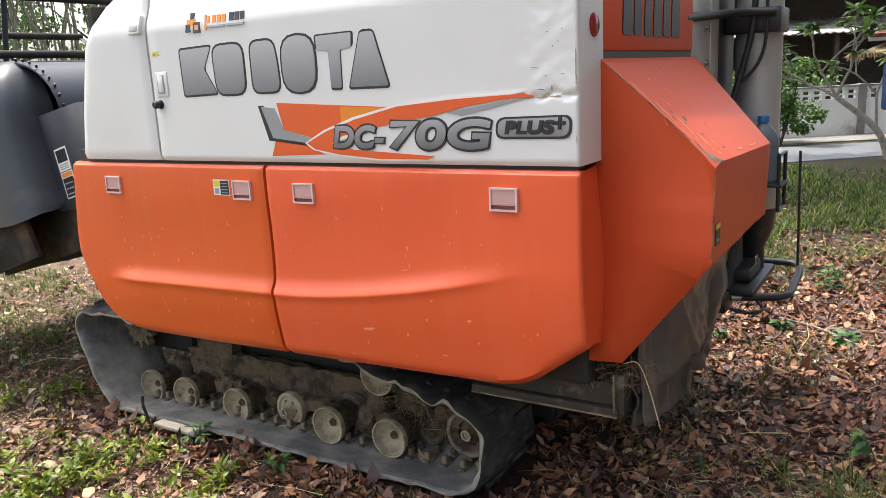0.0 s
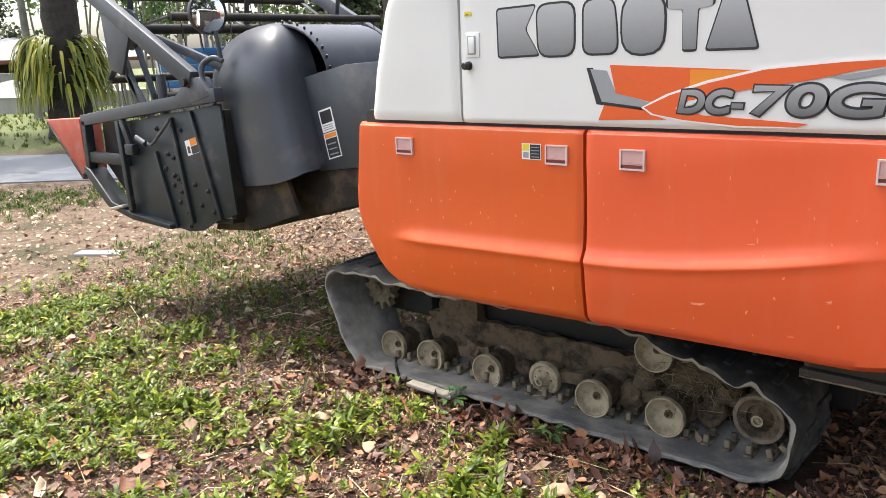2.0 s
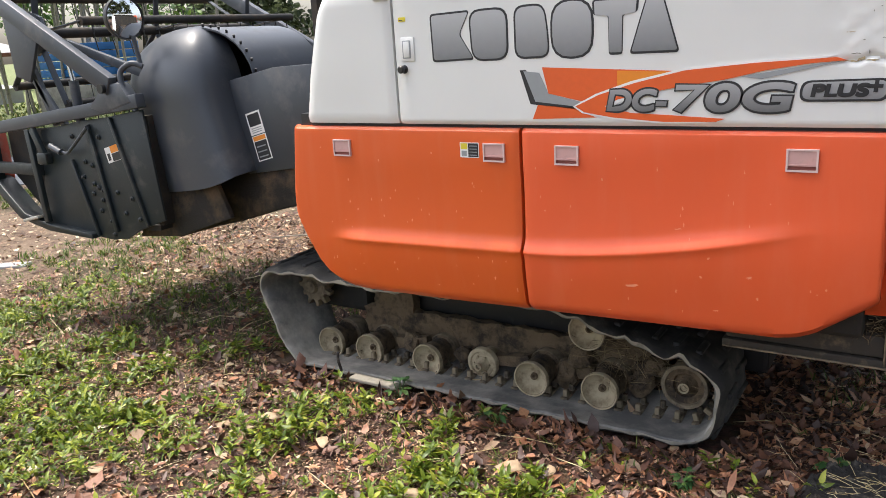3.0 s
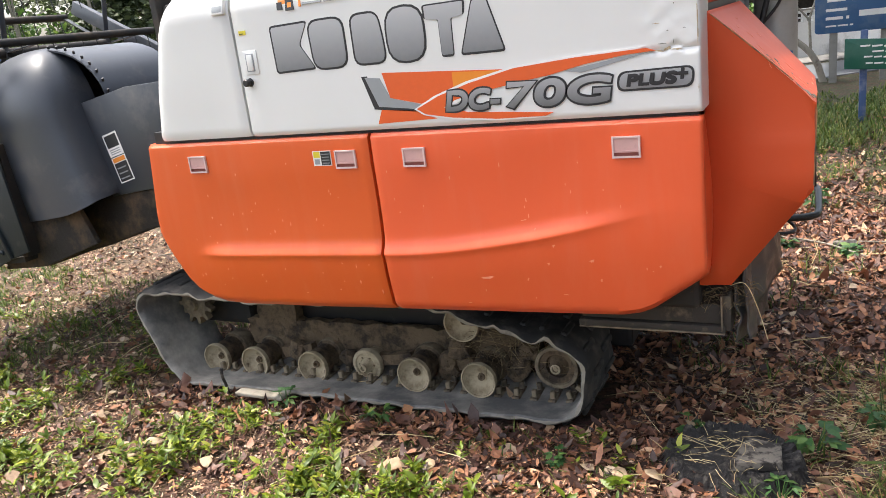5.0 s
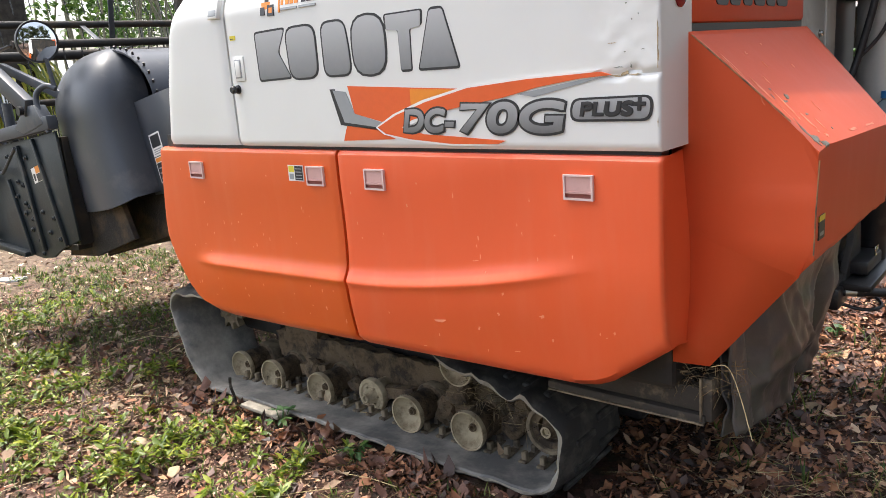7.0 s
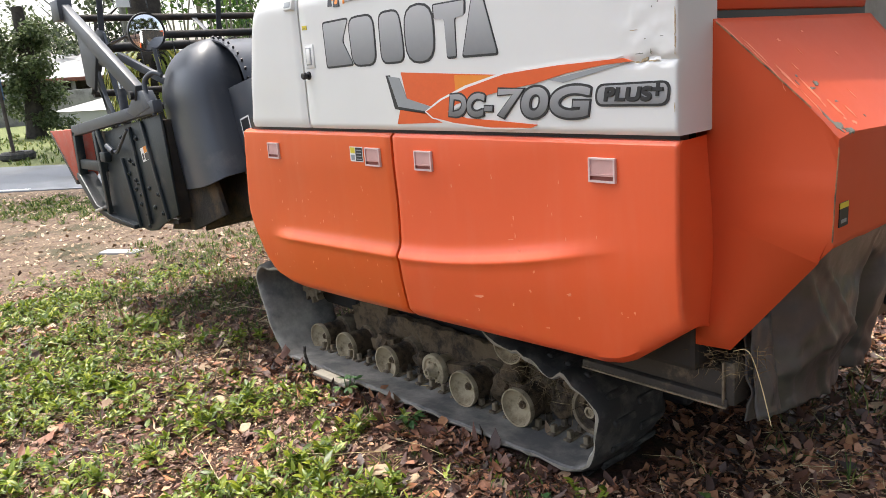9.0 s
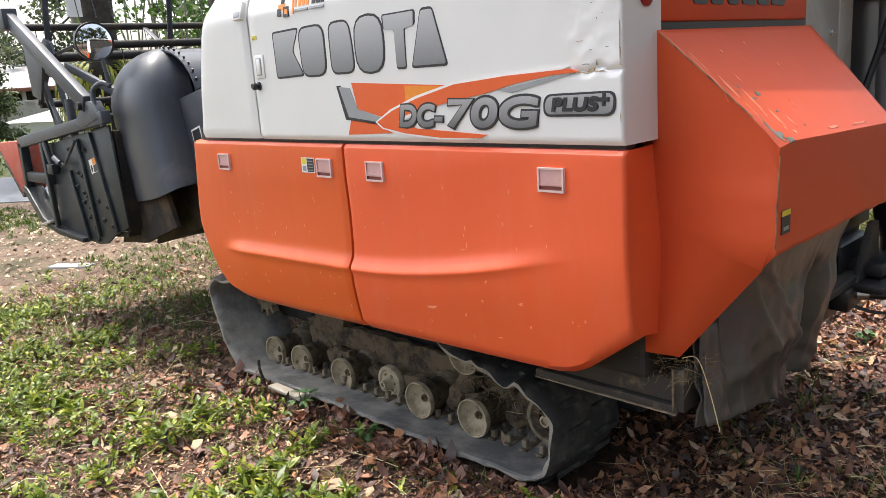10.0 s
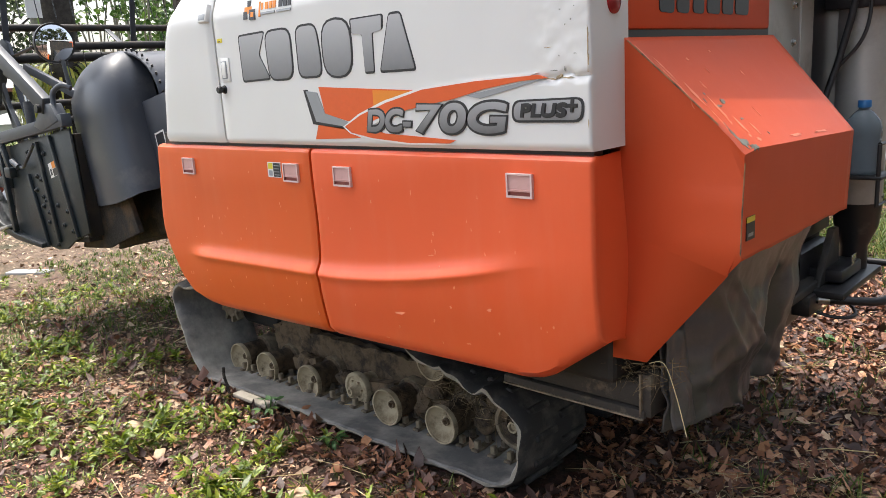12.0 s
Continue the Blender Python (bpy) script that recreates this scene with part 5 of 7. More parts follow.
def roller_mesh(name, kind):
    r = 0.094
    if kind == "dish":
        prof = [(0, 0.075), (0.010, 0.075), (0.0105, 0.040), (0.012, 0.034), (0.018, 0.033), (0.020, 0.045), (0.026, 0.050), (0.034, 0.050), (0.060, 0.038), (0.080, 0.022), (0.086, 0.012), (0.0875, -0.002), (r, -0.003), (r + 0.002, 0.010), (r - 0.001, 0.024),
                (0.083, 0.030), (0.080, 0.045), (0.081, 0.085), (0.076, 0.09), (0.078, 0.125), (r - 0.004, 0.130), (r, 0.138), (r, 0.185), (r - 0.003, 0.195), (0.06, 0.20), (0.03, 0.20), (0.03, 0.25)]
    elif kind == "hub":
        prof = [(0, -0.035), (0.008, -0.035), (0.010, -0.028), (0.013, -0.028), (0.014, -0.045), (0.021, -0.045), (0.023, -0.03), (0.033, -0.018), (0.040, -0.004), (0.046, 0.004), (0.066, 0.004), (0.072, -0.004), (0.088, -0.002), (0.092, 0.004), (0.091, 0.03), (0.07, 0.04), (0.06, 0.12)]
    else:
        prof = [(0, -0.010), (0.010, -0.010), (0.012, -0.004), (0.016, -0.004), (0.017, -0.016), (0.026, -0.016), (0.03, 0.0), (0.040, 0.030), (0.056, 0.040), (0.060, 0.020), (0.088, 0.014), (0.092, 0.0), (0.108, -0.002), (0.112, 0.014), (0.106, 0.03), (0.10, 0.06), (0.095, 0.18)]
    bm = lathe([(q * 0.95, y if y < 0.05 or kind != "dish" else 0.05 + (y - 0.05) * 1.4) for q, y in prof], 40)
    for v in bm.verts:
        q = math.hypot(v.co.x, v.co.z)
        if q > 0.03:
            v.co *= 1 + 0.012 * noise.noise(v.co * 40.0)
    if kind == "hub":
        for k in range(6):
            a = k * math.pi / 3
            t = tube([(0.044 * math.cos(a), -0.010, 0.044 * math.sin(a)), (0.044 * math.cos(a), 0.01, 0.044 * math.sin(a))], 0.006, 8)
            join(bm, t)
    me = bpy.data.meshes.new(name)
    bmesh.ops.recalc_face_normals(bm, faces=bm.faces)
    bm.to_mesh(me)
    bm.free()
    me.materials.append(WHEEL if kind != "idler" else MUD_STEEL)
    me.materials.append(BROWN)
    if kind == "dish":
        me.materials.append(MUD_STEEL)
    if kind == "idler":
        me.materials.append(WHEEL)
        me.polygons.foreach_set("material_index", [2 if math.hypot(f.center.x, f.center.z) < 0.022 else 0 if math.hypot(f.center.x, f.center.z) > 0.082 else 1 for f in me.polygons])
    # the brown centre of a dish paints the shade inside its sunken hub hole
    if kind == "dish":
        me.polygons.foreach_set("material_index", [2 if f.center.y > 0.026 and math.hypot(f.center.x, f.center.z) > 0.082 else 1 if f.center.y > 0.026 and math.hypot(f.center.x, f.center.z) > 0.068 else 1 if math.hypot(f.center.x, f.center.z) < 0.018 else 0 for f in me.polygons])
    me.polygons.foreach_set("use_smooth", [True] * len(me.polygons))
    me.set_sharp_from_angle(angle=radians(45))
    return me


DISH, HUB, IDLER = roller_mesh("track_roller", "dish"), roller_mesh("carrier_hub", "hub"), roller_mesh("idler_wheel", "idler")
for me, x, y, z, label in ((DISH, -3.638, 2.785, 0.064, ""), (DISH, -3.352, 2.774, 0.070, ""), (DISH, -2.953, 2.762, 0.082, ""), (HUB, -2.660, 2.845, 0.083, "flat dusty hub with bolts"), (DISH, -2.326, 2.740, 0.106, ""),
                           (DISH, -1.975, 2.742, 0.112, ""), (DISH, -2.056, 2.790, 0.376, "rusty upper carrier roller"), (IDLER, -1.600, 2.80, 0.185, "muddy yellow rear idler wheel")):
    part(me.name, me, None, machine, label or "dusty beige steel track roller", at=(x, y, z))


def sprocket():
    bm = bmesh.new()
    n = 11
    pts = []
    for k in range(n):
        for f, r in ((0.0, 0.085), (0.25, 0.09), (0.35, 0.125), (0.62, 0.125), (0.75, 0.09)):
            a = 2 * math.pi * (k + f) / n
            pts.append((r * math.cos(a), r * math.sin(a)))
    b = plate(pts, -0.02, 0.02, 0.0)
    join(bm, b)
    join(bm, lathe([(0, -0.05), (0.035, -0.05), (0.045, -0.03), (0.07, -0.022), (0.075, 0.02), (0.05, 0.12)], 20))
    return bm


part("drive_sprocket", sprocket(), MUD_STEEL, machine, "muddy toothed drive sprocket", at=(-3.79, 2.87, 0.37))
def caked(bm, amount, scale, seed, cuts=5):
    """A lump or a beam with an uneven crust of mud."""
    bmesh.ops.subdivide_edges(bm, edges=[e for e in bm.edges if e.calc_length() > 0.03], cuts=cuts, use_grid_fill=True)
    for v in bm.verts:
        v.co += Vector((noise.noise(v.co * scale + Vector((seed, 0, 0))), noise.noise(v.co * scale + Vector((0, seed, 3))), noise.noise(v.co * scale + Vector((5, 0, seed))))) * amount
    return bm


frame_bm = bmesh.new()
for k in range(8):
    join(frame_bm, caked(block(-3.50 + 0.222 * k, -3.278 + 0.222 * k, 2.96, 3.02, 0.10, 0.262, 0.0), 0.020, 19.0, 1.0, 7))
part("track_frame", frame_bm, BROWN, machine, "mud-caked track frame beam")
for k, (x0, x1, z0, z1) in enumerate(((-3.42, -3.16, 0.22, 0.47), (-2.16, -1.96, 0.22, 0.34), (-3.02, -2.90, 0.08, 0.2), (-2.10, -1.84, 0.16, 0.34), (-1.86, -1.74, 0.10, 0.30))):
    part("frame_bracket", caked(block(x0, x1, 2.96, 3.03, z0, z1, 0.0), 0.014, 16.0, 2.0 + k), BROWN, machine, "mud-caked bracket")
for k, x in enumerate((-3.12, -2.50, -2.15)):
    part("roller_arm", caked(beam((x - 0.10, 2.90, 0.10), (x + 0.10, 2.90, 0.13), 0.05, 0.06, 0.0), 0.008, 20.0, k, 3), BROWN, machine, "muddy roller arm")
for k, (x, z, q) in enumerate(((-3.12, 0.11, 0.06), (-2.20, 0.10, 0.07), (-2.13, 0.20, 0.06), (-1.82, 0.12, 0.06), (-1.76, 0.22, 0.05), (-2.80, 0.09, 0.05))):
    b = bmesh.new()
    bmesh.ops.create_icosphere(b, subdivisions=3, radius=q, matrix=Matrix.Translation((x, 2.90, z)))
    for v in b.verts:
        v.co += (v.co - Vector((x, 2.90, z))) * (0.35 * noise.noise(v.co * 14.0) + 0.25 * noise.noise(v.co * 55.0))
    part("mud_clod", b, BROWN, machine, "dried mud stuck on the track frame")
part("tension_rod", tube([(-1.85, 2.90, 0.20), (-1.62, 2.88, 0.20)], 0.028, 12), BROWN, machine, "muddy track tension rod")
part("chassis", block(-3.42, -1.30, 3.04, 4.1, 0.20, 0.72, 0.02), BLACK, machine, "dark chassis between the tracks", False)
part("gearbox", block(-3.95, -3.5, 2.98, 3.5, 0.2, 0.55, 0.03), DARK, machine, "dark drive gearbox", False)
# far track: same parts, shifted across
for ob in [belt] + [o for o in machine.children if o.name.split(".")[0] in ("track_roller", "idler_wheel", "drive_sprocket", "track_frame")]:
    for o in [ob]:
        c = o.copy()
        scene.collection.objects.link(c)
        c.location = (o.location.x, o.location.y + 1.15, o.location.z)
# straw caught in the running gear
rng = np.random.default_rng(21)
n = 170
at = np.stack([rng.normal(-1.86, 0.15, n), rng.uniform(2.80, 2.89, n), rng.uniform(0.12, 0.36, n)], -1)
v, t = sticks(rng, at, rng.uniform(0.05, 0.16, n), np.full(n, 0.0013), rng.uniform(0, 6.28, n), rng.uniform(-1.1, 0.6, n))
n2 = 130
at2 = np.stack([rng.uniform(-0.95, -0.72, n2), rng.uniform(2.44, 2.52, n2), rng.uniform(0.66, 0.76, n2)], -1)
v2, t2 = sticks(rng, at2, rng.uniform(0.02, 0.08, n2), np.full(n2, 0.0009), rng.uniform(0, 6.28, n2), rng.uniform(-0.9, 0.4, n2))
ob = many_mesh("straw_caught", np.concatenate([v, v2]), np.concatenate([t, t2 + len(v)]), OLD_STRAW, machine, "dry straw caught in the running gear", "", "stuff")
part("hanging_straw", tube(arc_path([(-0.80, 2.46, 0.745), (-0.75, 2.455, 0.755), (-0.71, 2.45, 0.67), (-0.675, 2.45, 0.545)]), 0.0014, 6), STRAW, machine, "long dry stalk")

# ---------------------------------------------------------------- cutting header and feeder
HY = 2.30


def header_plate():
    out = [(-5.42, 1.330), (-5.05, 1.385), (-4.72, 1.415), (-4.42, 1.455), (-4.36, 0.84), (-4.60, 0.765), (-4.72, 0.705), (-4.86, 0.685), (-5.02, 0.695), (-5.20, 0.725), (-5.48, 0.735), (-5.52, 0.80)]
    return plate(out, HY + 0.03, HY + 0.045, 0.003)


side = part("header_side", header_plate(), PLATE, machine, "dark grey-green side plate of the cutting header")
for (xa, za), (xb, zb), w in (((-5.13, 1.16), (-4.98, 0.70), 0.022), ((-4.92, 1.37), (-4.80, 0.74), 0.030), ((-4.70, 1.41), (-4.50, 0.80), 0.022)):
    part("rib", beam((xa, HY + 0.02, za), (xb, HY + 0.02, zb), 0.022, w, 0.004), PLATE, side)
part("side_back_panel", plate([(-4.42, 1.45), (-4.20, 1.42), (-3.95, 0.86), (-4.40, 0.72), (-4.75, 0.69)], HY + 0.14, HY + 0.17, 0.003), MUDDY_DARK, machine, "muddy strip behind the header side")
part("top_rail", beam((-6.00, HY + 0.02, 1.330), (-4.40, HY + 0.02, 1.505), 0.06, 0.075, 0.006), ARM, machine, "grey upper rail of the header side")
part("rail_gusset", plate([(-4.82, 1.47), (-4.64, 1.60), (-4.52, 1.60), (-4.44, 1.50), (-4.70, 1.44)], HY - 0.015, HY + 0.055, 0.006), ARM, machine, "grey gusset plate at the reel arm")
part("front_post", beam((-5.97, HY + 0.02, 1.33), (-5.99, HY + 0.02, 0.97), 0.06, 0.05, 0.005), PLATE, machine, "dark front post")
part("skid", plate([(-6.02, 1.02), (-5.95, 1.0), (-5.70, 0.80), (-5.42, 0.745), (-5.0, 0.72), (-5.0, 0.69), (-5.45, 0.705), (-5.76, 0.765), (-6.04, 0.985)], HY - 0.02, HY + 0.10, 0.004), PLATE, machine, "bent dark skid under the divider")
part("skid_foot", block(-5.70, -5.52, HY - 0.04, HY + 0.05, 0.765, 0.785, 0.006, None, Matrix.Translation((-5.6, 0, 0.775)) @ Matrix.Rotation(radians(-12), 4, 'Y') @ Matrix.Translation((5.6, 0, -0.775))), STEEL, machine, "pale worn skid foot")
part("brace", block(-5.96, -5.46, HY + 0.0, HY + 0.05, 1.05, 1.12, 0.006), PLATE, machine, "dark cross brace")
part("inner_sheet", plate([(-5.96, 1.31), (-5.40, 1.34), (-5.45, 0.78), (-5.70, 0.80), (-5.96, 1.02)], HY + 0.12, HY + 0.13), DARK, machine, "dark inner sheet of the divider", False)
for xa, za, xb, zb in ((-5.50, 1.34, -5.46, 0.76), (-5.45, 1.345, -5.36, 1.17)):
    part("upright", beam((xa, HY - 0.005, za), (xb, HY - 0.005, zb), 0.03, 0.045, 0.004), PLATE, machine, "dark upright bar")
part("clevis", block(-5.42, -5.32, HY - 0.03, HY + 0.02, 1.13, 1.20, 0.01), PLATE, machine, "dark clevis")
part("adjuster_rod", tube(arc_path([(-5.22, HY - 0.01, 1.235), (-5.12, HY - 0.015, 1.205), (-5.05, HY - 0.015, 1.24), (-4.88, HY - 0.01, 1.36)], 5), 0.010, 8), ARM, machine, "bent grey adjuster rod")
part("rod_knuckle", tube([(-5.26, HY - 0.02, 1.245), (-5.16, HY - 0.02, 1.21)], 0.020, 10), ARM, machine, "grey rod knuckle")
stud = lathe([(0, -0.018), (0.008, -0.018), (0.009, -0.010), (0.015, -0.008), (0.016, 0.0)], 10)
stud_me = bpy.data.meshes.new("bolt")
stud.to_mesh(stud_me)
stud.free()
stud_me.materials.append(PLATE)
for x, z in ((-5.01, 1.15), (-4.95, 1.13), (-4.96, 1.02), (-4.92, 1.00), (-4.88, 0.985), (-4.98, 0.96), (-4.90, 0.925), (-5.05, 1.06), (-4.93, 0.86), (-4.85, 0.80), (-4.84, 0.72), (-4.70, 0.86), (-4.75, 0.98), (-5.10, 1.30), (-4.58, 0.83), (-4.62, 0.95), (-4.84, 1.30)):
    part("bolt", stud_me, None, side, at=(x, HY + 0.03, z))
part("divider_shoe", plate([(-6.54, 1.325), (-6.02, 1.345), (-6.01, 0.99), (-6.09, 0.95), (-6.30, 1.14)], HY - 0.01, HY + 0.14, 0.006), FADED_RED, machine, "faded red-orange divider shoe")
part("shoe_rim", beam((-6.50, HY + 0.06, 1.31), (-6.06, HY + 0.06, 0.93), 0.16, 0.012, 0.003), WOOD, machine, "worn rim of the shoe")
label_plate("sticker", -4.80, -4.65, 1.165, 1.255, HY + 0.03, side, [(0, 1, 0, 1, WHITE_PRINT), (0.35, 1, 0.55, 1, LABEL_ORANGE), (0.35, 1, 0.02, 0.52, INK), (0.08, 0.25, 0.15, 0.6, INK)],
            "white, orange and black warning sticker", Matrix.Translation((-4.72, 0, 1.21)) @ Matrix.Rotation(radians(-14), 4, 'Y') @ Matrix.Translation((4.72, 0, -1.21)))
# platform behind the side plate
part("platform_floor", plate([(-5.85, 0.80), (-5.1, 0.74), (-4.45, 0.80), (-4.45, 0.77), (-5.1, 0.71), (-5.85, 0.77)], HY + 0.06, 4.22), DARK, machine, "dark header platform", False)
part("platform_back", block(-4.46, -4.42, HY + 0.06, 4.22, 0.80, 1.42, 0.004), DARK, machine, "dark back sheet of the header", False)
part("header_far_side", plate([(-5.9, 1.33), (-4.42, 1.45), (-4.40, 0.80), (-5.5, 0.74), (-5.9, 1.0)], 4.22, 4.25), PLATE, machine, "far side plate of the header", False)
part("auger", tube([(-4.85, HY + 0.07, 1.05), (-4.85, 4.2, 1.05)], 0.16, 20), DARK, machine, "dark header auger drum")


# feeder house and its grey hood
def feeder():
    bm = bmesh.new()
    near = [(-4.62, 0.66), (-3.20, 1.02), (-3.10, 1.62), (-3.62, 1.63), (-3.98, 1.52), (-4.40, 1.20)]
    a = [bm.verts.new((x, 2.60, z)) for x, z in near]
    b2 = [bm.verts.new((x, 3.30, z)) for x, z in near]
    bm.faces.new(a)
    bm.faces.new(b2[::-1])
    for k in range(len(a)):
        k2 = (k + 1) % len(a)
        bm.faces.new((a[k], a[k2], b2[k2], b2[k]))
    bmesh.ops.recalc_face_normals(bm, faces=bm.faces)
    return bevel(bm, 0.015)


part("feeder_house", caked(feeder(), 0.010, 6.0, 4.0, 4), MUDDY_DARK, machine, "mud-stained feeder house leading to the header")
label_sheet = part("feeder_sheet", plate([(-4.04, 1.57), (-3.66, 1.640), (-3.12, 1.66), (-3.14, 1.20), (-3.60, 1.12), (-3.92, 1.08)], 2.582, 2.598, 0.003), GREY_PAINT, machine, "grey sheet on the feeder side")
label_plate("sticker", -3.868, -3.762, 1.300, 1.420, 2.582, label_sheet, [(0, 1, 0, 1, WHITE_PRINT), (0.08, 0.92, 0.38, 0.92, INK)] + [(0.15, 0.85, 0.08 + 0.09 * k, 0.12 + 0.09 * k, GREY_PRINT) for k in range(3)], "white and black sticker",
            Matrix.Translation((-3.81, 0, 1.3)) @ Matrix.Rotation(radians(-14), 4, 'Y') @ Matrix.Translation((3.81, 0, -1.3)))
label_plate("sticker", -3.868, -3.762, 1.158, 1.295, 2.582, label_sheet, [(0, 1, 0, 1, WHITE_PRINT), (0.06, 0.94, 0.80, 0.97, LABEL_ORANGE), (0.06, 0.94, 0.04, 0.77, INK)] + [(0.15, 0.8, 0.14 + 0.2 * k, 0.19 + 0.2 * k, GREY_PRINT) for k in range(3)], "orange and black warning sticker",
            Matrix.Translation((-3.81, 0, 1.3)) @ Matrix.Rotation(radians(-14), 4, 'Y') @ Matrix.Translation((3.81, 0, -1.3)))


def hood():
    """The chain hood: a domed sheet open below, its foot cut on a rising curve."""
    rows = []
    n = 26
    for k in range(n + 1):
        v = k / n
        a = v * math.pi / 2
        row = []
        for j in range(37):
            u = j / 36
            th = math.pi * (1.0 - u)
            foot = interp(u, [(0, 0.93), (0.3, 0.985), (0.55, 1.03), (0.8, 1.09), (1, 1.11)])
            # straight skirt up to the shoulder, then a dome
            h = v * 1.0
            if v < 0.55:
                z = foot + (1.52 - foot) * (v / 0.55)
                r = 1.0
            else:
                q = (v - 0.55) / 0.45 * math.pi / 2
                z = 1.52 + 0.355 * math.sin(q)
                r = max(0.02, math.cos(q)) ** 0.85
            drift = 0.10 * (1.52 - z + math.sqrt((1.52 - z) ** 2 + 0.012))
            cx, cy = -4.27 + drift * 1.6, 2.66
            x = cx + (0.41 - 0.135 * math.cos(th)) * r * math.cos(th)
            y = cy - 0.30 * r * abs(math.sin(th)) ** 0.6 + 0.05 * (1 - u) ** 2
            row.append((x, y, z))
        rows.append(row)
    return sheet(rows, Vector((0, 0.02, 0)))


hood_ob = part("chain_hood", hood(), GREY_PAINT, machine, "domed dark grey hood over the feeder chain")


def hood_roof():
    rows = []
    for k in range(17):
        a = math.pi * k / 16
        row = []
        for y in (2.61, 2.85, 3.16):
            row.append((-4.22 - 0.40 * math.cos(a) + (y - 2.61) * 0.0, y, 1.50 + 0.365 * math.sin(a) ** 0.8))
        rows.append(row)
    return sheet(rows, Vector((0, 0, -0.01)))


part("hood_roof", hood_roof(), GREY_PAINT, machine, "dusty brown rounded roof of the feeder")
part("hood_back", plate([(-4.22 - 0.398 * math.cos(math.pi * k / 16), 1.50 + 0.360 * math.sin(math.pi * k / 16) ** 0.8) for k in range(17)] + [(-3.82, 1.30), (-4.40, 1.15)], 3.13, 3.15), MUDDY_DARK, machine, "dark back plate closing the hood", False)
for k in range(9):
    a = math.pi * (0.52 + 0.40 * k / 8)
    part("hood_rivet", tube([(-4.22 - 0.40 * math.cos(a), 2.635, 1.50 + 0.37 * math.sin(a) ** 0.8), (-4.215 - 0.40 * math.cos(a), 2.63, 1.515 + 0.37 * math.sin(a) ** 0.8)], 0.0065, 8), BLACK, hood_ob, "dark rivet")

# reel: support arm, end plates, bats with tines
arm_a, arm_b = Vector((-4.60, HY, 1.585)), Vector((-5.78, HY + 0.01, 2.20))
part("reel_arm", beam(arm_a, arm_b, 0.055, 0.105, 0.008), ARM, machine, "grey box-section reel arm")
part("arm_pin", tube([(-4.64, HY - 0.05, 1.575), (-4.64, HY + 0.06, 1.575)], 0.026, 14), BLACK, machine, "dark pivot pin")
part("arm_head", block(-5.86, -5.70, HY - 0.045, HY + 0.055, 2.11, 2.25, 0.008), ARM, machine, "grey head block of the arm")
part("arm_web", plate([(-5.22, 1.88), (-5.55, 2.05), (-5.52, 1.66), (-5.38, 1.62)], HY + 0.0, HY + 0.02, 0.003), ARM, machine, "grey web plate under the arm")
part("lift_ram", tube([(-5.02, HY + 0.05, 1.38), (-5.02, HY + 0.05, 1.62)], 0.028, 14), ARM, machine, "grey hydraulic ram")
part("ram_rod", tube([(-5.02, HY + 0.05, 1.60), (-5.06, HY + 0.05, 1.84)], 0.014, 12), CHROME, machine, "bright ram rod")
for (xa, za), (xb, zb) in (((-5.52, 1.75), (-5.18, 1.34)), ((-5.44, 1.74), (-5.28, 1.36))):
    part("strut", beam((xa, HY + 0.06, za), (xb, HY + 0.06, zb), 0.03, 0.045, 0.004), ARM, machine, "grey diagonal strut")
part("rear_stay", beam((-5.1, HY + 0.10, 1.83), (-4.30, HY + 0.16, 1.58), 0.03, 0.05, 0.004), ARM, machine, "thin grey stay")
AXIS_X, AXIS_Z, REEL_R = -5.42, 1.90, 0.46
REEL_Y0, REEL_Y1 = 2.42, 4.16
part("reel_axle", tube([(AXIS_X, REEL_Y0 - 0.06, AXIS_Z), (AXIS_X, REEL_Y1, AXIS_Z)], 0.032, 16), DARK, machine, "dark reel axle tube")
part("reel_hub", lathe([(0, -0.05), (0.05, -0.05), (0.06, -0.03), (0.13, -0.02), (0.13, 0.0)], 8), ARM, machine, "grey reel hub plate", at=(AXIS_X, REEL_Y0, AXIS_Z))
tine_me = bpy.data.meshes.new("tine")
b = tube([(0, 0, 0), (0.01, 0, -0.10), (0.035, 0, -0.20)], 0.0035, 5)
b.to_mesh(tine_me)
b.free()
tine_me.materials.append(BLACK)
for k in range(5):
    a = radians(78 + 72 * k)
    bx, bz = AXIS_X + REEL_R * math.cos(a), AXIS_Z + REEL_R * math.sin(a)
    bat = part("reel_bat", tube([(bx, REEL_Y0, bz), (bx, REEL_Y1, bz)], 0.026, 12), DARK, machine, "dark reel bat tube")
    for y in (REEL_Y0, REEL_Y0 + 0.87, REEL_Y1 - 0.02):
        part("reel_spoke", beam((AXIS_X, y, AXIS_Z), (bx, y, bz), 0.008, 0.04, 0.002, (0, 1, 0)), ARM, machine, "grey flat reel spoke")
    for y in np.arange(REEL_Y0 + 0.07, REEL_Y1, 0.115):
        part("tine", tine_me, None, bat, at=(bx, y, bz))
part("far_reel_arm", beam((-4.60, 4.23, 1.585), (-5.78, 4.23, 2.20), 0.055, 0.105, 0.008), ARM, machine, "far grey reel arm")

# round mirror on a bent stem
def mirror_face():
    r, bulge = 0.106, 0.020
    return lathe([(0, -bulge), (r * 0.35, -bulge * 0.88), (r * 0.65, -bulge * 0.58), (r * 0.9, -bulge * 0.2), (r, 0.0)], 36)


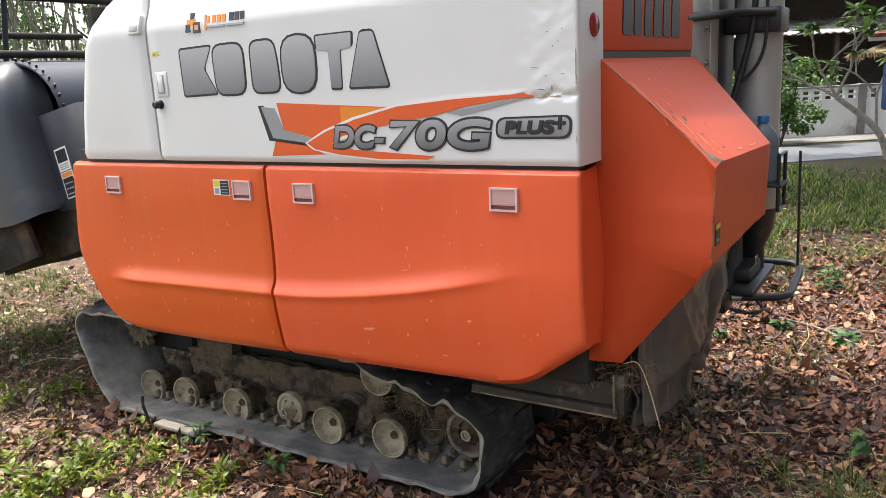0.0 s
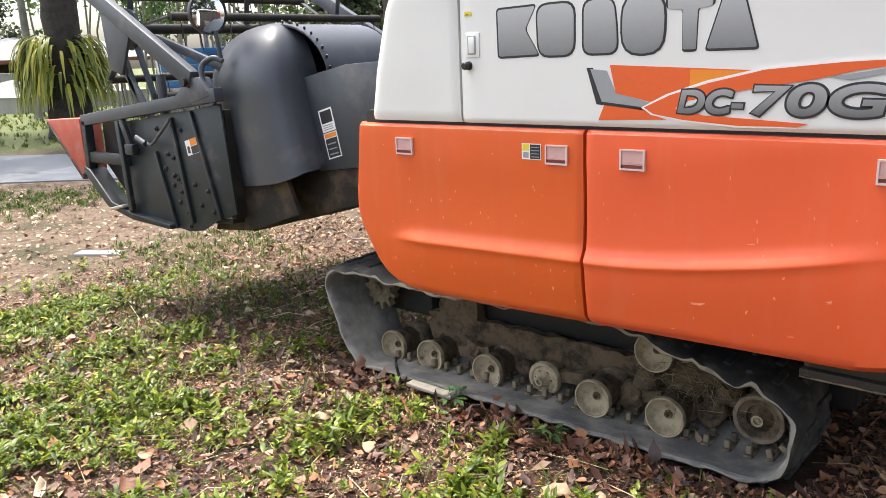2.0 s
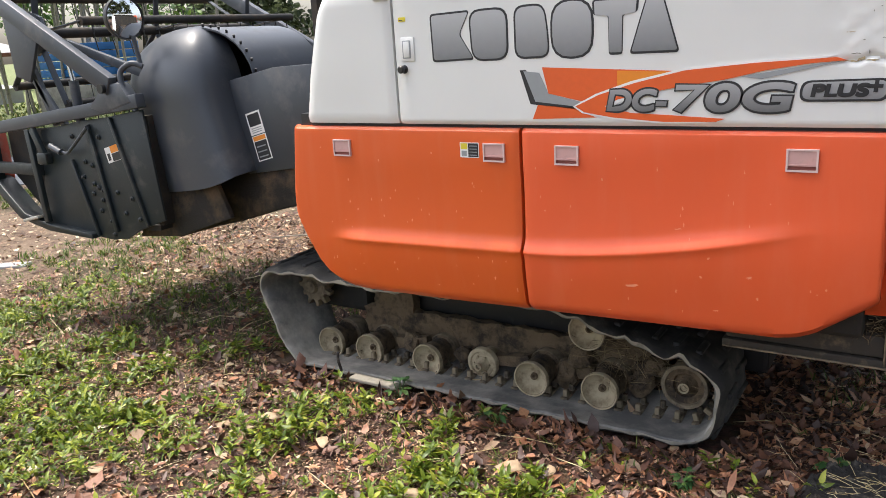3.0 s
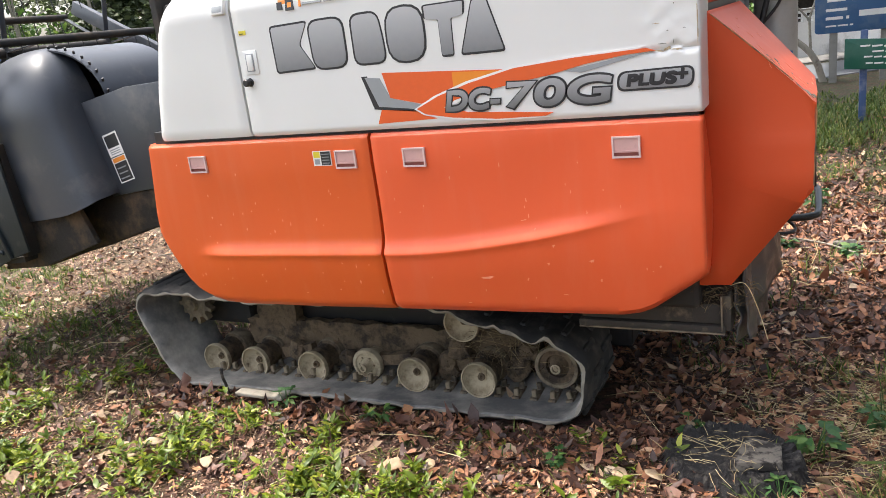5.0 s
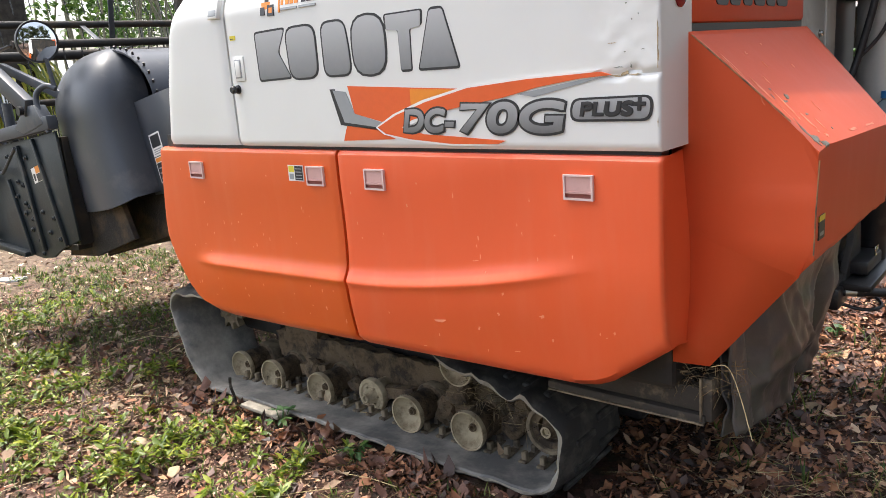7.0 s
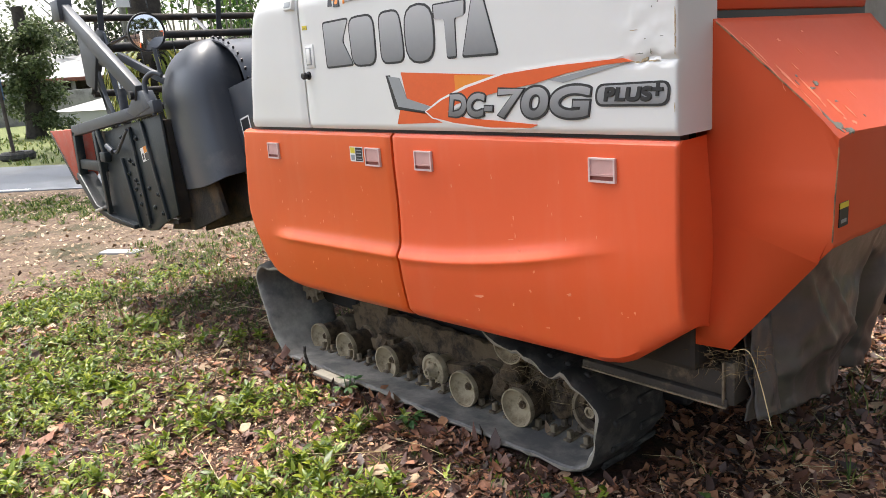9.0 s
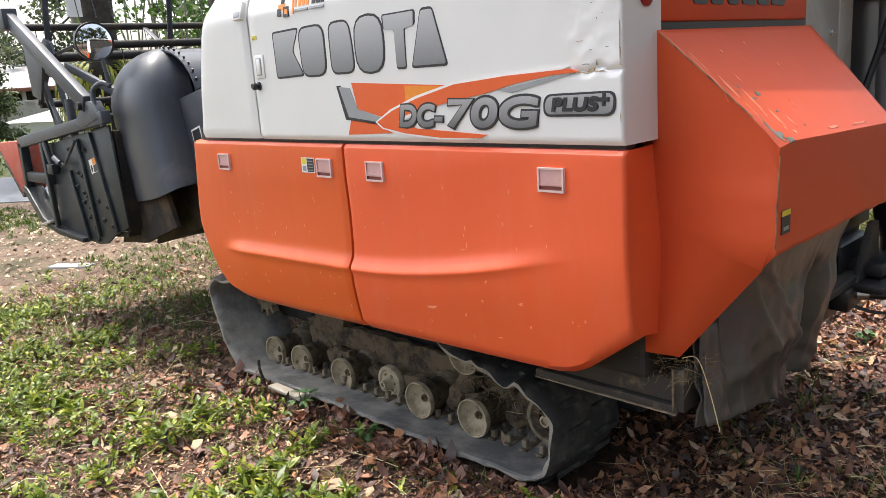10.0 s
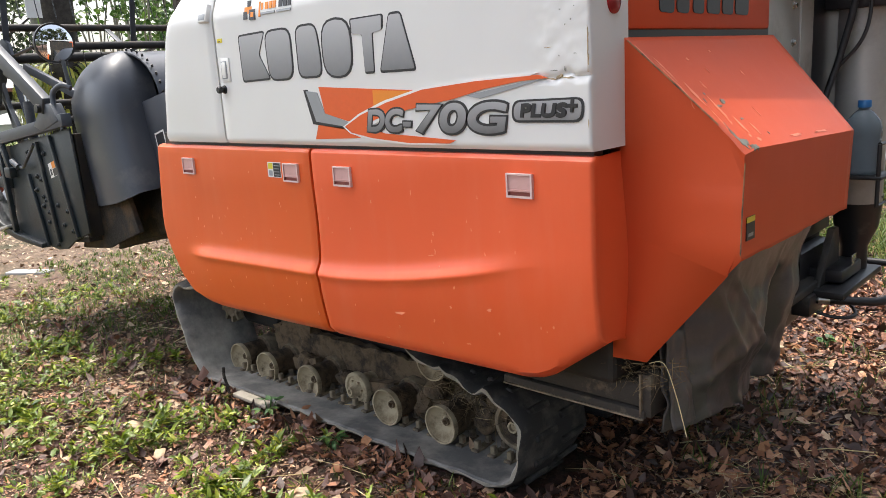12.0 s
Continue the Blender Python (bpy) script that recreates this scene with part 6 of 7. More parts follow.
mirror_face_bm = mirror_face()
m_at = Vector((-4.455, 2.345, 1.935))
turn = Matrix.Translation(m_at) @ Matrix.Rotation(radians(88), 4, 'Z')
mirror_face_bm.transform(turn)
rim = lathe([(0.104, -0.004), (0.112, -0.006), (0.114, 0.006), (0.108, 0.030), (0.06, 0.045), (0, 0.050)], 36)
rim.transform(turn)
back = part("mirror_shell", rim, BLACK, machine, "black round mirror shell")
part("mirror_glass", mirror_face_bm, MIRROR, back, "round convex mirror glass")
part("mirror_stem", tube([(-4.445, 2.37, 1.84), (-4.43, 2.38, 1.68)], 0.012, 10), ARM, machine, "grey mirror stem")
part("grab_handle", tube(arc_path([(-4.42, 2.38, 1.68), (-4.47, 2.35, 1.70), (-4.53, 2.32, 1.66), (-4.52, 2.31, 1.58), (-4.46, 2.31, 1.50), (-4.44, 2.31, 1.45)], 5), 0.016, 10), ARM, machine, "bent grey tube handle")

# ---------------------------------------------------------------- water bottle on the rack
bottle = thing("water_bottle", (-0.69, 4.13, 1.105), "half-empty clear plastic water bottle with a blue cap", "bottle")
prof = [(0, 0.0), (0.060, 0.0), (0.066, 0.01)]
for k in range(5):
    prof += [(0.066, 0.02 + 0.026 * k), (0.062, 0.030 + 0.026 * k)]
prof += [(0.066, 0.155), (0.066, 0.185), (0.058, 0.215), (0.035, 0.245), (0.020, 0.258), (0.019, 0.268)]
b = lathe(prof, 28)
b.transform(Matrix.Translation((-0.69, 4.13, 1.105)) @ Matrix.Diagonal((1.12, 1.12, 1.06, 1)) @ Matrix.Rotation(radians(90), 4, 'X'))
part("bottle_body", b, PLASTIC, bottle, "clear ribbed plastic")
b = lathe([(0, 0.295), (0.022, 0.294), (0.024, 0.290), (0.024, 0.266)], 24)
b.transform(Matrix.Translation((-0.69, 4.13, 1.105)) @ Matrix.Diagonal((1.12, 1.12, 1.06, 1)) @ Matrix.Rotation(radians(90), 4, 'X'))
part("bottle_cap", b, CAP, bottle, "blue screw cap")


# ---------------------------------------------------------------- stump
def build_stump():
    st = thing("tree_stump", (-0.79, 2.38, 0.0), "charred low tree stump strewn with dry straw", "tree stump")
    cx, cy, n = -0.79, 2.38, 200
    rows = []
    for k in range(11):
        v = k / 10
        row = []
        for j in range(n + 1):
            a = 2 * math.pi * (j % n) / n
            p = (math.cos(a) * 3.0, math.sin(a) * 3.0, 0.0)
            ridge = 1 + 0.05 * noise.noise((p[0], p[1], v)) + 0.075 * noise.noise((p[0] * 5, p[1] * 5, v * 1.2)) + 0.060 * noise.noise((p[0] * 12, p[1] * 12, v * 2.0))
            flare = 0.250 - 0.050 * v + 0.05 * (1 - v) ** 3
            top = 0.118 + 0.020 * math.sin(a - 0.2) + 0.018 * noise.noise((p[0] * 2, p[1] * 2, 5.0)) + 0.012 * noise.noise((p[0] * 7, p[1] * 7, 2.0))
            row.append((cx + 1.12 * flare * ridge * math.cos(a), cy + 0.88 * flare * ridge * math.sin(a), -0.03 + (top + 0.03) * v))
        rows.append(row)
    part("stump_bark", sheet(rows), CHAR, st, "charred furrowed bark")
    rim = rows[-1][:-1]
    b = bmesh.new()
    rings = []
    for q, drop in ((1.0, 0.0), (0.94, 0.010), (0.8, 0.018), (0.55, 0.014), (0.3, 0.012)):
        rings.append([b.verts.new((cx + (p[0] - cx) * q, cy + (p[1] - cy) * q, 0.118 + (p[2] - 0.118) * q - drop + 0.008 * noise.noise((p[0] * 26 * q, p[1] * 26 * q, 0)))) for p in rim])
    c = b.verts.new((cx, cy, 0.106))
    for u, w in zip(rings, rings[1:]):
        for k in range(n):
            b.faces.new((u[k], u[(k + 1) % n], w[(k + 1) % n], w[k]))
    for k in range(n):
        b.faces.new((rings[-1][k], rings[-1][(k + 1) % n], c))
    part("stump_top", b, CHAR, st, "blackened hollow top")
    wedge = plate([(cx - 0.01, cy - 0.10), (cx + 0.17, cy - 0.06), (cx + 0.16, cy + 0.07), (cx + 0.04, cy + 0.10)], 0.095, 0.130, 0.004, "xy")
    for v in wedge.verts:
        v.co.z += 0.012 * noise.noise(v.co * 9.0) - 0.03 * (v.co.y - cy)
    part("cut_face", wedge, STUMP_TOP, st, "grey sawn piece left on the top")
    r = np.random.default_rng(19)
    m = 60
    at = np.stack([cx - 0.03 + r.normal(0, 0.09, m), cy + r.normal(-0.02, 0.07, m), r.uniform(0.12, 0.15, m)], -1)
    v, t = sticks(r, at, r.uniform(0.03, 0.11, m), np.full(m, 0.0011), r.uniform(0, 6.28, m), r.normal(-0.05, 0.25, m))
    many_mesh("straw_on_stump", v, t, STRAW, st, "dry straw lying on the stump")


build_stump()

# ---------------------------------------------------------------- trees and far things
def limb(a, b, ra, rb, bend=0.05, n=8, seed=0):
    r = random.Random(seed)
    a, b = Vector(a), Vector(b)
    off = Vector((r.uniform(-1, 1), r.uniform(-1, 1), r.uniform(-0.5, 0.5))) * bend * (b - a).length
    pts = [a.lerp(b, k / n) + off * math.sin(math.pi * k / n) for k in range(n + 1)]
    return tube(pts, ra, 12, True, False, [ra + (rb - ra) * k / n for k in range(n + 1)])


def crown_leaves(rng, centres, radii, per, size):
    """Leaf points scattered through soft clumps, thinner towards their rims."""
    at = []
    for c, r in zip(centres, radii):
        d = rng.normal(0, 1, (per, 3))
        d /= np.linalg.norm(d, axis=1)[:, None]
        q = rng.random(per) ** 0.45
        at.append(np.array(c) + d * (q * r)[:, None] * np.array([1, 1, 0.75]))
    at = np.concatenate(at)
    n = len(at)
    return leaves(rng, at, rng.uniform(0.6, 1.3, n) * size, rng.uniform(0.8, 1.2, n), rng.uniform(0, 6.28, n), rng.uniform(-1.1, 0.7, n), rng.uniform(-0.8, 0.8, n), rng.uniform(0, 0.4, n))


def build_big_tree():
    """A thick trunk beyond the lane, with strap-leaved plants growing on it."""
    x, y = -20.76, 8.97
    tr = thing("large_tree", (x, y, 0), "thick dark-barked tree with strap-leaved plants on its trunk", "tree")
    pts = [(x, y, -0.1), (x + 0.05, y, 0.6), (x + 0.1, y + 0.05, 2.0), (x + 0.0, y + 0.1, 4.0), (x - 0.1, y + 0.1, 6.5)]
    b = tube(arc_path(pts, 6), 0.5, 28, True, False, [0.62 - 0.20 * min(1, k / 10) for k in range(25)])
    for v in b.verts:
        v.co += Vector((1, 1, 0)) * 0.05 * noise.noise(v.co * 2.2)
    part("trunk", b, BARK, tr, "dark furrowed bark")
    for k, (dx, dy, dz) in enumerate(((-5, 2, 4), (4, 4, 5), (1, -5, 4.5), (-2, 6, 4))):
        part("limb", limb((x - 0.1, y + 0.1, 5.8), (x + dx, y + dy, 5.8 + dz), 0.25, 0.08, 0.1, 8, k), BARK, tr)
    rng = np.random.default_rng(31)
    cs = [(x + rng.uniform(-6, 6), y + rng.uniform(-5, 7), rng.uniform(6.8, 10.5)) for _ in range(26)]
    v, t = crown_leaves(rng, cs, [1.8] * len(cs), 420, 0.30)
    many_mesh("crown", v, t, CROWN, tr, "high crown of dark green leaves")
    # strap leaves
    n = 620
    a = np.where(rng.random(n) < 0.6, rng.normal(radians(245), 0.62, n), rng.normal(radians(66), 0.62, n))
    at = np.stack([x + 0.52 * np.cos(a), y + 0.52 * np.sin(a), rng.uniform(1.25, 2.5, n)], -1)
    vs, ts = [], []
    L = rng.uniform(0.6, 1.15, n)
    s = np.linspace(0, 1, 6)
    out, drop = L[:, None] * (0.62 * np.sin(1.5 * s)), L[:, None] * (0.35 * s - 1.1 * s ** 2)
    w = 0.035 * np.sin(np.pi * (0.12 + 0.88 * s)) + 0.004
    ca, sa = np.cos(a)[:, None], np.sin(a)[:, None]
    left = np.stack([at[:, None, 0] + out * ca - w * sa, at[:, None, 1] + out * sa + w * ca, at[:, None, 2] + drop], -1)
    right = np.stack([at[:, None, 0] + out * ca + w * sa, at[:, None, 1] + out * sa - w * ca, at[:, None, 2] + drop], -1)
    v = np.concatenate([left, right], 1).reshape(-1, 3)
    tri = []
    for k in range(5):
        tri += [(k, k + 6, k + 7), (k, k + 7, k + 1)]
    t = (np.array(tri)[None] + 12 * np.arange(n)[:, None, None]).reshape(-1, 3)
    many_mesh("strap_leaves", v, t, FERN, tr, "hanging yellow-green strap leaves")
    part("notice", block(x + 0.30, x + 0.34, y - 0.72, y - 0.36, 3.55, 4.1, 0.004, None, Matrix.Translation((0.13, -0.06, 0))), WHITE_PRINT, tr, "small white notice on the trunk", False)


build_big_tree()


def build_tree(name, x, y, h, spread, clumps, per, leaf, mat, seed, label, trunk_r=0.18, low=0.35):
    rng = np.random.default_rng(seed)
    tr = thing(name, (x, y, 0), label, "tree", "trees round the yard")
    part("trunk", limb((x, y, -0.1), (x + 0.3, y + 0.2, h * 0.6), trunk_r, trunk_r * 0.5, 0.03, 8, seed), BARK, tr)
    for k in range(5):
        a = k * 1.26 + seed
        part("limb", limb((x + 0.2, y + 0.1, h * (0.35 + 0.05 * k)), (x + spread * 0.7 * math.cos(a), y + spread * 0.7 * math.sin(a), h * (0.65 + 0.05 * k)), trunk_r * 0.45, trunk_r * 0.15, 0.08, 7, seed + k), BARK, tr)
    cs = [(x + rng.normal(0, 0.45) * spread, y + rng.normal(0, 0.45) * spread, h * rng.uniform(low, 1.0)) for _ in range(clumps)]
    v, t = crown_leaves(rng, cs, rng.uniform(0.18, 0.34, clumps) * spread, per, leaf)
    many_mesh("crown", v, t, mat, tr, "uneven crown of small leaves")


# woods beyond the lane
for k, (x, y, h, s) in enumerate(((-72, 4, 12, 6.5), (-66, -4, 11, 6.0), (-78, 14, 13, 7.0), (-56, 9, 9, 5.0), (-62, 22, 12, 6.0), (-46, 34, 11, 6.0), (-46, 2, 10, 5.0), (-34, 44, 12, 6.0), (-22, 52, 12, 6.5), (-27, 24.5, 7.5, 3.6), (-32, 31, 9, 4.5))):
    build_tree("far_tree", x, y, h, s, 24, 170, 0.36, CROWN, 50 + k, "tall leafy tree standing beyond the lane", 0.22, 0.30)


# tall unseen trees on the yard's other side, added to dim the rear faces; their leaves lie on the ground
for k, (x, y, h, s) in enumerate(((8.5, 3.0, 9, 4.2), (7.0, 9.5, 9, 4.0), (9.5, -4.5, 10, 4.5), (4.2, 4.8, 7, 2.7), (4.6, 0.4, 8, 3.0), (4.8, 9.0, 8, 3.0))):
    build_tree("unseen_shade_tree", x, y, h, s, 30, 110, 0.30, CROWN, 70 + k, "tall unseen leafy tree added behind the harvester for shade", 0.2, 0.25)


# unseen tree hidden behind the machine, added to dapple the far grass with shade
build_tree("unseen_shade_tree", -3.0, 12.4, 9.5, 3.4, 40, 150, 0.28, CROWN, 90, "tall unseen leafy tree added behind the harvester for shade", 0.2, 0.58)


def build_bamboo():
    rng = np.random.default_rng(77)
    tr = thing("bamboo_stand", (-28, 16.5, 0), "stand of thin pale bamboo canes with sparse leaves", "bamboo")
    for k in range(46):
        x, y = -28 + rng.normal(0, 2.6), 16.5 + rng.normal(0, 1.6)
        h = rng.uniform(6, 9)
        part("cane", tube(arc_path([(x, y, 0), (x + rng.normal(0, 0.25), y + rng.normal(0, 0.2), h * 0.5), (x + rng.normal(0, 0.9), y + rng.normal(0, 0.6), h)], 3), 0.045, 6, True, False, [0.05, 0.048, 0.045, 0.04, 0.035, 0.03, 0.02][:7]), PALE_BARK, tr)
    cs = [(-28 + rng.normal(0, 3.2), 16.5 + rng.normal(0, 2), rng.uniform(2.5, 9)) for _ in range(46)]
    v, t = crown_leaves(rng, cs, [0.9] * 46, 90, 0.24)
    many_mesh("bamboo_leaves", v, t, BUSH, tr, "sparse narrow leaves")


build_bamboo()


def build_bush(name, x, y, w, h, n, leaf, mat, seed, label):
    rng = np.random.default_rng(seed)
    bu = thing(name, (x, y, 0), label, "bush", "bushes by the garden wall")
    for k in range(7):
        a = 6.28 * k / 7 + seed
        part("stem", limb((x, y, 0), (x + 0.3 * w * math.cos(a), y + 0.3 * w * math.sin(a), h * 0.75), 0.02, 0.008, 0.1, 5, seed + k), BARK, bu)
    cs = [(x + rng.normal(0, 0.3) * w, y + rng.normal(0, 0.3) * w, h * rng.uniform(0.15, 0.9)) for _ in range(n)]
    v, t = crown_leaves(rng, cs, rng.uniform(0.16, 0.30, n) * w, 170, leaf)
    many_mesh("foliage", v, t, mat, bu, "dense small leaves")


def build_left_background():
    # long grey yard wall, low pale roof, open shed with a sheet roof, crates
    w = part("yard_wall", block(-46.2, -45.8, -18.0, 22.0, -0.1, 1.62, 0.03, None, Matrix.Translation((-46, 0, 0)) @ Matrix.Rotation(radians(-8), 4, 'Z') @ Matrix.Translation((46, 0, 0))), CONCRETE)
    tagged(w, "long stained grey concrete yard wall", "wall", "", "structure")
    sh = thing("low_shed", (-37.0, 14.5, 0), "low shelter with a pale sheet roof", "shed")
    ring = [(-39.5, 11.6), (-34.4, 13.2), (-35.6, 19.6), (-40.6, 17.0)]
    b = bmesh.new()
    eave = [b.verts.new((x, y, 0.66)) for x, y in ring]
    apex = [b.verts.new((-38.3, 14.8, 1.36)), b.verts.new((-37.2, 16.4, 1.36))]
    b.faces.new((eave[0], eave[1], apex[0]))
    b.faces.new((eave[1], eave[2], apex[1], apex[0]))
    b.faces.new((eave[2], eave[3], apex[1]))
    b.faces.new((eave[3], eave[0], apex[0], apex[1]))
    part("roof", b, WHITE_ROOF, sh, "pale sheet roof", False)
    part("skirt", plate([(-37.5 + (x + 37.5) * 0.97, 15.3 + (y - 15.3) * 0.97) for x, y in ring], 0.0, 0.655, 0.0, "xy"), WHITE_ROOF, sh, "pale sheet sides", False)
    sd = thing("open_shed", (-54, 18, 0), "open-fronted shed with a long pale sheet roof", "shed")
    part("roof", block(-59, -48, 4, 28, 3.0, 3.12, 0.02, None, Matrix.Translation((-53, 16, 3)) @ Matrix.Rotation(radians(9), 4, 'Y') @ Matrix.Translation((53, -16, -3))), WHITE_ROOF, sd, "long pale sheet roof")
    part("fascia", block(-48.1, -47.95, 4, 28, 2.10, 2.32, 0.01), TILE, sd, "dark red fascia board")
    for y in (4.5, 10, 15.5, 21, 27.5):
        part("post", block(-48.4, -48.2, y, y + 0.2, 0, 2.2, 0.01), CONCRETE, sd, "grey post")
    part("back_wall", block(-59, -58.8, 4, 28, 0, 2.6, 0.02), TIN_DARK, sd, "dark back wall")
    cr = thing("crate_stack", (-26, 16.3, 0), "stacked bright blue plastic crates", "crate")
    for k in range(5):
        b = block(-27.2, -24.4, 15.4, 17.4, 0.9 + 0.27 * k, 1.14 + 0.27 * k, 0.02)
        part("crate", b, BLUE_PLASTIC, cr, "blue plastic crate")
    part("pallet", block(-27.4, -24.2, 15.3, 17.5, 0.0, 0.9, 0.02), CONCRETE, cr, "grey block base")
    po = thing("utility_pole", (-29.6, 11.9, 0), "thin grey concrete utility pole", "pole")
    part("shaft", tube([(-29.6, 11.9, 0), (-29.6, 11.9, 4), (-29.7, 11.9, 8)], 0.12, 12, radii=[0.14, 0.12, 0.10]), CONCRETE, po)
    vm = thing("vine_covered_tree", (-31.0, 8.6, 0), "dead trunk smothered in hanging vines", "tree")
    rng = np.random.default_rng(91)
    part("trunk", limb((-31, 8.6, 0), (-31.2, 8.8, 4.6), 0.35, 0.2, 0.02, 8, 2), BARK, vm)
    cs = [(-31 + rng.normal(0, 0.55), 8.6 + rng.normal(0, 0.5), rng.uniform(0.4, 4.3)) for _ in range(46)]
    v, t = crown_leaves(rng, cs, [0.5] * 46, 190, 0.14)
    many_mesh("vine_leaves", v, t, VINE, vm, "dense hanging vine leaves")
    ps = thing("small_signpost", (-21.6, 5.55, 0), "thin post with a faded blue plate standing in a tyre", "sign post")
    part("post", tube([(-21.6, 5.55, 0), (-21.7, 5.5, 2.4)], 0.045, 8), TIN_DARK, ps)
    part("sign_plate", block(-21.75, -21.71, 5.1, 5.6, 1.5, 2.2, 0.01), SIGN_BLUE, ps, "faded blue plate")
    tyre = lathe([(0.20, -0.1), (0.36, -0.11), (0.42, -0.05), (0.42, 0.05), (0.36, 0.11), (0.20, 0.1), (0.20, -0.1)], 24)
    tyre.transform(Matrix.Translation((-21.5, 5.6, 0.12)) @ Matrix.Rotation(radians(90), 4, 'X'))
    part("tyre", tyre, TREAD, ps, "old black tyre")


build_left_background()


def build_right_background():
    # limewashed garden wall with two rows of slots
    d = Vector((1.0, 0.62, 0)).normalized()
    a = Vector((-9.0, 14.4, 0))
    m = Matrix.Translation(a) @ Matrix.Rotation(math.atan2(d.y, d.x), 4, 'Z')
    wall = tagged(new("garden_wall", None), "stained limewashed garden wall with pierced top rows", "wall", "", "structure")
    length = 26.0
    part("wall_foot", block(0, length, -0.06, 0.06, -0.05, 0.78, 0.0, None, m), LIME, wall, "", False)
    for z0, z1 in ((0.78, 0.80), (0.87, 0.91), (0.98, 1.04)):
        part("wall_course", block(0, length, -0.06, 0.06, z0, z1, 0.0, None, m), LIME, wall, "", False)
    bm = bmesh.new()
    for z0, z1 in ((0.80, 0.87), (0.91, 0.98)):
        for k in range(int(length / 0.24)):
            block(k * 0.24, k * 0.24 + 0.07, -0.06, 0.06, z0, z1, 0.0, bm, m)
    part("slot_webs", bm, LIME, wall, "", False)
    part("wall_cap", block(0, length, -0.09, 0.09, 1.04, 1.08, 0.005, None, m), CONCRETE, wall, "", False)
    for k in range(9):
        part("wall_post", block(k * 3.0 - 0.08, k * 3.0 + 0.08, -0.10, 0.08, -0.05, 1.10, 0.01, None, m), CONCRETE, wall, "", False)
    part("verge", block(0, length, -1.3, -0.05, -0.05, 0.045, 0.0, None, m), CONCRETE, wall, "", False)
    # house behind the wall
    h = thing("house", (-3.0, 26.0, 0), "house with a low corrugated porch roof in deep shade", "house")
    hm = Matrix.Translation((-12, 21.5, 0)) @ Matrix.Rotation(math.atan2(d.y, d.x), 4, 'Z')
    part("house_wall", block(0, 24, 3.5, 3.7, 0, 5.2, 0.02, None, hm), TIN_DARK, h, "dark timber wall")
    part("porch_floor", block(0, 24, 0, 3.2, 0, 0.25, 0.02, None, hm), CONCRETE, h, "concrete porch floor")
    rows = []
    for j in range(2):
        rows.append([tuple(hm @ Vector((k * 0.06, -0.6 + 4.2 * j, 2.38 + 0.62 * j + 0.018 * math.sin(k * 1.57)))) for k in range(400)])
    part("porch_roof", sheet(rows, Vector((0, 0, -0.03))), TIN, h, "corrugated tin porch roof")
    for k in range(7):
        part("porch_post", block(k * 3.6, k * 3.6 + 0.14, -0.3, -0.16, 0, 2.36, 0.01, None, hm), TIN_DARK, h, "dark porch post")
    for k in range(3):
        part("window", block(3 + 6 * k, 4.4 + 6 * k, 3.45, 3.52, 1.2, 2.3, 0.01, None, hm), BLACK, h, "dark window")
    part("upper_roof", block(-1, 25, 0.6, 9, 3.9, 4.02, 0.02, None, hm), TILE, h, "dark red roof")
    # hut with a tiled and thatched eave
    hut = thing("garden_hut", (0.58, 17.3, 0), "small hut with a red tiled ridge over a thatched eave", "hut")
    for px, py in ((-0.42, 16.4), (1.58, 16.4), (-0.42, 18.2), (1.58, 18.2)):
        part("post", limb((px, py, 0), (px, py, 2.05), 0.06, 0.05, 0.01, 4, 3), PALE_BARK, hut)
    for name, z, lift, over, mat in (("thatch_eave", 1.70, 0.60, 0.78, THATCH), ("tile_roof", 2.02, 0.85, 0.62, TILE)):
        b = bmesh.new()
        x0, x1, y0, y1 = -0.42 - over, 1.58 + over, 16.4 - over, 18.2 + over
        lo = [b.verts.new(p) for p in ((x0, y0, z), (x1, y0, z), (x1, y1, z), (x0, y1, z))]
        hi = [b.verts.new(p) for p in ((0.18, 17.3, z + lift), (0.98, 17.3, z + lift))]
        for f in ((lo[0], lo[1], hi[1], hi[0]), (lo[1], lo[2], hi[1]), (lo[2], lo[3], hi[0], hi[1]), (lo[3], lo[0], hi[0])):
            b.faces.new(f)
        ob = part(name, b, mat, hut, "", False)
        ob.modifiers.new("thickness", 'SOLIDIFY').thickness = 0.07
    part("blue_fascia", block(-1.05, 2.18, 15.80, 15.83, 1.90, 2.01, 0.004), TIN, hut, "corrugated strip under the tiles")
    rng = np.random.default_rng(15)
    n = 260
    at = np.stack([rng.uniform(-1.20, 2.33, n), np.full(n, 15.64), np.full(n, 1.72)], -1)
    v, t = sticks(rng, at, rng.uniform(0.10, 0.28, n), np.full(n, 0.008), rng.uniform(-2.2, -1.0, n), rng.uniform(-0.9, -0.2, n))
    n = 200
    at2 = np.stack([np.full(n, -1.19), rng.uniform(15.7, 18.8, n), np.full(n, 1.72)], -1)
    v2, t2 = sticks(rng, at2, rng.uniform(0.10, 0.28, n), np.full(n, 0.008), rng.uniform(2.2, 4.0, n), rng.uniform(-0.9, -0.2, n))
    many_mesh("thatch_fringe", np.concatenate([v, v2]), np.concatenate([t, t2 + len(v)]), THATCH, hut, "ragged straw fringe")
    # bushes behind and before the wall
    for k, (x, y, w, hh) in enumerate(((-2.55, 16.9, 1.0, 1.75), (-2.9, 21.6, 1.8, 1.6), (0.6, 22.4, 2.0, 1.5), (3.0, 24.0, 2.0, 1.6))):
        build_bush("garden_bush", x, y, w, hh, 20, 0.11 if k else 0.08, BUSH, 120 + k, "leafy green garden bush by the wall")


build_right_background()


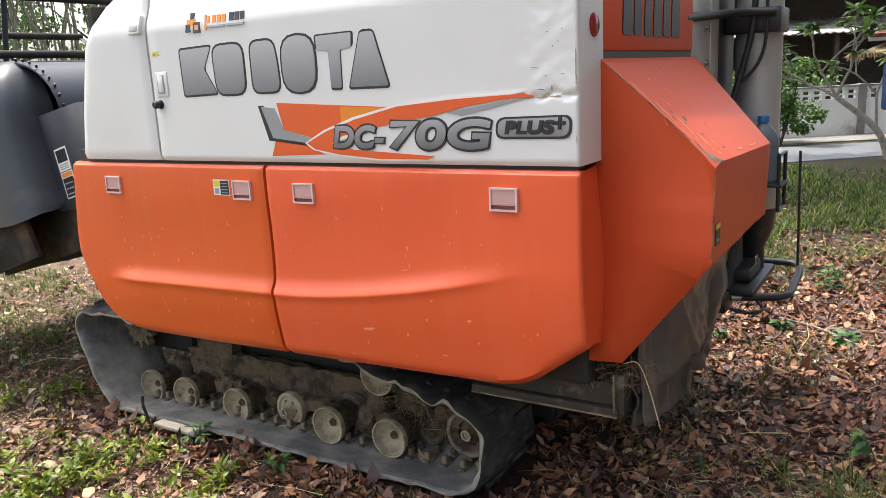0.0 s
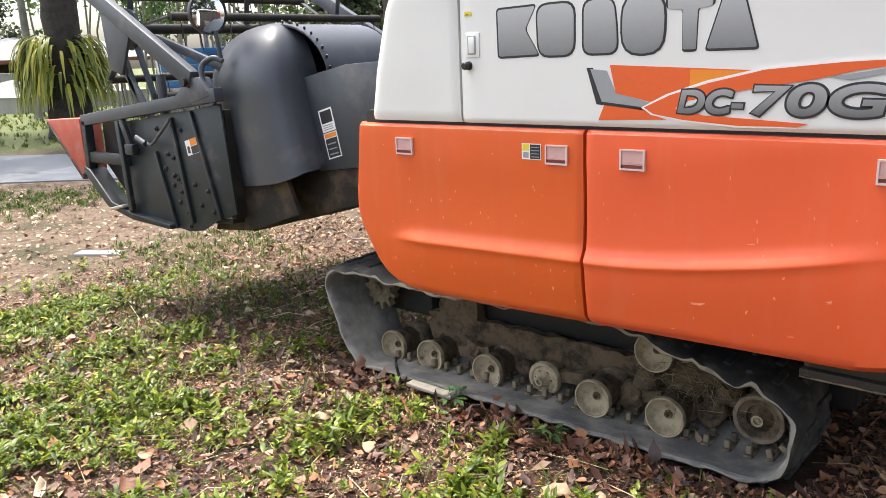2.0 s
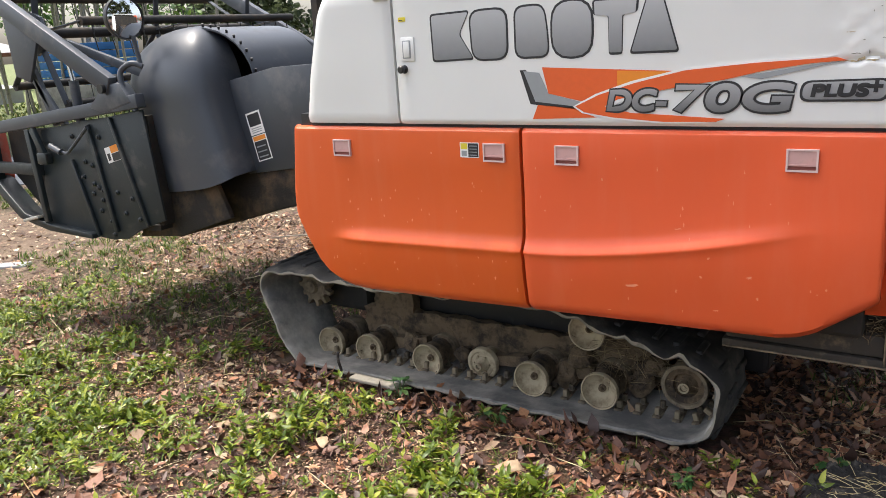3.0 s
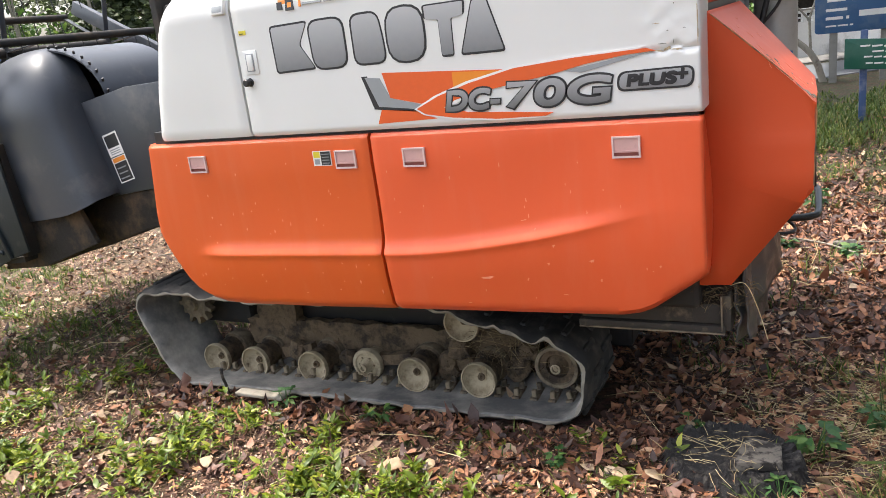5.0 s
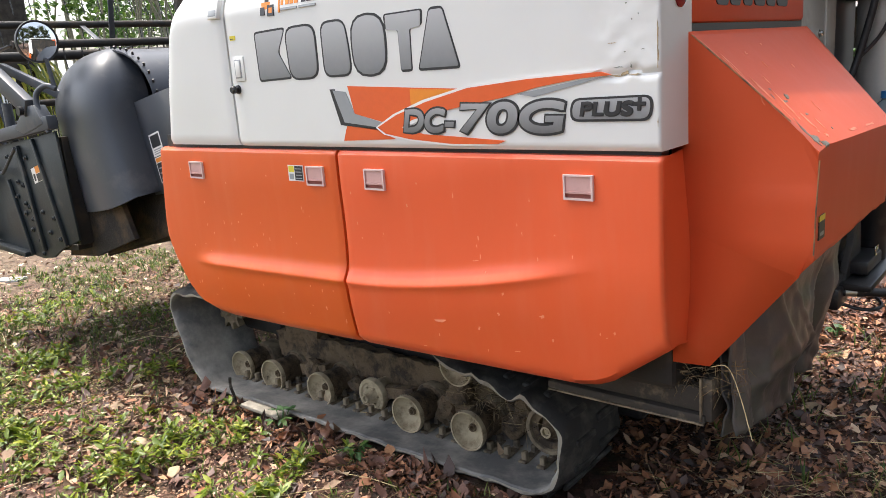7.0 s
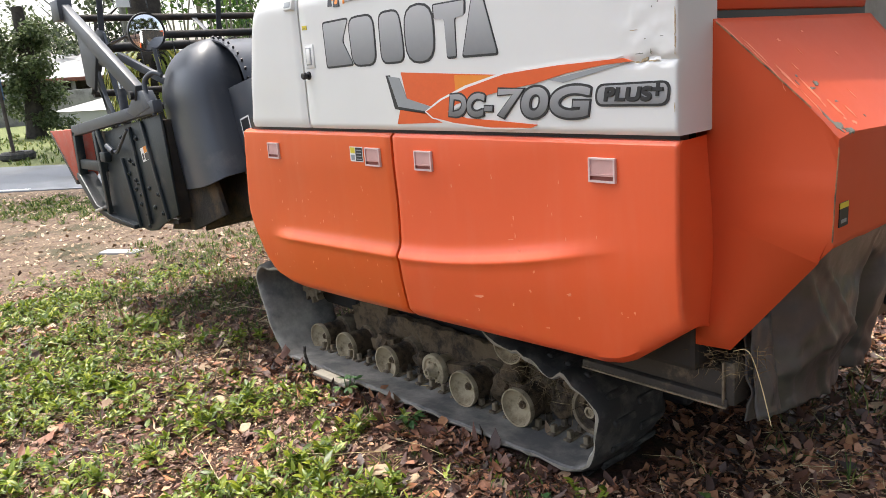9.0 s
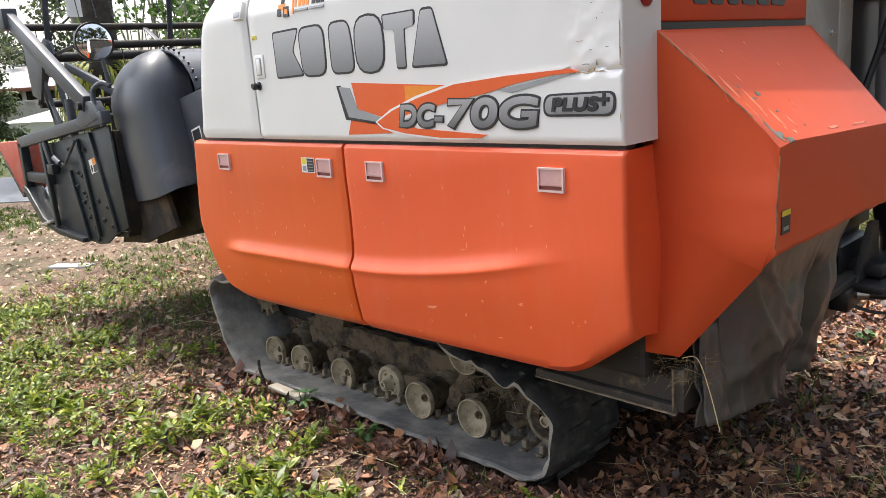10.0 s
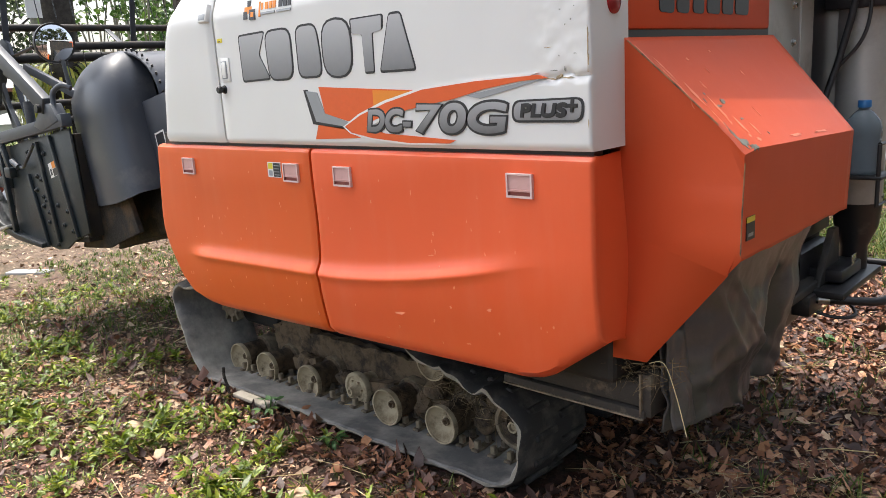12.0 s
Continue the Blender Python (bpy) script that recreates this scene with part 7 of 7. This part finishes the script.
def build_frangipani():
    rng = np.random.default_rng(8)
    x, y = -0.58, 14.6
    tr = thing("frangipani_tree", (x, y, 0), "young bare-branched frangipani with white flowers", "tree")
    tips = []

    def grow(a, d, length, r, depth):
        e = a + d * length
        part("branch", tube([a, a.lerp(e, 0.5) + Vector((0, 0, 0.02)), e], r, 8, True, False, [r, r * 0.85, r * 0.75]), PALE_BARK, tr)
        if depth == 0:
            tips.append((e, d))
            return
        for k in range(2 if depth > 1 else 2):
            q = (d + Vector((rng.normal(0, 0.55), rng.normal(0, 0.5), rng.uniform(-0.05, 0.5)))).normalized()
            grow(e, q, length * rng.uniform(0.65, 0.9), r * 0.72, depth - 1)

    base = Vector((x, y, 0))
    elbow = Vector((x - 0.20, y, 0.51))
    mid = Vector((x - 0.80, y, 1.03))
    part("trunk", tube(arc_path([base, elbow, mid], 5), 0.05, 10, True, False, [0.062 - 0.002 * k for k in range(11)]), PALE_BARK, tr)
    grow(elbow, Vector((-0.05, 0.1, 0.95)).normalized(), 0.55, 0.026, 2)
    for d in ((-0.85, 0.1, 0.42), (-0.45, -0.2, 0.8), (0.35, 0.1, 0.85)):
        grow(mid, Vector(d).normalized(), 0.48, 0.026, 3)
    at, yaw, pit = [], [], []
    for e, d in tips:
        for k in range(9):
            at.append(tuple(e))
            yaw.append(rng.uniform(0, 6.28))
            pit.append(rng.uniform(-0.2, 0.9))
    n = len(at)
    v, t = leaves(rng, np.array(at), rng.uniform(0.16, 0.30, n), np.full(n, 0.55), np.array(yaw), np.array(pit), rng.uniform(-0.4, 0.4, n), rng.uniform(0.1, 0.5, n))
    many_mesh("foliage", v, t, BUSH, tr, "tufts of long green leaves")
    fl = [tips[k][0] + Vector((rng.normal(0, 0.04), rng.normal(0, 0.04), 0.08)) for k in range(0, len(tips), 4) for _ in range(5)]
    n = len(fl) * 5
    at = np.repeat(np.array([tuple(p) for p in fl]), 5, 0)
    v, t = leaves(rng, at, np.full(n, 0.045), np.full(n, 0.9), np.tile(np.arange(5) * 1.257, len(fl)), np.full(n, 0.4), np.zeros(n), np.zeros(n))
    many_mesh("flowers", v, t, FLOWER, tr, "small white flowers")


build_frangipani()


def build_signs():
    """Two painted boards on posts by the path."""
    def board(name, x0, x1, y, z0, z1, mat, rows, label, tilt, slope):
        b = plate(rounded([(x0, z0), (x1, z0 + slope), (x1, z1 + slope), (x0, z1)], 0.06 if mat is SIGN_BLUE else 0.005), y - 0.02, y + 0.02, 0.003)
        rnd = random.Random(int(x0 * 100))
        sg = thing(name, ((x0 + x1) / 2, y, 0), label, "sign")
        bd = part("board", b, mat, sg)
        for z, h, a, c in rows:
            x = a
            while x < c:
                w = rnd.uniform(2.0, 4.5) * h
                f = (x - x0) / (x1 - x0)
                zz = z + slope * f
                part("lettering_bar", block(x, min(c, x + w), y - 0.0235, y - 0.018, zz, zz + h * 0.62, 0.0), WHITE_PRINT, bd, "", False)
                x += w + 0.6 * h
        return sg

    g = board("green_sign", -0.34, 0.32, 10.05, 0.68, 1.02, SIGN_GREEN, [(0.93, 0.030, -0.18, 0.28), (0.87, 0.028, -0.06, 0.20), (0.81, 0.028, -0.14, 0.27), (0.74, 0.026, -0.12, 0.24)], "tilted green board with lines of white writing on blue posts", 0, -0.05)
    for x, w in ((-0.14, 0.075), (0.30, 0.075)):
        part("post", block(x - w / 2, x + w / 2, 10.08, 10.15, -0.1, 1.95 if x > 0 else 1.1, 0.006), POST_BLUE, g, "chipped blue wooden post")
    bsg = board("blue_sign", -0.72, 0.47, 14.35, 0.82, 1.54, SIGN_BLUE, [(1.31, 0.12, -0.54, 0.35), (1.05, 0.15, -0.08, 0.42), (1.03, 0.075, -0.56, -0.22), (0.92, 0.040, -0.56, -0.16), (1.16, 0.07, -0.56, -0.25)], "blue painted board with white writing on grey posts", 0, 0.0)
    for x in (-0.44, 0.30):
        part("post", block(x - 0.06, x + 0.06, 14.38, 14.50, -0.1, 1.6, 0.006), CONCRETE, bsg, "pale concrete post")


build_signs()

# ---------------------------------------------------------------- litter and low plants
rng = np.random.default_rng(3)


def patch(x, y, s, seed):
    """Soft patches over the ground, 0 to 1."""
    out = np.zeros(len(x))
    r = np.random.default_rng(seed)
    for k in range(9):
        a = r.uniform(0, 6.28)
        f = s * r.uniform(0.6, 2.2)
        out += np.sin(f * (x * np.cos(a) + y * np.sin(a)) + r.uniform(0, 6.28))
    return 0.5 + out / 7.0


def scatter(n, x0, x1, y0, y1):
    x, y = rng.uniform(x0, x1, n), rng.uniform(y0, y1, n)
    return x, y


def herb_amount(x, y):
    """Where the low green plants grow thick: before the machine on the near side, thinning towards its rear."""
    a = np.clip((-0.7 - x) / 0.9, 0, 1) * np.clip((2.55 - y) / 0.25, 0, 1)
    strip = np.clip((-3.6 - x) / 0.5, 0, 1) * np.clip((3.4 - y) / 0.8, 0, 1) * 0.55
    return np.maximum(a, strip) * np.clip((x + 7.5) / 1.5, 0.15, 1)


def dry_leaves():
    x, y = scatter(66000, -6.5, 1.6, 0.0, 7.4)
    keep = rng.random(len(x)) < np.where(x > -2.6, 1.0, np.where(y < 2.7, 0.85, np.where(x < -3.6, 0.35, 0.6)))
    x, y = x[keep], y[keep]
    x2, y2 = scatter(30000, -1.8, 1.4, 2.0, 6.3)
    x3, y3 = scatter(13000, -2.2, 2.4, 5.8, 12.0)
    x, y = np.concatenate([x, x2, x3]), np.concatenate([y, y2, y3])
    # thinner litter on the ground walked over, fading out all round
    x4, y4 = scatter(60000, -8.0, 5.0, -5.0, 9.0)
    inner = (x4 > -6.3) & (x4 < 1.4) & (y4 > 0.2) & (y4 < 7.0)
    far_off = np.maximum(0, np.maximum(np.maximum(-6.3 - x4, x4 - 1.4), 0.2 - y4))
    sparse = ~inner & (rng.random(len(x4)) < 0.75 * np.exp(-far_off / 0.45) + 0.2 * np.exp(-far_off / 2.2))
    x, y = np.concatenate([x, x4[sparse]]), np.concatenate([y, y4[sparse]])
    off = ~((x > -3.9) & (x < -1.36) & (y > 2.50) & (y < 3.1))
    # leaves drifted against the belt
    x5, y5 = scatter(2600, -3.75, -1.35, 2.34, 2.57)
    x, y = np.concatenate([x[off], x5]), np.concatenate([y[off], y5])
    n = len(x)
    big = rng.random(n) ** 1.9
    length = 0.013 + 0.062 * big
    lift = rng.uniform(0.0, 0.022, n)
    at = np.stack([x, y, ground_z(x, y) + 0.004 + lift], -1)
    v, t = leaves(rng, at, length, rng.uniform(0.35, 1.15, n), rng.uniform(0, 6.28, n), rng.normal(0.05, 0.20, n), rng.normal(0, 0.38, n), rng.normal(0.0, 0.45, n), 0.09)
    v[:, 2] = np.maximum(v[:, 2], ground_z(v[:, 0], v[:, 1]) + 0.002)
    many_mesh("leaf_litter", v, t, DRY, None, "thick litter of dry reddish brown leaves", "leaf litter")


def pale_leaves():
    x, y = scatter(15000, -16.0, -3.0, 1.5, 13.0)
    near_lane = y < 3.3 + 0.82 * (x + 14.3)
    x, y = x[near_lane], y[near_lane]
    m = len(x)
    x2, y2 = scatter(420, -5.5, 1.8, 0.2, 4.8)
    x, y = np.concatenate([x, x2]), np.concatenate([y, y2])
    n = len(x)
    length = np.where(np.arange(n) < m, rng.uniform(0.018, 0.065, n), rng.uniform(0.04, 0.10, n))
    at = np.stack([x, y, ground_z(x, y) + rng.uniform(0.006, 0.03, n)], -1)
    v, t = leaves(rng, at, length, rng.uniform(0.7, 1.3, n), rng.uniform(0, 6.28, n), rng.normal(0.05, 0.18, n), rng.normal(0, 0.35, n), rng.normal(0.05, 0.35, n), 0.09)
    v[:, 2] = np.maximum(v[:, 2], ground_z(v[:, 0], v[:, 1]) + 0.003)
    many_mesh("pale_leaf_litter", v, t, PALE, None, "scattered pale bleached leaves", "leaf litter")


def crumbs():
    x, y = scatter(270000, -7.0, 1.8, -0.4, 5.4)
    want = np.clip((y + 0.4) / 0.9, 0, 1) * np.clip((1.8 - x) / 0.8, 0, 1) * np.where(x < -3.4, 1.0, np.where(x > -1.5, 0.9, np.where(y < 3.0, 0.95, 0.35))) * np.clip(0.35 + 0.9 * patch(x, y, 3.0, 41), 0.1, 1)
    keep = (rng.random(len(x)) < want) & ~((x > -3.9) & (x < -1.36) & (y > 2.50) & (y < 3.1))
    x, y = x[keep], y[keep]
    n = len(x)
    at = np.stack([x, y, ground_z(x, y) + rng.uniform(0.002, 0.014, n)], -1)
    yaw, ln, wd, up = rng.uniform(0, 6.28, n), rng.uniform(0.006, 0.030, n), rng.uniform(0.002, 0.007, n), rng.normal(0.0, 0.006, n)
    d = np.stack([np.cos(yaw) * ln, np.sin(yaw) * ln, up], -1)
    q = np.stack([-np.sin(yaw) * wd, np.cos(yaw) * wd, rng.normal(0.0, 0.002, n)], -1)
    v = np.stack([at - 0.3 * q, at + d * 0.5 - q, at + d, at + d * 0.45 + q * 0.8 + np.array([0, 0, 0.002])], 1).reshape(-1, 3)
    t = (np.array([(0, 1, 3), (1, 2, 3)])[None] + 4 * np.arange(n)[:, None, None]).reshape(-1, 3)
    many_mesh("leaf_crumbs", v, t, CRUMB, None, "fine tan crumbs of dry leaves and straw", "leaf litter")


def herbs():
    x, y = scatter(44000, -7.5, 0.4, -1.2, 3.8)
    want = np.clip((y + 1.2) / 1.4, 0, 1) * herb_amount(x, y) * np.clip((0.5 * patch(x, y, 2.6, 7) + 0.5 * patch(x, y, 7.0, 17) - 0.44) * 4.0, 0.05, 1)
    keep = rng.random(len(x)) < want * 0.48
    x, y = x[keep], y[keep]
    n = len(x)
    k = rng.integers(7, 14, n)
    idx = np.repeat(np.arange(n), k)
    m = len(idx)
    tall = rng.uniform(0.025, 0.095, n)
    u = rng.random(m)
    yaw = rng.uniform(0, 6.28, m)
    sway = rng.normal(0, 0.25, (n, 2))
    h = tall[idx] * (0.25 + 0.75 * u)
    at = np.stack([x[idx] + sway[idx, 0] * h + 0.008 * np.cos(yaw), y[idx] + sway[idx, 1] * h + 0.008 * np.sin(yaw), ground_z(x[idx], y[idx]) + 0.006 + h], -1)
    length = rng.uniform(0.026, 0.058, m) * (0.6 + 0.8 * rng.random(n) ** 2)[idx]
    v, t = leaves(rng, at, length, rng.uniform(0.42, 0.68, m), yaw, 0.15 + 0.8 * u + rng.normal(0, 0.2, m), rng.normal(0, 0.25, m), rng.uniform(0.1, 0.5, m))
    many_mesh("low_herbs", v, t, HERB, None, "patches of low bright green broad-leaved herbs", "weeds")


def grass():
    at, ln, wd, yw, le = [], [], [], [], []

    def tufts(n, x0, x1, y0, y1, lo, hi, per, amount):
        x, y = scatter(n, x0, x1, y0, y1)
        keep = rng.random(n) < amount(x, y)
        x, y = x[keep], y[keep]
        for cx, cy in zip(x, y):
            q = rng.integers(per // 2, per)
            s = rng.uniform(0.7, 1.2)
            px, py = cx + rng.normal(0, 0.022, q), cy + rng.normal(0, 0.022, q)
            at.append(np.stack([px, py, ground_z(px, py)], -1))
            ln.append(rng.uniform(lo, hi, q) * s)
            wd.append(rng.uniform(0.004, 0.008, q) * (1 + 8 * max(0, np.hypot(cx, cy) - 6) / 40))
            yw.append(rng.uniform(0, 6.28, q))
            le.append(rng.uniform(0.3, 1.35, q))

    # behind and to the rear of the machine
    tufts(8000, -2.4, 2.2, 5.4, 13.0, 0.05, 0.17, 17, lambda x, y: np.clip((y - 5.4) / 2.2, 0.1, 1) * np.clip((patch(x, y, 1.8, 4) - 0.25) * 2.6, 0.12, 1))
    tufts(420, -1.2, 2.6, 2.0, 5.4, 0.05, 0.16, 10, lambda x, y: np.clip((patch(x, y, 2.2, 9) - 0.45) * 3, 0, 1))
    tufts(650, -0.75, 0.55, 2.1, 3.4, 0.05, 0.15, 11, lambda x, y: np.clip((patch(x, y, 2.4, 31) - 0.2) * 2, 0.1, 1))
    # ahead of the machine and beyond
    tufts(6000, -13.0, -3.4, 1.0, 8.0, 0.03, 0.085, 20, lambda x, y: np.clip((patch(x, y, 0.9, 12) - 0.60) * 5, 0, 1) * (y < 3.3 + 0.82 * (x + 14.3)))
    tufts(1700, -34.0, -19.0, 3.0, 22.0, 0.06, 0.18, 12, lambda x, y: np.ones(len(x)))
    tufts(500, -8.0, 4.0, -5.0, 1.0, 0.04, 0.12, 9, lambda x, y: np.clip((patch(x, y, 1.3, 23) - 0.4) * 3, 0, 1))
    tufts(2200, -6.5, -1.0, 0.2, 2.5, 0.03, 0.085, 9, lambda x, y: np.full(len(x), 0.4))
    v, t = blades(rng, np.concatenate(at), np.concatenate(ln), np.concatenate(wd), np.concatenate(yw), np.concatenate(le))
    many_mesh("grass", v, t, GRASS, None, "tufts of green and yellowing grass", "grass")


def straw():
    n = 1100
    x, y = rng.normal(-0.28, 0.34, n), rng.normal(2.80, 0.30, n)
    keep = (x > -1.2) & (y > 2.0)
    x, y = x[keep], y[keep]
    n = len(x)
    at = np.stack([x, y, ground_z(x, y) + rng.uniform(0.012, 0.05, n)], -1)
    v, t = sticks(rng, at, rng.uniform(0.03, 0.16, n), np.full(n, 0.0011), rng.uniform(0, 6.28, n), rng.normal(0.05, 0.22, n))
    n = 500
    x, y = scatter(n, -6.0, 2.0, 0.3, 6.0)
    at = np.stack([x, y, ground_z(x, y) + rng.uniform(0.012, 0.03, n)], -1)
    v2, t2 = sticks(rng, at, rng.uniform(0.08, 0.35, n), rng.uniform(0.001, 0.003, n), rng.uniform(0, 6.28, n), rng.normal(0.02, 0.10, n))
    many_mesh("straw_litter", np.concatenate([v, v2]), np.concatenate([t, t2 + len(v)]), STRAW, None, "scattered straw and thin twigs", "straw")


def weed(name, x, y, h, n, leaf, wide, mat, seed, label):
    r = np.random.default_rng(seed)
    w = thing(name, (x, y, 0.01), label, "weed", "weeds in the leaf litter")
    g = float(ground_z(np.array(x), np.array(y)))
    b = bmesh.new()
    ends = []
    for k in range(n):
        a = r.uniform(0, 6.28)
        e = Vector((x + h * 0.55 * math.cos(a) * r.uniform(0.4, 1), y + h * 0.55 * math.sin(a) * r.uniform(0.4, 1), g + h * r.uniform(0.4, 1.0)))
        join(b, tube([(x, y, g - 0.01), Vector((x, y, g)).lerp(e, 0.5) + Vector((0, 0, h * 0.1)), e], 0.0022, 5))
        ends.append((e, a))
    part("stem", b, WEED, w)
    m = len(ends) * 3
    at = np.repeat(np.array([tuple(e) for e, _ in ends]), 3, 0)
    yaw = np.repeat(np.array([a for _, a in ends]) - 1.57, 3) + np.tile([-0.9, 0, 0.9], len(ends))
    v, t = leaves(r, at, r.uniform(0.8, 1.2, m) * leaf, np.full(m, wide), yaw, r.uniform(-0.2, 0.4, m), r.normal(0, 0.2, m), r.uniform(0.1, 0.4, m))
    many_mesh("weed_leaves", v, t, mat, w, "green leaves")


dry_leaves()
pale_leaves()
crumbs()
herbs()
grass()
straw()
for k, (x, y, h, n, leaf, wide) in enumerate(((-0.52, 2.55, 0.13, 12, 0.055, 0.9), (-0.98, 2.62, 0.08, 8, 0.05, 0.9), (-0.62, 2.22, 0.09, 7, 0.04, 0.6), (-0.30, 2.85, 0.10, 8, 0.05, 0.8), (-0.10, 3.55, 0.14, 9, 0.06, 0.8),
                                               (0.02, 4.55, 0.16, 9, 0.06, 0.8), (-0.72, 5.2, 0.07, 8, 0.06, 0.9), (-0.35, 5.05, 0.08, 8, 0.06, 0.9), (-0.25, 2.25, 0.16, 6, 0.13, 0.7), (0.05, 3.1, 0.12, 9, 0.05, 0.9),
                                               (-0.60, 6.3, 0.16, 9, 0.07, 0.9), (0.12, 5.6, 0.26, 10, 0.10, 0.8), (-1.02, 4.9, 0.06, 6, 0.045, 0.9), (-2.95, 2.50, 0.10, 7, 0.05, 0.7), (-2.35, 2.42, 0.09, 7, 0.05, 0.7), (-1.45, 2.28, 0.06, 6, 0.04, 0.9))):
    weed("weed_plant", x, y, h, n, leaf, wide, WEED if k != 8 else HERB, 200 + k, "small broad-leaved weed in the leaf litter")


def fallen(name, x, y, length, yaw, mat, label, wide=0.8, pitch=0.12, lift=0.03, seed=0):
    """One large fallen leaf or chip of wood."""
    r = np.random.default_rng(seed)
    one = np.ones(1)
    v, t = leaves(r, np.array([[x, y, float(ground_z(np.array(x), np.array(y))) + lift]]), one * length, one * wide, one * yaw, one * pitch, one * 0.15, one * 0.1)
    v[:, 2] = np.maximum(v[:, 2], ground_z(v[:, 0], v[:, 1]) + 0.008)
    ob = many_mesh(name, v, t, mat, None, label, "leaf", "")
    mod = ob.modifiers.new("thickness", 'SOLIDIFY')
    mod.thickness = 0.0015
    ob["group"] = "fallen leaves"


for k, (x, y, l, yaw, m) in enumerate(((-1.16, 2.17, 0.10, 0.4, PALE), (-1.28, 2.23, 0.07, 1.2, PALE), (-3.60, 1.25, 0.10, 1.5, PALE), (-3.30, 1.86, 0.07, 2.4, PALE), (-2.92, 1.88, 0.10, 0.8, PALE), (-3.28, 2.0, 0.11, 2.2, PALE),
                                       (-2.02, 2.06, 0.12, 1.9, PALE), (-1.90, 2.05, 0.09, 0.5, PALE), (-2.3, 1.75, 0.10, 2.0, PALE), (-0.62, 2.60, 0.12, 0.2, DRY), (-0.45, 2.35, 0.09, 2.6, DRY), (-2.62, 2.50, 0.10, 0.9, DRY), (-2.52, 2.47, 0.10, 2.1, DRY), (-1.02, 2.2, 0.09, 1.0, PALE))):
    fallen("fallen_leaf", x, y, l, yaw, m, "large curled fallen leaf, dry and pale" if m is PALE else "large curled fallen leaf, dry and reddish brown", 0.9, 0.15, 0.035, k)
chip_ob = part("wood_chip", block(-0.46, -0.30, 5.19, 5.30, 0.02, 0.06, 0.012, None, Matrix.Translation((-0.38, 5.25, 0)) @ Matrix.Rotation(0.3, 4, 'Z') @ Matrix.Translation((0.38, -5.25, 0))), STUMP_TOP)
tagged(chip_ob, "pale split piece of wood lying on leaves", "wood")
plank_ob = part("ground_plank", block(-3.28, -2.98, 2.50, 2.56, 0.012, 0.032, 0.006), PALE_BARK)
tagged(plank_ob, "pale strip of wood lying along the track", "wood")
stick_ob = part("dead_twig", tube(arc_path([(-3.34, 2.52, 0.01), (-3.335, 2.51, 0.06), (-3.34, 2.50, 0.12), (-3.335, 2.50, 0.165)]), 0.008, 7), CHAR)
tagged(stick_ob, "short dark stick standing in the ground", "stick")
for k, (a, b2) in enumerate((((-0.80, 5.4), (-0.20, 4.9)), ((-0.3, 5.3), (0.2, 5.05)), ((-5.9, 4.6), (-5.3, 4.8)))):
    o = part("twig", tube(arc_path([(a[0], a[1], 0.045), ((a[0] + b2[0]) / 2, (a[1] + b2[1]) / 2 + 0.05, 0.06), (b2[0], b2[1], 0.045)]), 0.007, 6), PALE_BARK)
    tagged(o, "pale dry twig lying on the leaves", "twig", "twigs on the ground")
slab_ob = part("flat_stone", block(-7.85, -7.40, 2.98, 3.12, 0.0, 0.035, 0.012, None, Matrix.Translation((-7.62, 3.05, 0)) @ Matrix.Rotation(0.55, 4, 'Z') @ Matrix.Translation((7.62, -3.05, 0))), WHITE_ROOF)
tagged(slab_ob, "pale flat stone on bare soil", "stone")
